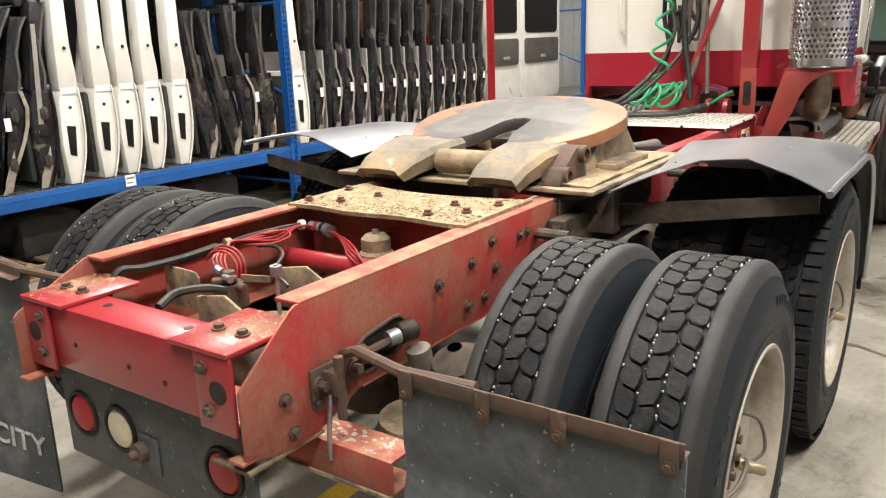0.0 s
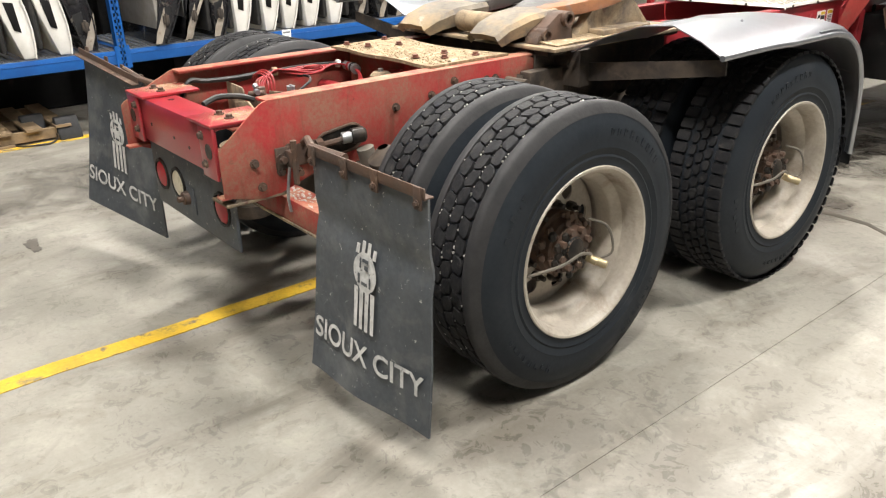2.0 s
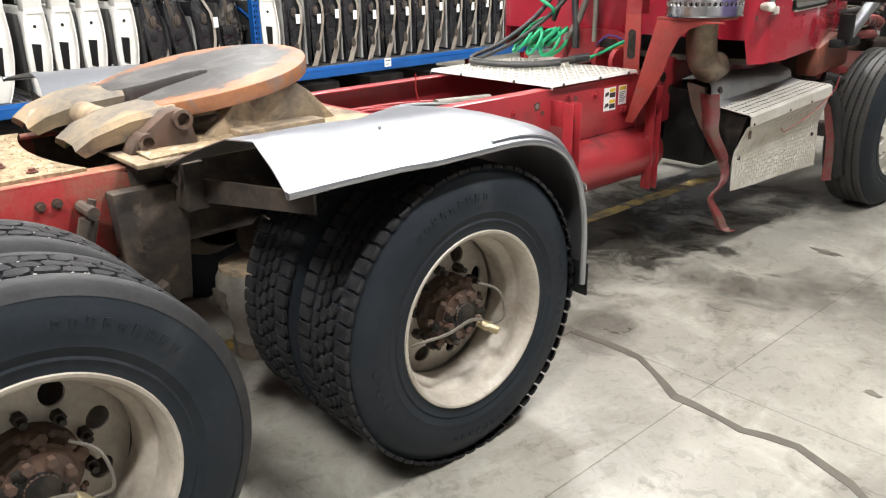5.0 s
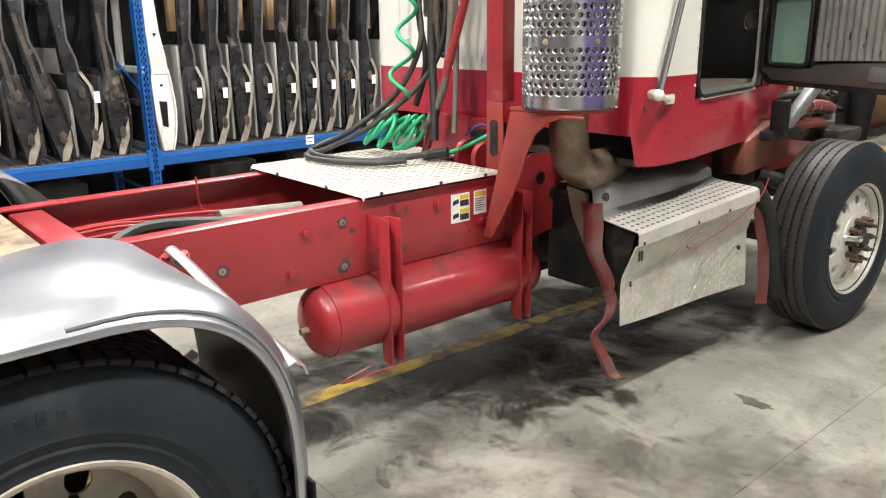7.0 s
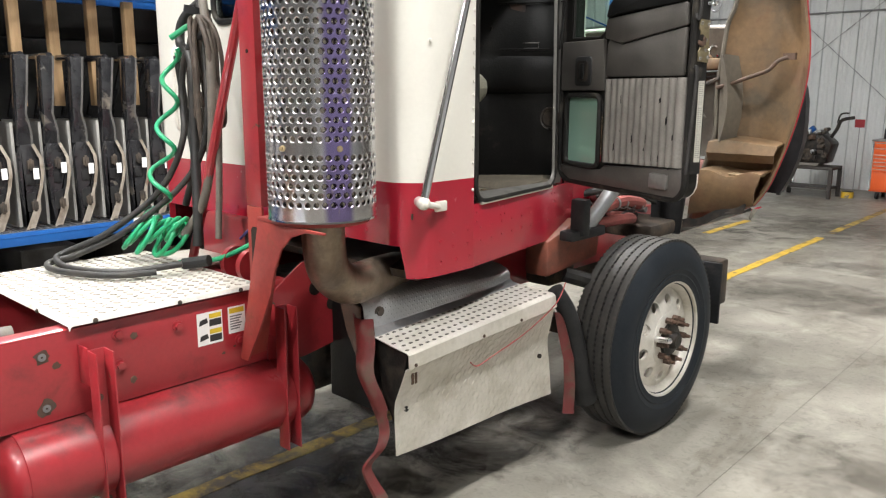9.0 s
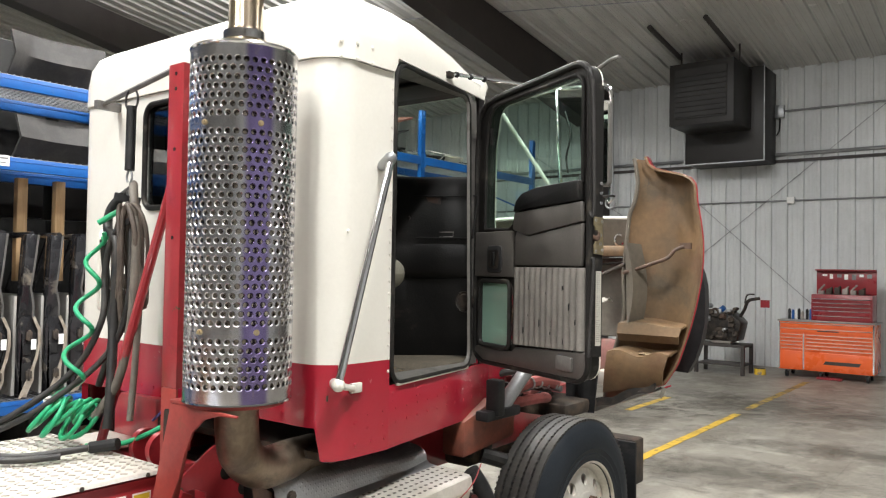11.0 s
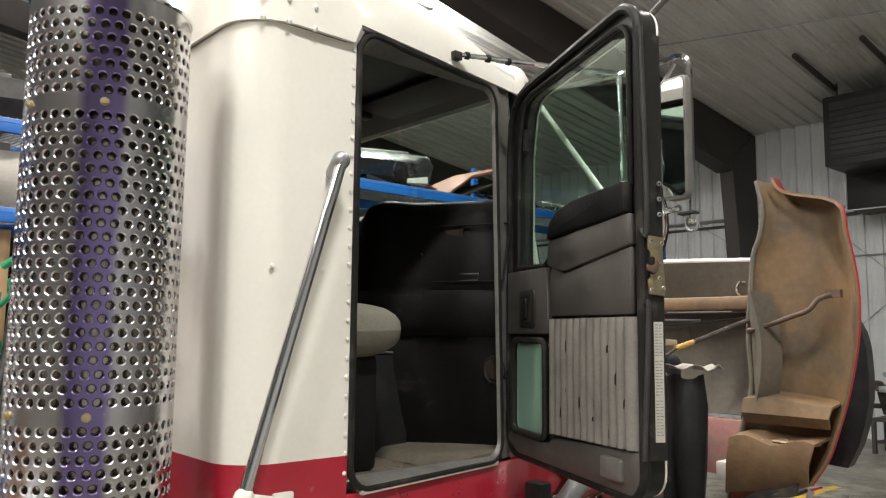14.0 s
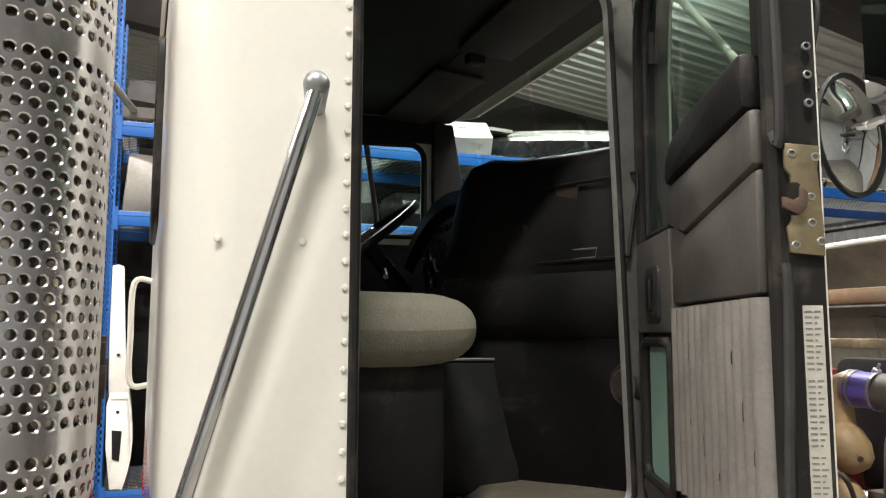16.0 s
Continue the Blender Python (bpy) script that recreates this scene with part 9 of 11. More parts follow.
    # seats: cushion, base, back
    for sx, y1 in ((0.46, 4.47), (-0.5, 4.4)):
        rows = []
        half = 0.26
        for i in range(19):
            a = math.pi * i / 18
            y = y1 - 0.26 - 0.26 * math.copysign(abs(math.cos(a)) ** 0.55, math.cos(a))
            k = max(0.03, math.sin(a)) ** 0.45
            ring = []
            for j in range(20):
                b = 2 * math.pi * j / 20
                cx, cz = math.cos(b), math.sin(b)
                ring.append((sx + half * math.copysign(abs(cx) ** 0.5, cx) * (0.8 + 0.2 * k), y, 1.822 + 0.1 * k * math.copysign(abs(cz) ** 0.65, cz) + 0.008 * math.sin(7 * y)))
            rows.append(ring + ring[:1])
        st = part("seat_cushion", G().sheet(rows, 0.004), SEAT_CLOTH, T, "khaki cloth seat cushion", smooth=70)
        part("seat_base", G().box(sx - 0.24, sx + 0.2, y1 - 0.5, y1 - 0.07, 1.352, 1.735), DASH, st, "black scuffed seat base", bevel=0.02)
        part("seat_back", G().prism([(3.86, 1.8), (4.02, 1.78), (3.95, 2.4), (3.88, 2.42), (3.82, 2.3)], "x", sx - 0.22, sx + 0.22), SEAT_CLOTH, st, bevel=0.03)
    part("centre_box", G().prism([(4.25, 1.352), (4.85, 1.352), (4.85, 1.72), (4.3, 1.7), (4.25, 1.66)], "x", -0.25, 0.3), DASH, T, "black engine cover box", bevel=0.025)
    part("cover_seam", G().tube([(0.302, 4.3, 1.64), (0.302, 4.8, 1.66)], 0.005, 6), DASH, T)
    part("floor_hump", G().prism([(4.55, 1.352), (4.98, 1.352), (4.96, 1.4), (4.6, 1.385)], "x", 0.3, 0.9), CAB_FLOOR, T, bevel=0.02)
    # litter on the floor
    rnd = random.Random(9)
    lit = G()
    for _ in range(120):
        x, y = rnd.uniform(0.3, 0.88), rnd.uniform(4.2, 4.75)
        s = rnd.uniform(0.003, 0.009)
        lit.box(-s, s, -s * 0.5, s * 0.5, 0, s * 0.5, Matrix.Translation((x, y, 1.3525)) @ Matrix.Rotation(rnd.random() * 3, 4, "Z"))
    part("floor_litter", lit, PALLET, T, "bits of dry litter on the cab floor")["kind"] = "stuff"


interior()


def taper_cab():
    """The cab narrows towards the windscreen."""
    kinds = ("cab_roof", "sill_panel", "seam_strip", "front_pillar", "hinge_pillar", "door_header", "door_frame", "door_seal", "door_sill", "header_panel", "rivet",
             "headliner", "visor_header", "windscreen", "screen_pillar", "firewall", "cowl", "dashboard", "cab_floor", "floor_hump", "left_door", "window_post", "side_glass", "side_lining", "window_seal", "vent_bar", "cab_underside")
    for ob in [o for c in T.children for o in (c, *c.children)]:
        if ob.type != "MESH" or ob.name.split(".")[0] not in kinds:
            continue
        for v in ob.data.vertices:
            x, y = v.co.x, v.co.y
            if abs(x) > 0.5 and y > 4.08:
                v.co.x = x - math.copysign(0.17 * (y - 4.08) * (abs(x) - 0.5) / 0.455, x)


taper_cab()


# ---- the open door ----
HX, HY = 0.985, 4.775
DU = Vector((0.911, -0.413, 0)).normalized()
DN = Vector((DU.y, -DU.x, 0))          # towards the viewer's side, the inside of the door
DM = Matrix((DU, -DN, Vector((0, 0, 1)))).transposed().to_4x4()
DM.translation = Vector((HX, HY, 0))   # local x along the door, y to its outside, z up
DM = DM @ Matrix.Translation((-0.13, 0.024, 0)) @ Matrix.Diagonal((1.181, 1.2, 1, 1))


def open_door():
    W = 0.715
    zb, zt = 1.395, 2.705
    outline = [(0.03, zb), (W - 0.07, zb)] + arc((W - 0.07, zb + 0.07), 0.07, -90, 0, 5)[1:] + [(W, zt - 0.1)] + arc((W - 0.085, zt - 0.085), 0.085, 0, 90, 6) + [(0.1, zt - 0.022), (0.04, zt - 0.035), (0.0, zt - 0.065), (-0.028, zt - 0.12), (-0.042, 2.4), (-0.045, 2.0), (-0.042, 1.5)] + arc((0.025, zb + 0.065), 0.065, 180, 270, 5)
    win = [(0.03, 2.04), (0.215, 2.035), (0.245, 2.055), (0.28, 2.14), (0.315, 2.178), (0.665, 2.195), (0.675, 2.21), (0.675, 2.6)] + arc((0.62, 2.605), 0.055, 0, 90, 4) + [(0.12, 2.648), (0.085, 2.635), (0.06, 2.6), (0.028, 2.45), (0.024, 2.08)]
    low = rounded(0.018, 0.236, 1.482, 1.786, 0.03, 4)

    def panel(y0, y1):
        """Door sheet with both window holes, filled by bridging strips."""
        bm = bmesh.new()
        loops = []
        for poly in (outline, win, low):
            vs = [bm.verts.new((x, 0, z)) for x, z in poly]
            loops.append([bm.edges.new((vs[i], vs[(i + 1) % len(vs)])) for i in range(len(vs))])
        bmesh.ops.triangle_fill(bm, edges=[e for l in loops for e in l], use_beauty=True)
        bm.verts.index_update()
        pts = [(v.co.x, v.co.z) for v in bm.verts]
        tris = [tuple(v.index for v in f.verts) for f in bm.faces]
        bm.free()
        n = len(pts)
        g = G()
        vs = [DM @ Vector((x, y0, z)) for x, z in pts] + [DM @ Vector((x, y1, z)) for x, z in pts]
        fs = tris + [tuple(i + n for i in t[::-1]) for t in tris]
        base = 0
        for poly in (outline, win, low):
            k = len(poly)
            fs += [(base + i, base + (i + 1) % k, n + base + (i + 1) % k, n + base + i) for i in range(k)]
            base += k
        return g.put(vs, fs)
    door = part("door", panel(0.0, 0.042), SEAL, T, "open cab door with grey vinyl and pleated lining")
    part("outer_skin", panel(0.043, 0.048), CAB_WHITE, door, "cream outer door skin")

    def face(poly, lift, material, name, label="", bevel=0.006, y0=0.0):
        return part(name, G().prism(poly, "y", -lift, y0 - 0.001, DM), material, door, label, bevel=bevel)
    face([(0.268, 2.11), (0.29, 2.165), (0.33, 2.195), (0.42, 2.212), (0.68, 2.218), (0.685, 2.13), (0.34, 2.12)], 0.03, DASH, "armrest_pad", "black padded window ledge", 0.012)
    face([(0.262, 2.03), (0.272, 2.108), (0.69, 2.13), (0.695, 2.045), (0.36, 2.0)], 0.024, GREY_VINYL, "vinyl_pad", "grey vinyl pad", 0.01)
    face([(0.27, 1.866), (0.69, 1.862), (0.693, 2.042), (0.36, 1.997), (0.288, 2.027), (0.275, 2.0)], 0.02, GREY_VINYL, "vinyl_pad", "", 0.01)
    face([(-0.03, 1.81), (0.268, 1.81), (0.25, 2.028), (-0.03, 2.03)], 0.02, GREY_VINYL, "vinyl_pad", "", 0.008)
    face([(-0.03, 1.44), (0.04, 1.402), (0.68, 1.402), (0.715, 1.44), (0.71, 1.52), (0.28, 1.49), (0.25, 1.468), (-0.02, 1.468)], 0.018, GREY_VINYL, "kick_pad", "scuffed vinyl kick panel", 0.01)
    # pleats
    for i in range(12):
        x0 = 0.275 + i * 0.0352
        rows = []
        for k in range(7):
            t = k / 6
            rows.append([DM @ Vector((x0 + 0.0352 * t, -0.004 - 0.019 * math.sin(math.pi * t) ** 0.7, z)) for z in (1.505 + 0.0014 * i, 1.6, 1.75, 1.858)])
        part("pleat", G().sheet(rows[::-1], 0.006), PLEAT, door, smooth=70)
    wear = G()
    rnd = random.Random(5)
    for _ in range(26):
        x, z = rnd.uniform(0.32, 0.68), rnd.uniform(1.52, 1.7) + (0.1 if rnd.random() < 0.3 else 0)
        w, h = rnd.uniform(0.002, 0.005), rnd.uniform(0.006, 0.02)
        wear.prism([(x - w, z - h), (x + w, z - h * 0.6), (x + w * 0.6, z + h), (x - w, z + h * 0.5)], "y", -0.0228, -0.0205, DM)
    part("wear_mark", wear, DASH, door, "dark worn spots on the pleats")["kind"] = "stuff"
    # handle recess, low window frame, courtesy lamp
    face(rounded(0.075, 0.185, 1.83, 1.96, 0.02), 0.026, BLACK_PLASTIC, "handle_bezel", "black pull handle surround", 0.006)
    face(rounded(0.092, 0.168, 1.85, 1.94, 0.015), 0.0265, GREASE, "handle_recess", "", 0.0)
    part("handle", G().box(0.118, 0.143, -0.034, -0.026, 1.86, 1.93, DM), DASH, door, bevel=0.004)
    part("low_window_frame", G().tube([DM @ Vector((x, -0.016, z)) for x, z in rounded(0.014, 0.24, 1.478, 1.79, 0.03, 4)], 0.012, 8, closed=True), SEAL, door)
    part("low_glass", G().prism(low, "y", -0.008, -0.003, DM), GLASS_HAZY, door, "green tinted low window").visible_shadow = False
    part("window_glass", G().prism(win, "y", 0.002, 0.006, DM), GLASS, door, "green tinted door window").visible_shadow = False
    part("window_frame", G().tube([DM @ Vector((x, -0.004, z)) for x, z in win], 0.009, 8, closed=True), SEAL, door)
    part("outer_seal", G().tube([DM @ Vector((x, -0.004, z)) for x, z in outline], 0.015, 8, closed=True), SEAL, door, "worn rubber door seal")
    face(rounded(0.56, 0.65, 1.43, 1.49, 0.008), 0.028, TRIM_METAL, "courtesy_lamp", "scuffed grey courtesy lamp", 0.004)
    # the thick edge: latch, screws, label
    ex = W
    edge = part("edge_channel", G().box(ex, ex + 0.012, 0.0, 0.041, 1.5, 2.6, DM), SEAL, door)
    latch = part("latch", G().prism([(0.002, 1.915), (0.04, 1.91), (0.04, 1.95), (0.036, 2.03), (0.04, 2.06), (0.0, 2.065), (0.0, 2.03), (0.006, 2.02), (0.006, 1.96), (0.0, 1.95)], "x", ex + 0.012, ex + 0.019, DM), BRASS_OLD, door, "worn brassy door latch", bevel=0.002)
    part("latch_mouth", G().prism(rounded(0.0, 0.016, 1.965, 2.01, 0.006), "x", ex + 0.0192, ex + 0.0197, DM), GREASE, latch)
    part("latch_claw", G().prism([(-0.006, 1.975), (0.012, 1.965), (0.02, 1.975), (0.022, 1.995), (0.014, 2.005), (0.013, 1.99), (0.006, 1.985), (-0.006, 1.99)], "x", ex + 0.0197, ex + 0.0255, DM), RUST, latch, bevel=0.001)
    for y, z in ((0.008, 2.05), (0.034, 2.045), (0.008, 1.925), (0.036, 1.93), (0.027, 1.99), (0.027, 1.955), (0.03, 2.2), (0.03, 2.16), (0.03, 2.12)):
        sc = part("screw", G().lathe([(0.0036, 0.0), (0.0062, 0.0), (0.0062, 0.003), (0.005, 0.0045), (0.0036, 0.0045)], DM @ Vector((ex + 0.0165, y, z)), DM.to_3x3() @ Vector((1, 0, 0)), 12, closed=True), GALV, door)
        part("screw_socket", G().cyl(DM @ Vector((ex + 0.012, y, z)), DM @ Vector((ex + 0.0185, y, z)), 0.0037, n=10), GREASE, sc)
    for z0, z1 in ((2.08, 2.62), (1.5, 1.89)):
        part("edge_trim", G().tube(smooth_path([DM @ Vector((ex + 0.008, -0.01, z0)), DM @ Vector((ex + 0.022, -0.004, z0 + 0.03 if z0 > 2 else z1 - 0.03)), DM @ Vector((ex + 0.012, -0.006, z1))], 5), 0.007, 8), DARK_TRIM, door)
    lab = part("data_label", G().box(ex + 0.012, ex + 0.0135, 0.014, 0.036, 1.545, 1.845, DM), LABEL_OLD, door, "white printed data label")
    for k in range(38):
        z = 1.837 - k * 0.0076
        for a, b in ((0.016, 0.0235), (0.026, 0.033 - 0.002 * (k % 3))):
            if k % 13 == 11:
                continue
            part("print", G().box(ex + 0.0135, ex + 0.0139, a, b, z - 0.0012, z + 0.0012, DM), PRINT, lab)
    # hinges and check strut
    for z in (1.5, 2.0, 2.5):
        part("hinge", G().cyl((0.94, 4.83, z - 0.04), (0.94, 4.83, z + 0.04), 0.012, n=10), SEAL, door)
    part("check_strut", G().cyl((0.9, 4.525, 2.757), (1.13, 5.13, 2.77), 0.009, n=10), CHROME, T, "thin chrome strut above the door")
    for u in (0.06, 0.18, 0.3):
        part("strut_tie", G().cyl((0.9 + 0.23 * u - 0.001, 4.525 + 0.605 * u - 0.006, 2.757), (0.9 + 0.23 * u + 0.001, 4.525 + 0.605 * u + 0.006, 2.758), 0.014, n=8), BLACK_PLASTIC, T)
    part("strut_bracket", G().box(0.885, 0.915, 4.505, 4.54, 2.735, 2.765), GREASE, T, bevel=0.004)
    part("marker_arm", G().tube(smooth_path([DM @ Vector((0.68, 0.05, 2.68)), DM @ Vector((0.73, 0.06, 2.705)), DM @ Vector((0.77, 0.07, 2.712))], 5), 0.009, 8), TRIM_METAL, door)
    part("window_wire", G().tube(smooth_path([(1.25, 5.0, 2.62), (1.28, 5.0, 2.5), (1.26, 5.0, 2.4), (1.27, 5.0, 2.32)], 6), 0.005, 6), BLACK_HOSE, door)


def hazy_glass():
    m = glass_mat("hazy_green_glass", (0.55, 0.75, 0.65), 0.1)
    tree = m.node_tree
    out = tree.nodes["Material Output"]
    old = out.inputs[0].links[0].from_socket
    haze = tree.nodes.new("ShaderNodeBsdfDiffuse")
    haze.inputs[0].default_value = (0.42, 0.6, 0.52, 1)
    mx = tree.nodes.new("ShaderNodeMixShader")
    mx.inputs[0].default_value = 0.38
    tree.links.new(old, mx.inputs[1])
    tree.links.new(haze.outputs[0], mx.inputs[2])
    tree.links.new(mx.outputs[0], out.inputs[0])
    return m


GLASS_HAZY = hazy_glass()
LABEL_OLD = mat("yellowed_label_paper", (0.5, 0.48, 0.42), 0.7, second=(0.44, 0.42, 0.36), scale=9)
BRASS_OLD = mat("tarnished_latch_metal", (0.4, 0.33, 0.2), 0.4, 0.8, second=(0.26, 0.22, 0.14), scale=14)
open_door()


def mirror():
    # tall chrome-framed mirror on arms outside the open door, convex round mirror below
    x, y = 1.46, 4.97
    m = part("mirror_arm", G().tube(smooth_path([DM @ Vector((0.1, 0.07, 2.68)), (1.13, 5.13, 2.77), (1.36, 5.06, 2.74), (1.46, 5.0, 2.72), (1.5, 4.985, 2.67), (1.503, 4.985, 2.45), (1.503, 4.985, 2.2), (1.49, 4.985, 2.17)], 6), 0.011, 8), CHROME, T, "chrome mirror arms on the door")
    part("mirror_brace", G().cyl((0.875, 4.96, 2.69), (1.125, 5.215, 2.18), 0.011, n=10), CAB_WHITE, m, "pale painted mirror brace")
    part("mirror_post", G().cyl((1.13, 5.13, 2.77), (1.2, 5.06, 2.2), 0.01, n=10), CHROME, m)
    part("mirror_arm", G().cyl((1.44, 5.0, 2.7), (1.36, 4.99, 2.58), 0.009, n=8).cyl((1.49, 4.985, 2.62), (1.4, 4.985, 2.3), 0.009, n=8), CHROME, m)
    part("mirror_foot", G().box(1.46, 1.52, 4.965, 5.0, 2.19, 2.2), DARK_TRIM, m, bevel=0.003)
    part("mirror_hook", G().tube([(1.5 + 0.022 * math.cos(a), 4.985, 2.165 + 0.028 * math.sin(a)) for a in np.linspace(2.4, 6.6, 12)], 0.005, 8), GALV, m)
    turn = Matrix.Translation((x, y, 0)) @ Matrix.Rotation(radians(-8), 4, "Z")
    part("mirror_housing", G().prism(rounded(-0.05, 0.05, 2.24, 2.64, 0.02), "y", -0.012, 0.03, turn), TRIM_METAL, m, "dull metal mirror shell", bevel=0.006)
    part("mirror_glass", G().prism(rounded(-0.044, 0.044, 2.25, 2.63, 0.015), "y", -0.016, -0.0125, turn), MIRROR, m)
    c = Vector((1.385, 4.96, 2.19))
    d = Vector((0.976, 0.216, 0.0)).normalized()
    part("round_mirror", G().lathe([(0.0, 0.024), (0.04, 0.021), (0.08, 0.011), (0.112, -0.004)], c, d, 32), MIRROR, m, "convex round mirror", smooth=60)
    part("round_shell", G().lathe([(0.112, -0.004), (0.122, 0.0), (0.124, -0.008), (0.11, -0.02), (0.07, -0.045), (0.03, -0.055), (0, -0.056)], c, d, 32), BLACK_PLASTIC, m, smooth=60)
    part("clamp", G().tube(smooth_path([c - d * 0.055, c - d * 0.07 + Vector((0.03, 0.03, 0.01)), (1.46, 4.985, 2.215)], 5), 0.01, 8), CHROME, m)


mirror()


# ---- engine bay and tipped hood ----
def hood_liner():
    rows = [[(0.82, 7.2, z), (0.5 * (0.82 + x), 7.24, z), (x, 7.2, z), (x - 0.02, 7.34, z)] for x, z in ((1.08, 2.0), (1.13, 1.92), (1.17, 1.84), (1.188, 1.75), (1.194, 1.62), (1.19, 1.487), (1.168, 1.36), (1.13, 1.238), (1.07, 1.12))]
    part("hood_liner", G().sheet(rows, 0.01), BLACK_PLASTIC, T, "black curved wheel arch liner behind the hood edge", smooth=60)


def engine_bay():
    part("engine_block", G().box(-0.3, 0.3, 5.15, 6.3, 0.75, 1.45).box(-0.2, 0.2, 5.2, 6.25, 1.45, 1.68), ENGINE_RED, T, "oily red diesel engine block", bevel=0.03)
    part("inner_wing", G().prism([(5.05, 1.0), (5.5, 1.04), (5.48, 1.3), (5.05, 1.3)], "x", 0.6, 0.62), ENGINE_RED, T)
    part("splash_shield", G().prism([(4.74, 0.92), (5.2, 0.96), (5.22, 1.12), (5.0, 1.18), (4.74, 1.1)], "x", 0.72, 0.86), RUST_SHEET, T, "rusty brown splash shield", bevel=0.02)
    part("heater_pipe", G().cyl((0.9, 4.98, 1.12), (0.97, 5.18, 1.36), 0.038, n=16), GALV, T, "grey pipe beside the cab")
    part("black_bracket", G().box(0.9, 0.98, 4.86, 4.92, 1.12, 1.3).box(0.88, 0.96, 4.8, 5.1, 1.1, 1.15), BLACK_PLASTIC, T, bevel=0.01)
    def hose(pts, r, m, lb):
        part("engine_hose", G().tube(smooth_path(pts, 6), r, 10), m, T, lb)
    hose([(0.85, 5.15, 1.2), (0.9, 5.35, 1.24), (0.88, 5.6, 1.2), (0.7, 5.8, 1.15)], 0.03, RED_HOSE, "faded red coolant hose")
    hose([(0.8, 5.1, 1.12), (0.92, 5.3, 1.15), (0.85, 5.55, 1.12), (0.6, 5.7, 1.1)], 0.028, RED_HOSE, "faded red coolant hose")
    hose([(0.75, 5.2, 1.28), (0.85, 5.35, 1.3), (0.88, 5.5, 1.26), (0.8, 5.7, 1.24)], 0.02, BLACK_HOSE, "black engine hose")
    hose([(0.82, 4.95, 0.9), (0.9, 5.05, 0.86), (0.8, 5.2, 0.82)], 0.04, BLACK_HOSE, "black ribbed hose")
    hose([(0.7, 5.1, 1.35), (0.78, 5.2, 1.42), (0.7, 5.4, 1.45), (0.5, 5.5, 1.5)], 0.018, GREY_HOSE, "grey engine hose")
    for k in range(4):
        part("hose_clamp", G().lathe([(0.031, -0.008), (0.035, -0.008), (0.035, 0.008), (0.031, 0.008)], (0.9 - 0.004 * k, 5.28 + 0.09 * k, 1.235 - 0.004 * k * k), (0, 1, 0.0), 14, closed=True), GALV, T)
    part("steering_box", G().box(0.42, 0.6, 5.15, 5.4, 0.75, 1.02), DARK_STEEL, T, bevel=0.03)
    # tan turbo pipe with a blue silicone sleeve
    tp = part("turbo_pipe", G().tube(smooth_path([(0.745, 5.75, 1.63), (0.7, 5.745, 1.638), (0.657, 5.74, 1.617), (0.64, 5.74, 1.565), (0.645, 5.74, 1.505), (0.663, 5.735, 1.46)], 6), 0.056, 16), TURBO, T, "tan painted turbo pipe", smooth=60)
    part("turbo_housing", G().lathe([(0.0, 0.09), (0.032, 0.087), (0.058, 0.066), (0.073, 0.02), (0.07, -0.032), (0.053, -0.07), (0.0, -0.08)], (0.678, 5.735, 1.438), (0.5, 0.1, -0.86), 24), TURBO, tp, smooth=60)
    part("turbo_pipe", G().tube(smooth_path([(0.56, 5.73, 1.305), (0.63, 5.73, 1.303), (0.685, 5.73, 1.27), (0.705, 5.73, 1.19)], 6), 0.048, 14), TURBO, tp, smooth=60)
    part("housing_bolt", G().bolt((0.742, 5.71, 1.412), (0.9, -0.3, -0.3), 0.01, 0.016), RUST, tp)
    sl = part("blue_sleeve", G().cyl((0.7, 5.748, 1.634), (0.797, 5.755, 1.628), 0.06, n=20), BLUE_SLEEVE, tp, "purple-blue silicone sleeve")
    for xx in (0.697, 0.718, 0.8):
        part("clamp", G().lathe([(0.06, -0.005), (0.064, -0.005), (0.064, 0.005), (0.06, 0.005)], (xx, 5.75, 1.634 - 0.06 * (xx - 0.697)), (1, 0.07, -0.06), 20, closed=True), GALV, sl)
    part("intake_pipe", G().tube(smooth_path([(0.78, 5.755, 1.629), (0.83, 5.765, 1.631), (0.872, 5.78, 1.62)], 5), 0.057, 16), GREY_HOSE, tp, "dusty grey intake pipe", smooth=60)
    part("intake_boot", G().tube(smooth_path([(0.868, 5.78, 1.621), (0.905, 5.795, 1.61), (0.93, 5.81, 1.595)], 4), 0.053, 16), HOOD_PINK, tp, "faded pink rubber boot", smooth=60)
    for ob in (tp, *tp.children_recursive):
        ob.data.transform(Matrix.Translation((-0.22, 0.21, -0.008)))
    part("engine_beam", G().prism([(5.83, 1.765), (5.92, 1.765), (5.92, 1.79), (5.83, 1.795)], "x", 0.25, 0.86), DUSTY_STEEL, T, "dusty beam over the engine", bevel=0.004)
    # invented black box gives the engine bay a dark backing
    part("air_cleaner", G().prism(rounded(0.2, 0.64, 1.25, 1.72, 0.05), "y", 6.2, 6.31), BLACK_PLASTIC, T, "black box added as dark backing behind the engine", bevel=0.01)
    part("sender", G().cyl((0.49, 6.04, 1.645), (0.515, 6.04, 1.69), 0.015, n=10).cyl((0.515, 6.04, 1.69), (0.524, 6.04, 1.71), 0.005, n=8), GALV, T, "small bright sender on the engine", bevel=0.002)
    hose([(0.665, 5.97, 1.57), (0.65, 5.93, 1.47), (0.655, 5.91, 1.37), (0.64, 5.91, 1.22), (0.59, 5.93, 1.12)], 0.026, GREY_HOSE, "dark grey engine hose")
    rnd = random.Random(21)
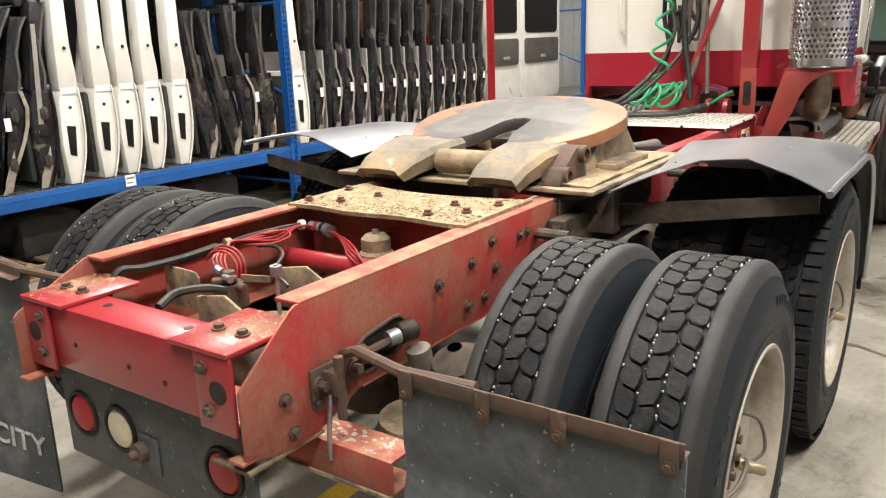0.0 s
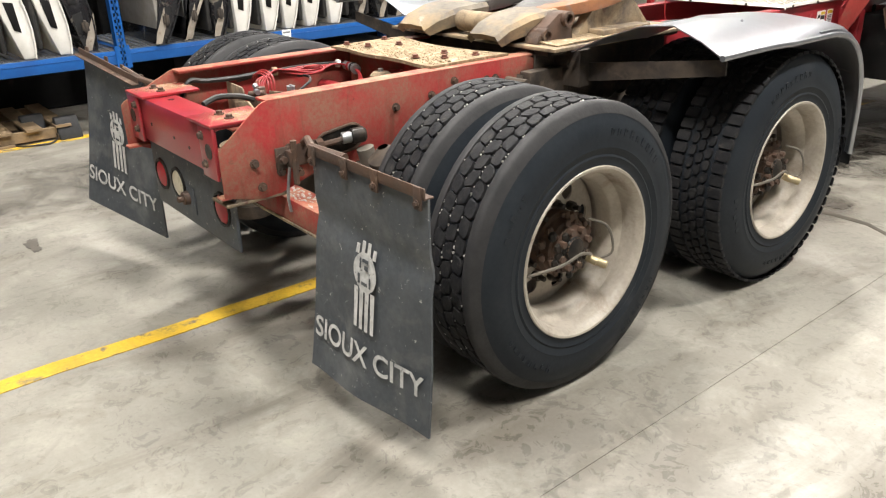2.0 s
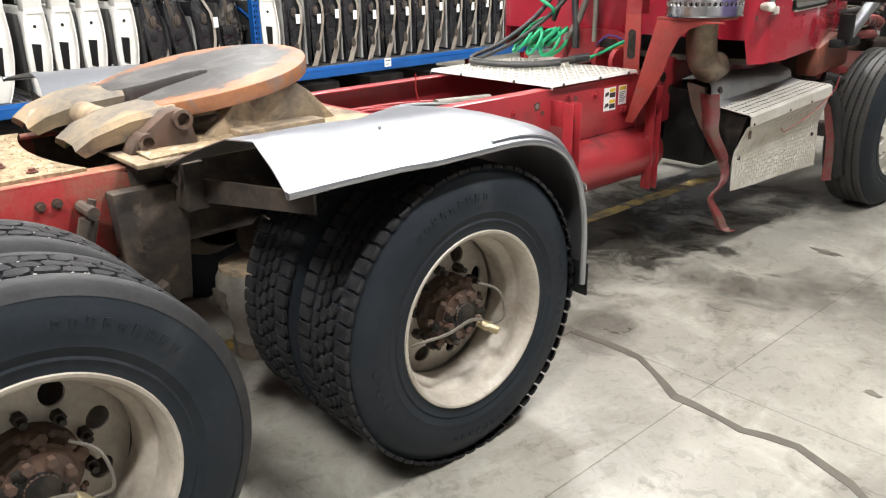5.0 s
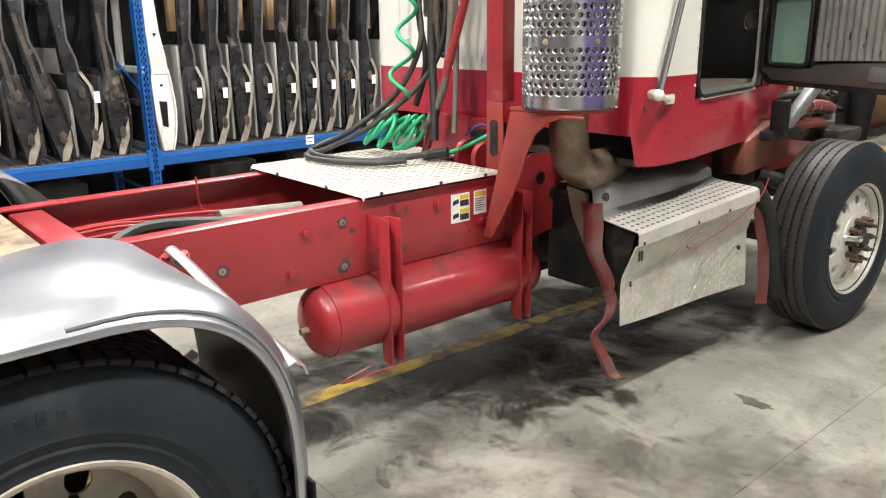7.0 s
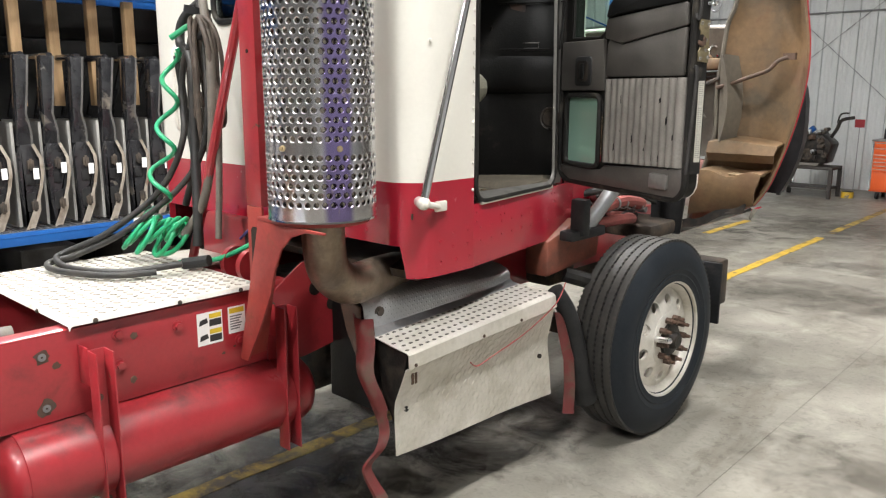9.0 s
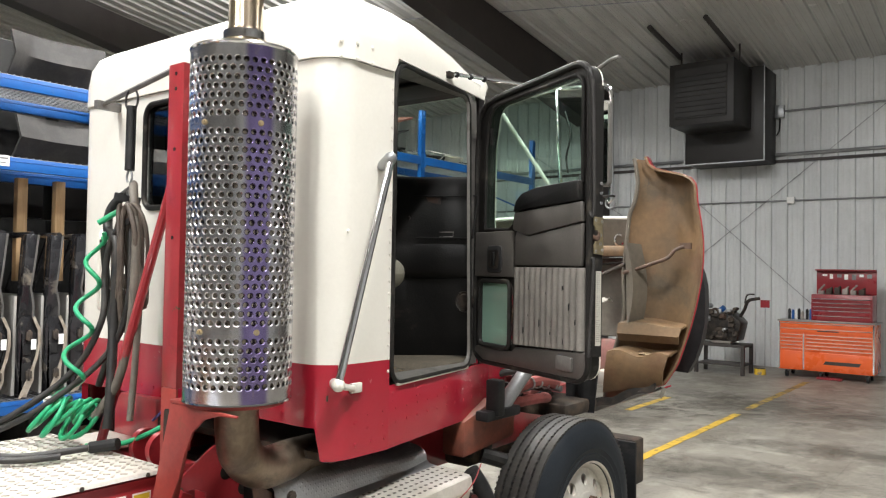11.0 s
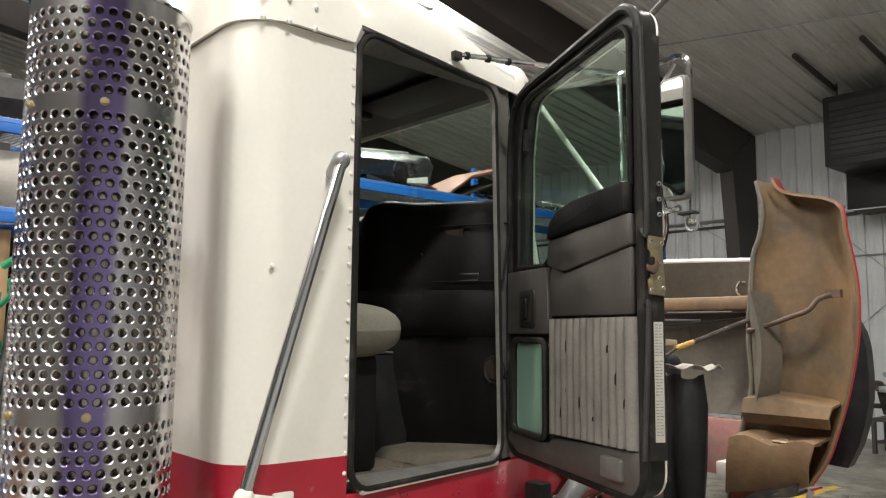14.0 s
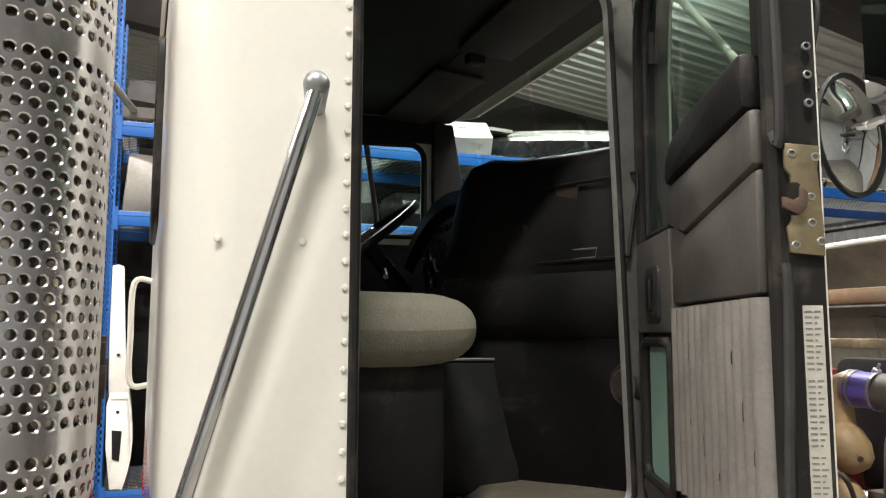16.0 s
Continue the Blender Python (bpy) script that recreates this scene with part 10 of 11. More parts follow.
    for k in range(26):
        x, y, z = rnd.uniform(0.3, 0.75), rnd.uniform(5.2, 6.1), rnd.uniform(1.0, 1.26)
        w = rnd.uniform(0.02, 0.06)
        g = G().box(x - w, x + w, y - w, y + w, z - w * 0.6, z + w * 0.6) if k % 3 else G().cyl((x - w, y, z), (x + w, y, z), w * 0.7, n=10)
        part("engine_fitting", g, rnd.choice([GREASE, ENGINE_RED, DARK_STEEL, RUST, GALV]), T, bevel=0.006)
    for k in range(16):
        x, y, z = rnd.uniform(0.5, 0.8), rnd.uniform(5.3, 5.8), rnd.uniform(1.05, 1.32)
        path = [(x, y, z)] + [(x + rnd.uniform(-0.12, 0.1), y + 0.09 * (j + 1), z + rnd.uniform(-0.1, 0.08)) for j in range(3)]
        hose(path, rnd.choice([0.006, 0.009, 0.014]), (BLACK_HOSE, GREY_HOSE, BLACK_HOSE)[k % 3], ("black engine line", "grey engine line", "black engine line")[k % 3])
    part("radiator", G().box(-0.42, 0.42, 6.32, 6.4, 0.8, 1.62), DARK_STEEL, T, bevel=0.01)
    part("battery_cover", G().box(0.62, 0.95, 5.6, 6.0, 1.0, 1.08), DARK_STEEL, T, bevel=0.02)
    # black inner wing bag and its torn sheet behind the door
    rows = []
    for i in range(10):
        u = i / 9
        rows.append([(0.79 + 0.19 * u, 5.9 + 0.02 * math.sin(6 * u), 1.0), (0.79 + 0.2 * u, 5.89 + 0.03 * math.sin(9 * u), 1.25), (0.8 + 0.195 * u, 5.9 + 0.03 * math.sin(7 * u + 1), 1.5), (0.81 + 0.18 * u, 5.91 + 0.015 * math.sin(11 * u), 1.63 + 0.012 * math.sin(8 * u))])
    part("splash_flap", G().sheet(rows, 0.012), BLACK_PLASTIC, T, "black rubber splash flap", smooth=60)
    part("torn_sheet", G().sheet([[(0.81 + 0.028 * i, 5.87 + 0.022 * j, 1.675 + 0.012 * math.sin(i * 1.3 + 1.3 * j) + (0.012 * math.sin(i * 3.1) if i > 6 else 0.0)) for j in range(5)] for i in range(10)], 0.004), TORN_FOIL, T, "torn pale sheet on the flap", smooth=60)
    part("front_mud_flap", G().box(0.86, 1.2, 5.99, 6.015, 0.48, 0.84), RUBBER, T, "black mud flap ahead of the wheel", bevel=0.006)
    part("hood_spring", G().tube([(0.815 - 0.0011 * k + 0.01 * math.cos(k * 1.1), 5.98 + 0.0035 * k, 1.752 + 0.0003 * k + 0.01 * math.sin(k * 1.1)) for k in range(90)], 0.005, 6), SPRING_YELLOW, T, "yellow coil spring on the hood stay")
    part("hood_stay", G().tube([(0.72 + 0.0002 * k + 0.009 * math.cos(k * 1.1), 6.295 + 0.0025 * k, 1.78 + 0.0006 * k + 0.009 * math.sin(k * 1.1)) for k in range(200)], 0.005, 6), DARK_STEEL, T, "dark coil spring of the hood stay")
    part("stay_hook", G().cyl((0.79, 5.9, 1.70), (0.815, 5.98, 1.752), 0.007, n=8), DARK_STEEL, T)
    part("front_bumper_beam", G().box(-1.0, 1.0, 6.45, 6.6, 0.45, 0.75), DARK_STEEL, T, bevel=0.02)


HOOD_PINK = mat("faded_pink_plastic", (0.32, 0.15, 0.13), 0.6, second=(0.22, 0.11, 0.1), scale=5, dirt=(0.2, 0.16, 0.13), dirt_scale=6)
SPRING_YELLOW = mat("yellow_spring_paint", (0.5, 0.3, 0.05), 0.5, second=(0.35, 0.2, 0.05), scale=10)
TORN_FOIL = mat("torn_grey_foil", (0.3, 0.28, 0.24), 0.6, second=(0.16, 0.145, 0.12), scale=12, bump=0.3)
RUST_SHEET = mat("rusty_red_sheet", (0.22, 0.065, 0.04), 0.5, second=(0.1, 0.05, 0.035), scale=6, bump=0.2)
RED_HOSE = mat("faded_red_hose", (0.36, 0.09, 0.08), 0.6, second=(0.26, 0.08, 0.07), scale=8, bump=0.1)
BLUE_SLEEVE = mat("violet_blue_silicone", (0.12, 0.1, 0.42), 0.4, second=(0.16, 0.14, 0.45), scale=10)
engine_bay()
hood_liner()


HOOD_SPINE = [(0.82, 6.8, 2.645), (0.83, 6.8, 2.6), (0.848, 6.8, 2.477), (0.828, 6.8, 2.343), (0.79, 6.8, 2.244), (0.768, 6.8, 2.05), (0.748, 6.8, 1.809), (0.757, 6.8, 1.545), (0.69, 6.79, 1.278), (0.62, 6.76, 0.9)]
HOOD_RIM = [(0.893, 6.8, 2.65), (0.96, 6.8, 2.56), (1.216, 6.8, 2.477), (1.258, 6.8, 2.315), (1.296, 6.8, 2.063), (1.288, 6.8, 1.817), (1.233, 6.8, 1.54), (1.165, 6.8, 1.322), (1.12, 6.79, 1.2), (1.05, 6.77, 1.085)]


def hood():
    # tipped forward: the fender side stands upright ahead of the wheel, its inside towards the cab
    h = part("hood", hood_side(), FIBRE, T, "tipped red hood seen from its tan fibreglass underside", smooth=60)
    # bright red outer skin just behind the fibreglass
    part("hood_skin", hood_side(0.02, 1.005), CAB_RED, h, "crimson hood skin", smooth=60)
    part("hood_rim", G().tube([p + Vector((0.006, 0.012, 0.004)) for p in smooth_path(HOOD_RIM, 4)], 0.004, 8), CAB_RED, h, "crimson hood edge")
    part("hood_flange", G().tube(smooth_path(HOOD_SPINE, 4), 0.016, 8), FIBRE_GREY, h, "folded grey inner flange")
    # main hood panel across the front: grey ledge, tan lip, grey lower shell
    rows = [[(x, 6.95 + 0.05 * math.sin(2 * x), 2.235 + 0.02 * math.cos(2.4 * x)), (x, 7.02, 2.14), (x, 7.06, 2.045)] for x in np.linspace(-0.9, 0.8, 12)]
    part("hood_ledge", G().sheet(rows, 0.02), FIBRE_GREY, h, "grey stained hood ledge", smooth=60)
    part("hood_edge", G().tube([(x, 6.945 + 0.05 * math.sin(2 * x), 2.24 + 0.02 * math.cos(2.4 * x)) for x in np.linspace(-0.9, 0.8, 12)], 0.014, 8), CAB_WHITE, h)
    part("hood_lip", G().box(-0.9, 0.8, 6.92, 7.06, 1.955, 2.035), FIBRE, h, "orange-tan fibreglass lip", bevel=0.02)
    rows = [[(x, 7.06, 1.95), (x, 7.12, 1.8), (x, 7.1, 1.55), (x, 7.05, 1.36)] for x in np.linspace(-0.9, 0.82, 8)]
    part("hood_shell", G().sheet(rows, 0.02), FIBRE_GREY, h, "grey fibreglass hood shell", smooth=60)
    for xs in (-0.35, 0.22, 0.6):
        part("shell_seam", G().tube([(xs, 7.045, 1.94), (xs + 0.01, 7.1, 1.8), (xs + 0.015, 7.085, 1.55), (xs + 0.02, 7.035, 1.38)], 0.008, 6), FIBRE_GREY, h)
    part("hood_cable", G().tube(smooth_path([(-0.3, 7.0, 1.9), (0.1, 6.98, 1.87), (0.5, 6.99, 1.9), (0.8, 6.95, 1.93)], 5), 0.007, 6), BLACK_HOSE, h)
    # moulded shelf across the foot of the upright fender, with a stiffening ridge above
    part("hood_shelf", G().sheet([[(0.76 + 0.44 * u, 6.88, 1.5 + 0.012 * math.sin(5 * u)), (0.75 + 0.45 * u, 6.72, 1.475 + 0.012 * math.sin(5 * u)), (0.745 + 0.44 * u, 6.71, 1.42), (0.74 + 0.43 * u, 6.76, 1.37)] for u in np.linspace(0, 1, 9)], 0.012), FIBRE, h, "moulded fibreglass shelf", smooth=40)
    part("hood_ridge", G().sheet([[(0.775 + 0.02 * u, 6.76, 2.05 - 0.6 * u), (0.81 + 0.05 * math.sin(3 * u), 6.71, 2.05 - 0.6 * u), (0.86 + 0.05 * math.sin(3 * u), 6.84, 2.04 - 0.6 * u)] for u in np.linspace(0, 1, 9)], 0.008), FIBRE_GREY, h, "pale moulded corner ridge", smooth=60)
    part("hood_rib", G().tube([(0.28, 7.03, 2.2), (0.29, 7.05, 2.06)], 0.014, 8), FIBRE_GREY, h)
    part("rod", G().cyl((0.05, 6.95, 1.905), (0.35, 7.0, 1.9), 0.008, n=6), GALV, h)
    part("grille_back", G().box(-0.5, 0.75, 7.0, 7.08, 1.02, 1.34), HOOD_PINK, h, "faded pink grille surround", bevel=0.02)
    part("grille_step", G().box(0.5, 0.75, 6.86, 7.0, 1.02, 1.12), PLATE_ALU, h, bevel=0.01)
    part("tow_eye", G().tube([(0.62 + 0.02 * math.cos(a), 7.0 + 0.035 * math.cos(a), 2.08 + 0.04 * math.sin(a)) for a in np.linspace(0.4, 5.6, 14)], 0.009, 6), CHROME, h, "bright hood catch ring")
    # bent stay rod fixed to the underside
    part("stay_rod", G().tube(smooth_path([(0.77, 6.74, 1.835), (0.875, 6.75, 1.867), (1.0, 6.75, 1.91), (1.09, 6.75, 1.943), (1.135, 6.76, 1.995), (1.19, 6.78, 2.02)], 5), 0.013, 8).box(1.16, 1.235, 6.78, 6.81, 2.005, 2.045), RUST, h, "bent rusty hood prop rod", smooth=60)
    # lower wheel-arch ledge, caked with dirt, and the ragged black lip under it
    us = np.linspace(0, 1, 11)
    part("arch_ledge", G().sheet([[(0.7 + 0.44 * u, 6.84, 1.3 + 0.01 * math.sin(7 * u)), (0.7 + 0.43 * u, 6.66, 1.275 + 0.02 * math.sin(9 * u)), (0.69 + 0.42 * u, 6.64, 1.16 + 0.03 * u), (0.66 + 0.43 * u, 6.68, 1.0 + 0.1 * u)] for u in us], 0.014), FIBRE, h, "dirty fibreglass arch ledge", smooth=40)
    part("arch_lip", G().sheet([[(0.6 + 0.47 * u, 6.62, 0.93 + 0.17 * u + 0.014 * math.sin(13 * u)), (0.58 + 0.49 * u, 6.6, 0.88 + 0.2 * u + 0.012 * math.sin(11 * u)), (0.6 + 0.48 * u, 6.68, 0.87 + 0.21 * u)] for u in us], 0.015), GREASE, h, "black ragged arch lip", smooth=60)
    part("arch_skin", G().sheet([[(0.58 + 0.5 * u, 6.68, 0.862 + 0.21 * u), (0.6 + 0.5 * u, 6.8, 0.86 + 0.22 * u)] for u in us], 0.01), CAB_RED, h, smooth=60)
    rnd = random.Random(12)
    cake = G()
    for _ in range(60):
        u = rnd.random()
        cake.ball((0.7 + 0.42 * u, rnd.uniform(6.68, 6.8), 1.285), rnd.uniform(0.006, 0.022), 7, (1.4, 1.2, 0.5))
    part("dirt_cake", cake, DUST, h, "dried mud on the ledge", smooth=60)["kind"] = "stuff"
    part("pale_tag", G().sheet([[(1.12, 6.6, 1.09), (1.15, 6.6, 1.085)], [(1.11, 6.59, 1.05), (1.13, 6.6, 1.04)], [(1.1, 6.6, 1.03), (1.11, 6.6, 1.01)]], 0.003), TORN_FOIL, h, "small torn pale strip", smooth=60)


def hood_side(back=0.0, grow=1.0):
    """Underside of the upright fender: a curved sheet between an inner and an outer edge."""
    spine, rim = HOOD_SPINE, HOOD_RIM
    rows = []
    for (a, b) in zip(smooth_path(spine, 4), smooth_path(rim, 4)):
        row = []
        for k in range(9):
            t = k / 8
            p = a.lerp(b, t)
            fold = max(0.0, 1 - abs(t - 0.3) / 0.12)
            p = p + Vector((0.0, 0.14 * math.sin(math.pi * t) ** 0.7 - 0.05 * fold, 0))
            p += Vector((0.0, back, 0.0))
            p.x = 0.95 + (p.x - 0.95) * grow
            p.z = 1.95 + (p.z - 1.95) * (1 + (grow - 1) * 0.5)
            row.append(p)
        rows.append(row)
    return G().sheet(rows, 0.014)


hood()


# ---- air and electric lines behind the cab ----
ROPE = mat("dusty_brown_line", (0.06, 0.045, 0.035), 0.6, second=(0.11, 0.085, 0.065), scale=14, bump=0.2)


def lines():
    L = empty("air_line_set", (-0.1, 3.4, 1.08), "coiled green air hose and grey lines hung behind the cab", "air hose")
    # green coil hanging in open turns, heaped at the foot
    pts = []
    n = 90
    for i in range(n):
        t = i / (n - 1)
        a = t * 2 * math.pi * 3.6
        z = 1.98 - 0.72 * t
        r = 0.04 + 0.035 * t
        pts.append((-0.2 + 0.02 * math.sin(3 * t) + r * math.cos(a), 3.44 + 0.6 * r * math.sin(a) - 0.13 * t, z))
    part("green_coil", G().tube(pts, 0.0105, 8), GREEN_HOSE, L, "bright green coiled hose", smooth=70)
    pts = []
    for i in range(170):
        t = i / 169
        a = t * 2 * math.pi * 8
        cx, cy = -0.2 + 0.1 * math.sin(t * 9.0), 3.31 + 0.05 * math.cos(t * 7)
        pts.append((cx + 0.075 * math.cos(a), cy + 0.05 * math.sin(a * 0.98 + 0.4), 1.09 + 0.0125 + 0.075 + 0.072 * math.sin(a + 1.2 * t) * (0.85 + 0.15 * math.sin(5 * t)) + 0.05 * t))
    part("green_coil", G().tube(pts, 0.0105, 8), GREEN_HOSE, L, smooth=70)
    part("green_hose", G().tube(smooth_path([(-0.17, 3.42, 2.02), (-0.1, 3.5, 2.08), (-0.12, 3.52, 2.0), (-0.19, 3.45, 1.95)], 6), 0.0125, 8), GREEN_HOSE, L)
    part("green_hose", G().tube(smooth_path([(0.0, 3.3, 1.1), (0.1, 3.42, 1.11), (0.2, 3.55, 1.18), (0.24, 3.6, 1.2)], 6), 0.011, 8), GREEN_HOSE, L)
    # grey lines looped over the hanger
    def hose(pts, r, m):
        part("hose", G().tube(smooth_path(pts, 7), r, 9), m, L, smooth=70)
    hose([(-0.12, 3.55, 2.2), (-0.03, 3.5, 2.14), (0.05, 3.47, 1.95), (0.06, 3.45, 1.6), (0.02, 3.42, 1.35), (-0.05, 3.36, 1.2)], 0.019, GREY_HOSE)
    hose([(-0.12, 3.55, 2.18), (-0.2, 3.5, 2.1), (-0.2, 3.48, 2.0), (-0.08, 3.46, 1.92), (-0.06, 3.44, 1.6), (0.0, 3.4, 1.3), (0.02, 3.38, 1.16)], 0.021, BLACK_HOSE)
    hose([(-0.1, 3.52, 2.16), (0.0, 3.48, 2.05), (-0.12, 3.46, 1.96), (-0.16, 3.45, 1.8), (-0.12, 3.42, 1.6), (-0.2, 3.34, 1.38), (-0.34, 3.16, 1.2), (-0.46, 3.03, 1.12), (-0.42, 2.97, 1.1), (-0.2, 2.95, 1.1), (0.0, 3.06, 1.1), (0.12, 3.25, 1.12)], 0.014, BLACK_HOSE)
    hose([(-0.06, 3.5, 2.1), (0.02, 3.46, 1.7), (-0.08, 3.42, 1.45), (-0.26, 3.22, 1.22), (-0.42, 3.06, 1.11), (-0.4, 2.93, 1.096), (-0.22, 2.9, 1.096), (0.0, 3.0, 1.096), (0.1, 3.15, 1.1)], 0.013, BLACK_HOSE)
    hose([(0.0, 3.5, 2.0), (0.07, 3.48, 1.75), (0.1, 3.45, 1.45), (0.12, 3.42, 1.2)], 0.014, GREY_HOSE)
    hose([(-0.2, 3.46, 1.95), (-0.22, 3.5, 1.7), (-0.18, 3.5, 1.5), (-0.24, 3.48, 1.3)], 0.016, BLACK_HOSE)
    # knotted loops of line hung from the hook
    rl = random.Random(17)
    for k in range(7):
        w, hgt, cx = rl.uniform(0.03, 0.075), rl.uniform(0.17, 0.3), rl.uniform(-0.13, 0.02)
        ring = []
        for i in range(26):
            a = 2 * math.pi * i / 26
            ring.append((cx + w * math.sin(a) + 0.012 * math.sin(3 * a + k), 3.47 + 0.025 * math.sin(a + k) + 0.012 * (k % 3), 2.1 - hgt + hgt * math.cos(a)))
        part("hose", G().tube(ring, (0.01, 0.012, 0.009)[k % 3], 8, closed=True), ROPE, L, "brown-black looped line", smooth=70)
    part("spring_hook", G().cyl((-0.15, 3.55, 2.55), (-0.12, 3.53, 2.26), 0.022, n=12), BLACK_PLASTIC, L, "black spring hose hanger")
    part("hook", G().tube([(-0.12 + 0.02 * math.cos(a), 3.53, 2.23 + 0.03 * math.sin(a)) for a in np.linspace(-1.2, 4.0, 12)], 0.005, 6), GALV, L)
    for dx, z in ((-0.06, 1.68), (0.0, 1.66)):
        part("glad_hand", G().box(-0.16 + dx, -0.12 + dx, 3.56, 3.6, z - 0.05, z + 0.05).cyl((-0.14 + dx, 3.58, z + 0.05), (-0.14 + dx, 3.58, z + 0.12), 0.018, n=10).cyl((-0.14 + dx, 3.58, z - 0.05), (-0.14 + dx, 3.58, z - 0.13), 0.013, n=8), DARK_STEEL, L, "dark metal coupling", bevel=0.006)
    part("hose_tie", G().lathe([(0.05, -0.015), (0.056, -0.015), (0.056, 0.015), (0.05, 0.015)], (-0.08, 3.5, 2.13), (0.2, 0.1, 1), 14, closed=True), BLACK_PLASTIC, L)
    blue = [(0.0, 3.6, 1.16), (0.08, 3.62, 1.22), (0.18, 3.62, 1.2)]
    part("blue_wire", G().tube(smooth_path(blue, 5), 0.006, 6), BLUE_SLEEVE, L)
    part("orange_wire", G().tube(smooth_path([(0.05, 3.5, 1.1), (0.15, 3.56, 1.15), (0.25, 3.6, 1.18)], 5), 0.007, 6), ORANGE, L)
    part("plug", G().cyl((0.04, 3.3, 1.1), (0.14, 3.36, 1.12), 0.024, n=12), BLACK_PLASTIC, L)


lines()


# ---- things by the far wall ----
def tool_chest():
    y = 16.55
    x0, x1 = -0.64, 0.9
    c = empty("tool_chest", (0.05, y + 0.35, 0), "orange enamelled roller tool chest against the wall", "tool chest")
    part("cabinet", G().box(x0, x1, y, y + 0.65, 0.14, 1.0), ORANGE, c, bevel=0.01)
    part("worktop", G().box(x0 - 0.02, x1 + 0.02, y - 0.02, y + 0.67, 1.0, 1.03), WORKTOP, c, bevel=0.004)
    def drawer(a, b, z0, z1):
        part("drawer", G().box(a, b, y - 0.018, y - 0.001, z0, z1), ORANGE, c, bevel=0.004)
        part("pull", G().box(a + 0.01, b - 0.01, y - 0.03, y - 0.0185, z1 - 0.018, z1 - 0.006), CHROME, c)
    xm = -0.22
    for z0, z1 in ((0.9, 0.985), (0.8, 0.89)):
        drawer(x0 + 0.03, x1 - 0.03, z0, z1)
    for k in range(5):
        drawer(xm + 0.03, x1 - 0.03, 0.48 + k * 0.062, 0.535 + k * 0.062)
        drawer(x0 + 0.03, xm - 0.02, 0.48 + k * 0.062, 0.535 + k * 0.062)
    part("cabinet_door", G().box(x0 + 0.03, xm - 0.02, y - 0.018, y - 0.001, 0.17, 0.47), ORANGE, c, bevel=0.004)
    part("tray", G().box(xm + 0.03, x1 - 0.03, y - 0.018, y - 0.001, 0.17, 0.47), ORANGE, c, bevel=0.004)
    for x in (xm, x0 + 0.015, x1 - 0.015):
        part("edge_strip", G().box(x - 0.012, x + 0.012, y - 0.022, y - 0.0015, 0.16, 0.99 if abs(x - xm) > 0.1 else 0.79), CHROME, c)
    part("maker_mark", G().prism([(0.1, 0.27), (0.66, 0.27), (0.7, 0.33), (0.14, 0.33)], "y", y - 0.0205, y - 0.0185), PRINT_BLACK, c, "black slanted emblem bar")
    part("maker_mark", G().box(0.0, 0.35, y - 0.0205, y - 0.0185, 0.84, 0.86), PRINT_BLACK, c)
    for x in (x0 + 0.12, x1 - 0.12, 0.05):
        for yy in (y + 0.1, y + 0.55):
            cs = part("castor", G().cyl((x - 0.02, yy, 0.065), (x + 0.02, yy, 0.065), 0.065, n=16), BLACK_PLASTIC, c, "black castor wheel")
            part("fork", G().box(x - 0.03, x + 0.03, yy - 0.03, yy + 0.03, 0.1, 0.14), GALV, cs)
    # top chest with open lid and tools
    t = empty("top_tool_box", (0.35, y + 0.35, 1.03), "dark red top tool box with open lid on the chest", "tool box")
    a, b = -0.12, 0.85
    part("case", G().box(a, b, y + 0.1, y + 0.55, 1.03, 1.5), CHEST_RED, t, bevel=0.01)
    for k, (z0, z1) in enumerate(((1.05, 1.13), (1.14, 1.22), (1.23, 1.29), (1.3, 1.36), (1.37, 1.43))):
        d = part("drawer", G().box(a + 0.02, b - 0.02, y + 0.082, y + 0.099, z0, z1), CHEST_RED, t, bevel=0.004)
        part("pull", G().box(a + 0.03, b - 0.03, y + 0.07, y + 0.0815, z1 - 0.018, z1 - 0.006), CHROME, t)
    part("lid", G().box(a, b, y + 0.53, y + 0.57, 1.5, 1.95).box(a, b, y + 0.4, y + 0.55, 1.92, 1.95), CHEST_RED, t, bevel=0.008)
    rnd = random.Random(2)
    for k in range(7):
        x = a + 0.1 + k * 0.12
        part("sticker", G().box(x, x + 0.05 + 0.03 * rnd.random(), y + 0.524, y + 0.5295, 1.75 + 0.08 * rnd.random(), 1.86), rnd.choice([PAPER, PRINT, PAPER]), t)
    names = (("spray_can", "small dark spray can on the worktop"), ("bottle", "small plastic bottle on the worktop"))
    for k in range(9):
        x = x0 + 0.1 + k * 0.06
        nm, lb = names[k % 2]
        h = 0.1 + 0.12 * rnd.random()
        o = empty(nm, (x, y + 0.3, 1.03), lb, "bottle", "bottles on the tool chest")
        r = 0.025
        part("body", G().lathe([(0, 0), (r, 0), (r, h), (r * 0.6, h + 0.02), (r * 0.4, h + 0.03), (0, h + 0.032)], (x, y + 0.25 + 0.1 * rnd.random(), 1.03), (0, 0, 1), 12), rnd.choice([BLACK_PLASTIC, PAPER, CHEST_RED, BLUE, GREY_TRIM, BLACK_PLASTIC]), o)
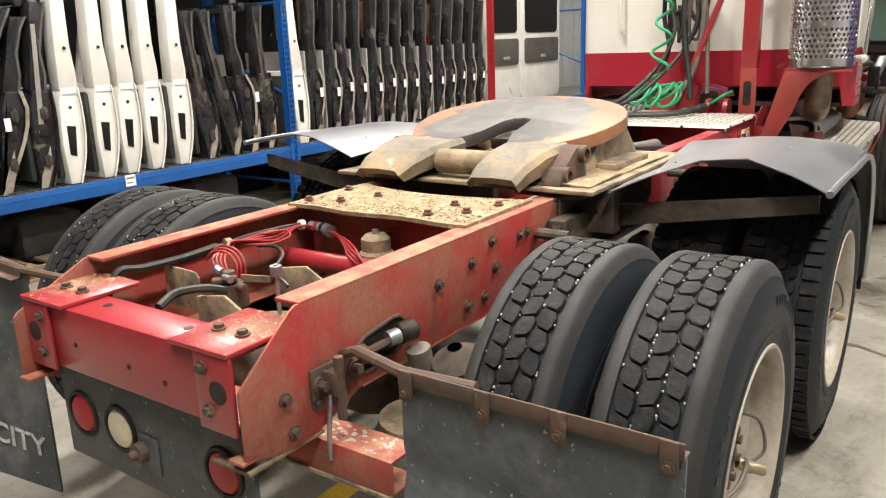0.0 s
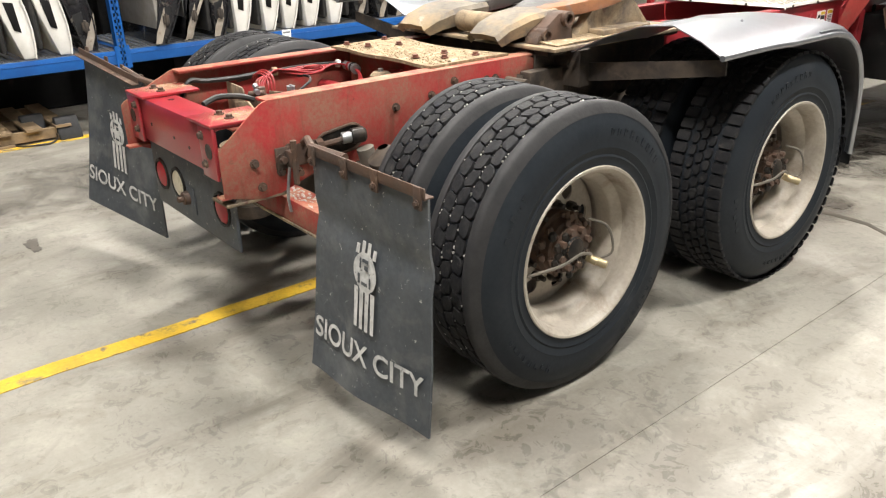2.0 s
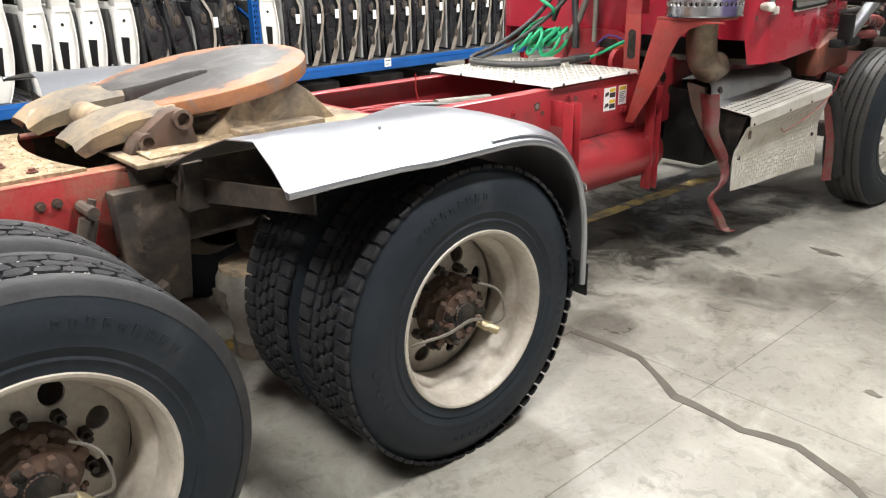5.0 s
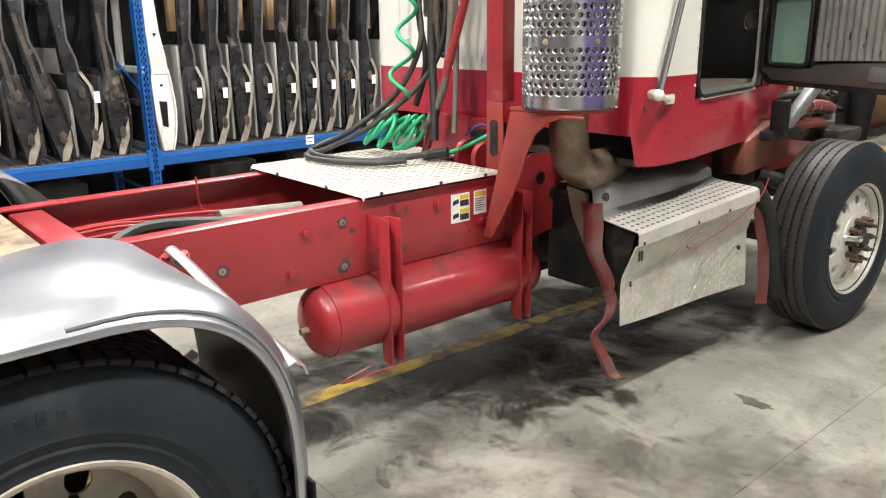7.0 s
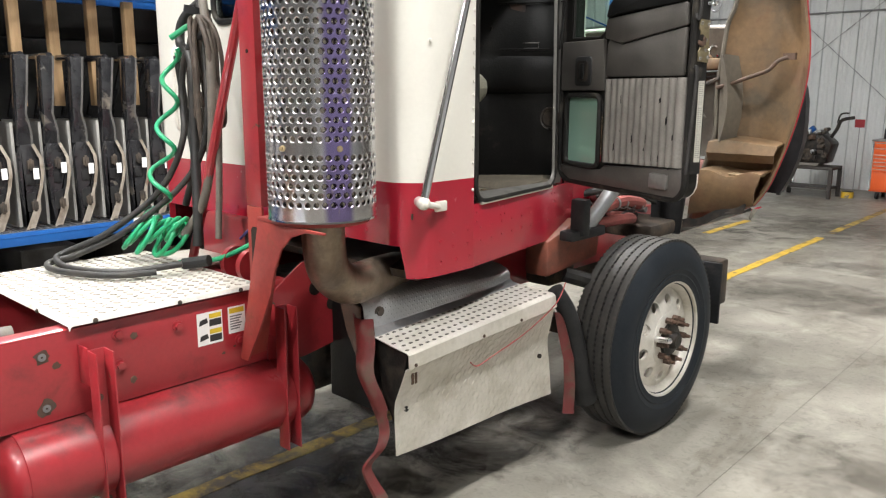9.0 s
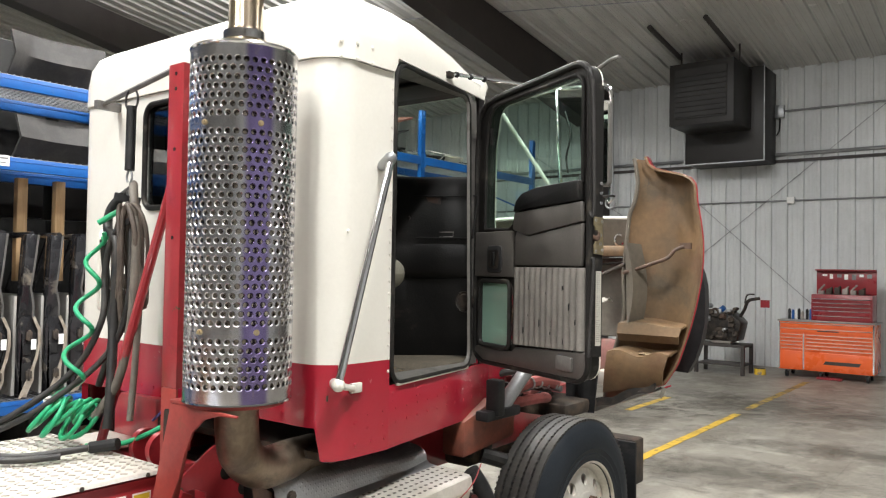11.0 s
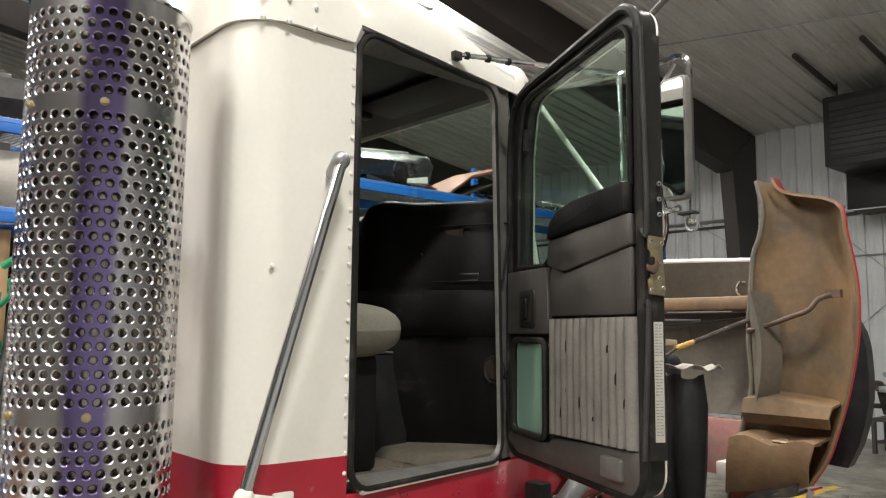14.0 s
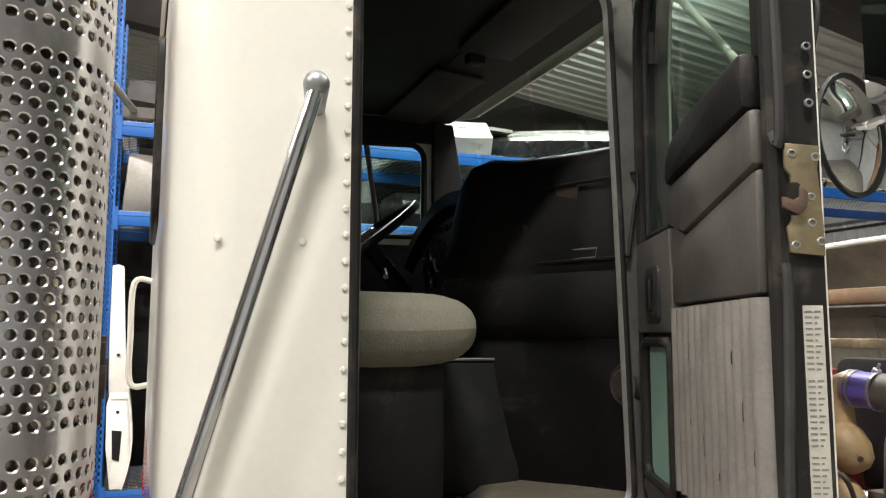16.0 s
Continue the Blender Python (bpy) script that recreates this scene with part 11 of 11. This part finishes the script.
    for k in range(6):
        x = a + 0.08 + k * 0.13
        solid("hand_tool", G().box(x, x + 0.09, y + 0.25, y + 0.4, 1.5, 1.55 + 0.08 * rnd.random()).cyl((x, y + 0.3, 1.56), (x + 0.1, y + 0.32, 1.6 + 0.1 * rnd.random()), 0.018, n=8), rnd.choice([GREASE, BLUE, DARK_STEEL, GREY_TRIM]), "dark hand tool lying in the top tool box", "tool", group="tools in the top box", bevel=0.006)
    part("dust_pan", G().box(0.0, 0.4, y - 0.05, y + 0.1, 0.01, 0.05), CHEST_RED, c)


def engine_on_stand():
    x, y = -1.55, 16.3
    s = empty("engine_stand", (x, y, 0), "black steel bench stand holding the spare engine", "engine stand")
    part("top_frame", G().box(x - 0.45, x + 0.45, y - 0.28, y + 0.3, 0.5, 0.55), STEEL_BROWN, s, bevel=0.006)
    for dx in (-0.42, 0.42):
        for dy in (-0.25, 0.27):
            part("leg", G().box(x + dx - 0.03, x + dx + 0.03, y + dy - 0.03, y + dy + 0.03, 0, 0.5), STEEL_BROWN, s)
    part("shelf", G().box(x - 0.42, x + 0.42, y - 0.25, y + 0.27, 0.16, 0.19), STEEL_BROWN, s)
    e = empty("spare_engine", (x, y, 0.55), "black oily spare engine with pulleys on the stand", "engine")
    part("block", G().prism([(x - 0.3, 0.6), (x + 0.3, 0.6), (x + 0.38, 0.95), (x + 0.2, 1.12), (x - 0.2, 1.12), (x - 0.38, 0.95)], "y", y - 0.2, y + 0.25), GREASE, e, bevel=0.03)
    part("sump", G().prism([(x - 0.16, 0.552), (x + 0.16, 0.552), (x + 0.25, 0.66), (x - 0.25, 0.66)], "y", y - 0.18, y + 0.2), GREY_TRIM, e, "pale alloy sump", bevel=0.02)
    for px, pz, r in ((x, 0.75, 0.11), (x - 0.33, 1.05, 0.085), (x - 0.08, 1.12, 0.09), (x + 0.2, 1.0, 0.06), (x + 0.28, 0.75, 0.05)):
        part("pulley", G().lathe([(0, 0), (r * 0.4, 0), (r * 0.45, 0.02), (r * 0.8, 0.025), (r, 0.0), (r * 0.9, -0.02), (r, -0.04)], (px, y - 0.24, pz), (0, -1, 0), 20), DARK_STEEL, e)
    rnd = random.Random(6)
    for k in range(22):
        px, pz = x + rnd.uniform(-0.4, 0.42), rnd.uniform(0.65, 1.25)
        w = rnd.uniform(0.025, 0.07)
        part("engine_fitting", G().box(px - w, px + w, y - 0.28 + 0.05 * rnd.random(), y - 0.1, pz - w * 0.7, pz + w * 0.7) if k % 2 else G().cyl((px, y - 0.3, pz), (px, y - 0.1, pz), w * 0.7, n=10), rnd.choice([GREASE, DARK_STEEL, GREASE, GALV, RUST]), e, bevel=0.008)
    part("blue_cap", G().cyl((x - 0.02, y - 0.15, 1.15), (x + 0.06, y - 0.15, 1.22), 0.05, n=12), BLUE, e, "blue plastic cap")
    part("pipe", G().tube(smooth_path([(x + 0.3, y, 1.05), (x + 0.38, y, 1.2), (x + 0.45, y - 0.02, 1.35), (x + 0.65, y - 0.05, 1.4)], 5), 0.03, 10), GREASE, e)
    part("pipe", G().tube(smooth_path([(x + 0.38, y, 1.3), (x + 0.42, y, 1.45), (x + 0.55, y, 1.47)], 5), 0.015, 8), GREASE, e)
    d = empty("paint_tin", (-0.95, 16.5, 0), "yellow tin on the floor beside the tool chest", "tin")
    part("can", G().lathe([(0, 0), (0.1, 0), (0.1, 0.1), (0.09, 0.105), (0, 0.105)], (-0.95, 16.5, 0), (0, 0, 1), 20), YELLOW_LINE, d)
    part("lid", G().cyl((-0.95, 16.5, 0.105), (-0.95, 16.5, 0.115), 0.085, n=20), DARK_STEEL, d)
    p = empty("stick_sign", (-0.92, 16.6, 0.0), "small red tag on a thin stand", "sign")
    part("stick", G().cyl((-0.92, 16.7, 0), (-0.92, 16.7, 1.25), 0.008, n=6), GALV, p)
    part("tag", G().box(-1.0, -0.84, 16.69, 16.7, 1.22, 1.36), CHEST_RED, p)


tool_chest()
engine_on_stand()


def back_racks():
    # what lies on the high deck of the far bays, and dark blocks added behind the doors
    z = LEVELS[2] + 0.07
    # a faded brown-red bonnet leaning up, white and dark panels heaped on the high deck
    rows = [[(-3.92, 8.8, z + 0.01), (-4.2, 8.78, z + 0.02), (-4.6, 8.8, z + 0.03)], [(-3.9, 9.15, z + 0.26), (-4.2, 9.13, z + 0.3), (-4.6, 9.15, z + 0.25)], [(-3.92, 9.6, z + 0.4), (-4.2, 9.58, z + 0.43), (-4.6, 9.6, z + 0.38)], [(-3.95, 10.05, z + 0.55), (-4.2, 10.05, z + 0.57), (-4.6, 10.05, z + 0.5)]]
    solid("body_panel", G().sheet(rows, 0.025), RUST_SHEET, "faded brown-red bonnet leaning on the high rack deck", "body panel", group="body panels on the far rack", smooth=60)
    rows = [[(-3.95, 9.0, z), (-4.3, 9.0, z + 0.1)], [(-3.93, 9.5, z + 0.2), (-4.3, 9.5, z + 0.24)], [(-3.97, 9.98, z + 0.36), (-4.3, 9.98, z + 0.36)]]
    solid("body_panel", G().sheet(rows, 0.02), DARK_TRIM, "charcoal panel under the brown-red bonnet", "body panel", group="body panels on the far rack", smooth=60)
    rows = [[(-3.95, 8.2, z + 0.05), (-4.1, 8.3, z + 0.26)], [(-3.95, 8.5, z + 0.08), (-4.1, 8.62, z + 0.31)]]
    solid("body_panel", G().sheet(rows, 0.02), PANEL_GREY, "pale grey panel standing on the high rack deck", "body panel", group="body panels on the far rack", smooth=60)
    bumper = [[(-4.05 + 0.1 * math.sin(3.1 * u), 6.5 + 2.1 * u, z + 0.02 + 0.1 * u), (-3.98 + 0.12 * math.sin(3.1 * u), 6.5 + 2.1 * u, z + 0.14 + 0.16 * u), (-4.08 + 0.1 * math.sin(3.1 * u), 6.52 + 2.08 * u, z + 0.2 + 0.24 * u), (-4.3, 6.55 + 2.0 * u, z + 0.22 + 0.26 * u)] for u in np.linspace(0, 1, 14)]
    solid("bumper", G().sheet(bumper, 0.02), BLACK_DOOR, "black plastic bumper skin lying on the high rack deck", "bumper", smooth=60)
    solid("bumper", G().sheet([[(x - 0.25, y - 0.1, zz + 0.08) for x, y, zz in row] for row in bumper], 0.02), DARK_TRIM, "charcoal bumper skin behind the black one", "bumper", smooth=60)
    solid("body_panel", G().sheet([[(-3.95, 6.35, z + 0.26), (-4.3, 6.35, z + 0.28)], [(-3.95, 6.6, z + 0.29), (-4.3, 6.6, z + 0.31)], [(-3.95, 6.9, z + 0.28), (-4.3, 6.9, z + 0.3)]], 0.03), PANEL_GREY, "small pale grey panel lying on the heaped bumpers", "body panel", group="body panels on the far rack", smooth=60)
    rnd = random.Random(31)
    for k in range(12):
        y = 7.5 + k * 0.47
        colour, word = rnd.choice([(BLACK_DOOR, "black"), (GREY_TRIM, "pale grey"), (DARK_TRIM, "charcoal"), (BLACK_DOOR, "black")])
        h = rnd.uniform(0.12, 0.26)
        rows = []
        for i in range(7):
            u = i / 6
            rows.append([(-4.2 - 0.1 * math.sin(3 * u), y - 0.3 + 0.6 * u, z), (-4.1 - 0.15 * math.sin(3 * u), y - 0.25 + 0.5 * u, z + h * 0.6), (-4.5, y - 0.2 + 0.45 * u, z + h)])
        solid("body_panel", G().sheet(rows, 0.02), colour, word + " curved vehicle body panel on the far rack", "body panel", group="body panels on the far rack", smooth=60)
    # unseen dark blocks make the gaps between the doors read black
    for k in range(8):
        y = -3.0 + k * 1.32
        o = empty("stock_stack", (-5.45, y, 0), "tall dark block added behind the rack to blacken the gaps", "panel stack", "stacks behind the rack")
        part("panel", G().box(-5.75, -5.15, y - 0.62, y + 0.62, 0.0, 2.3), DASH, o, bevel=0.03)
        part("panel", G().box(-5.75, -5.18, y - 0.6, y + 0.6, 2.3, 4.1), DASH, o, bevel=0.03)


back_racks()
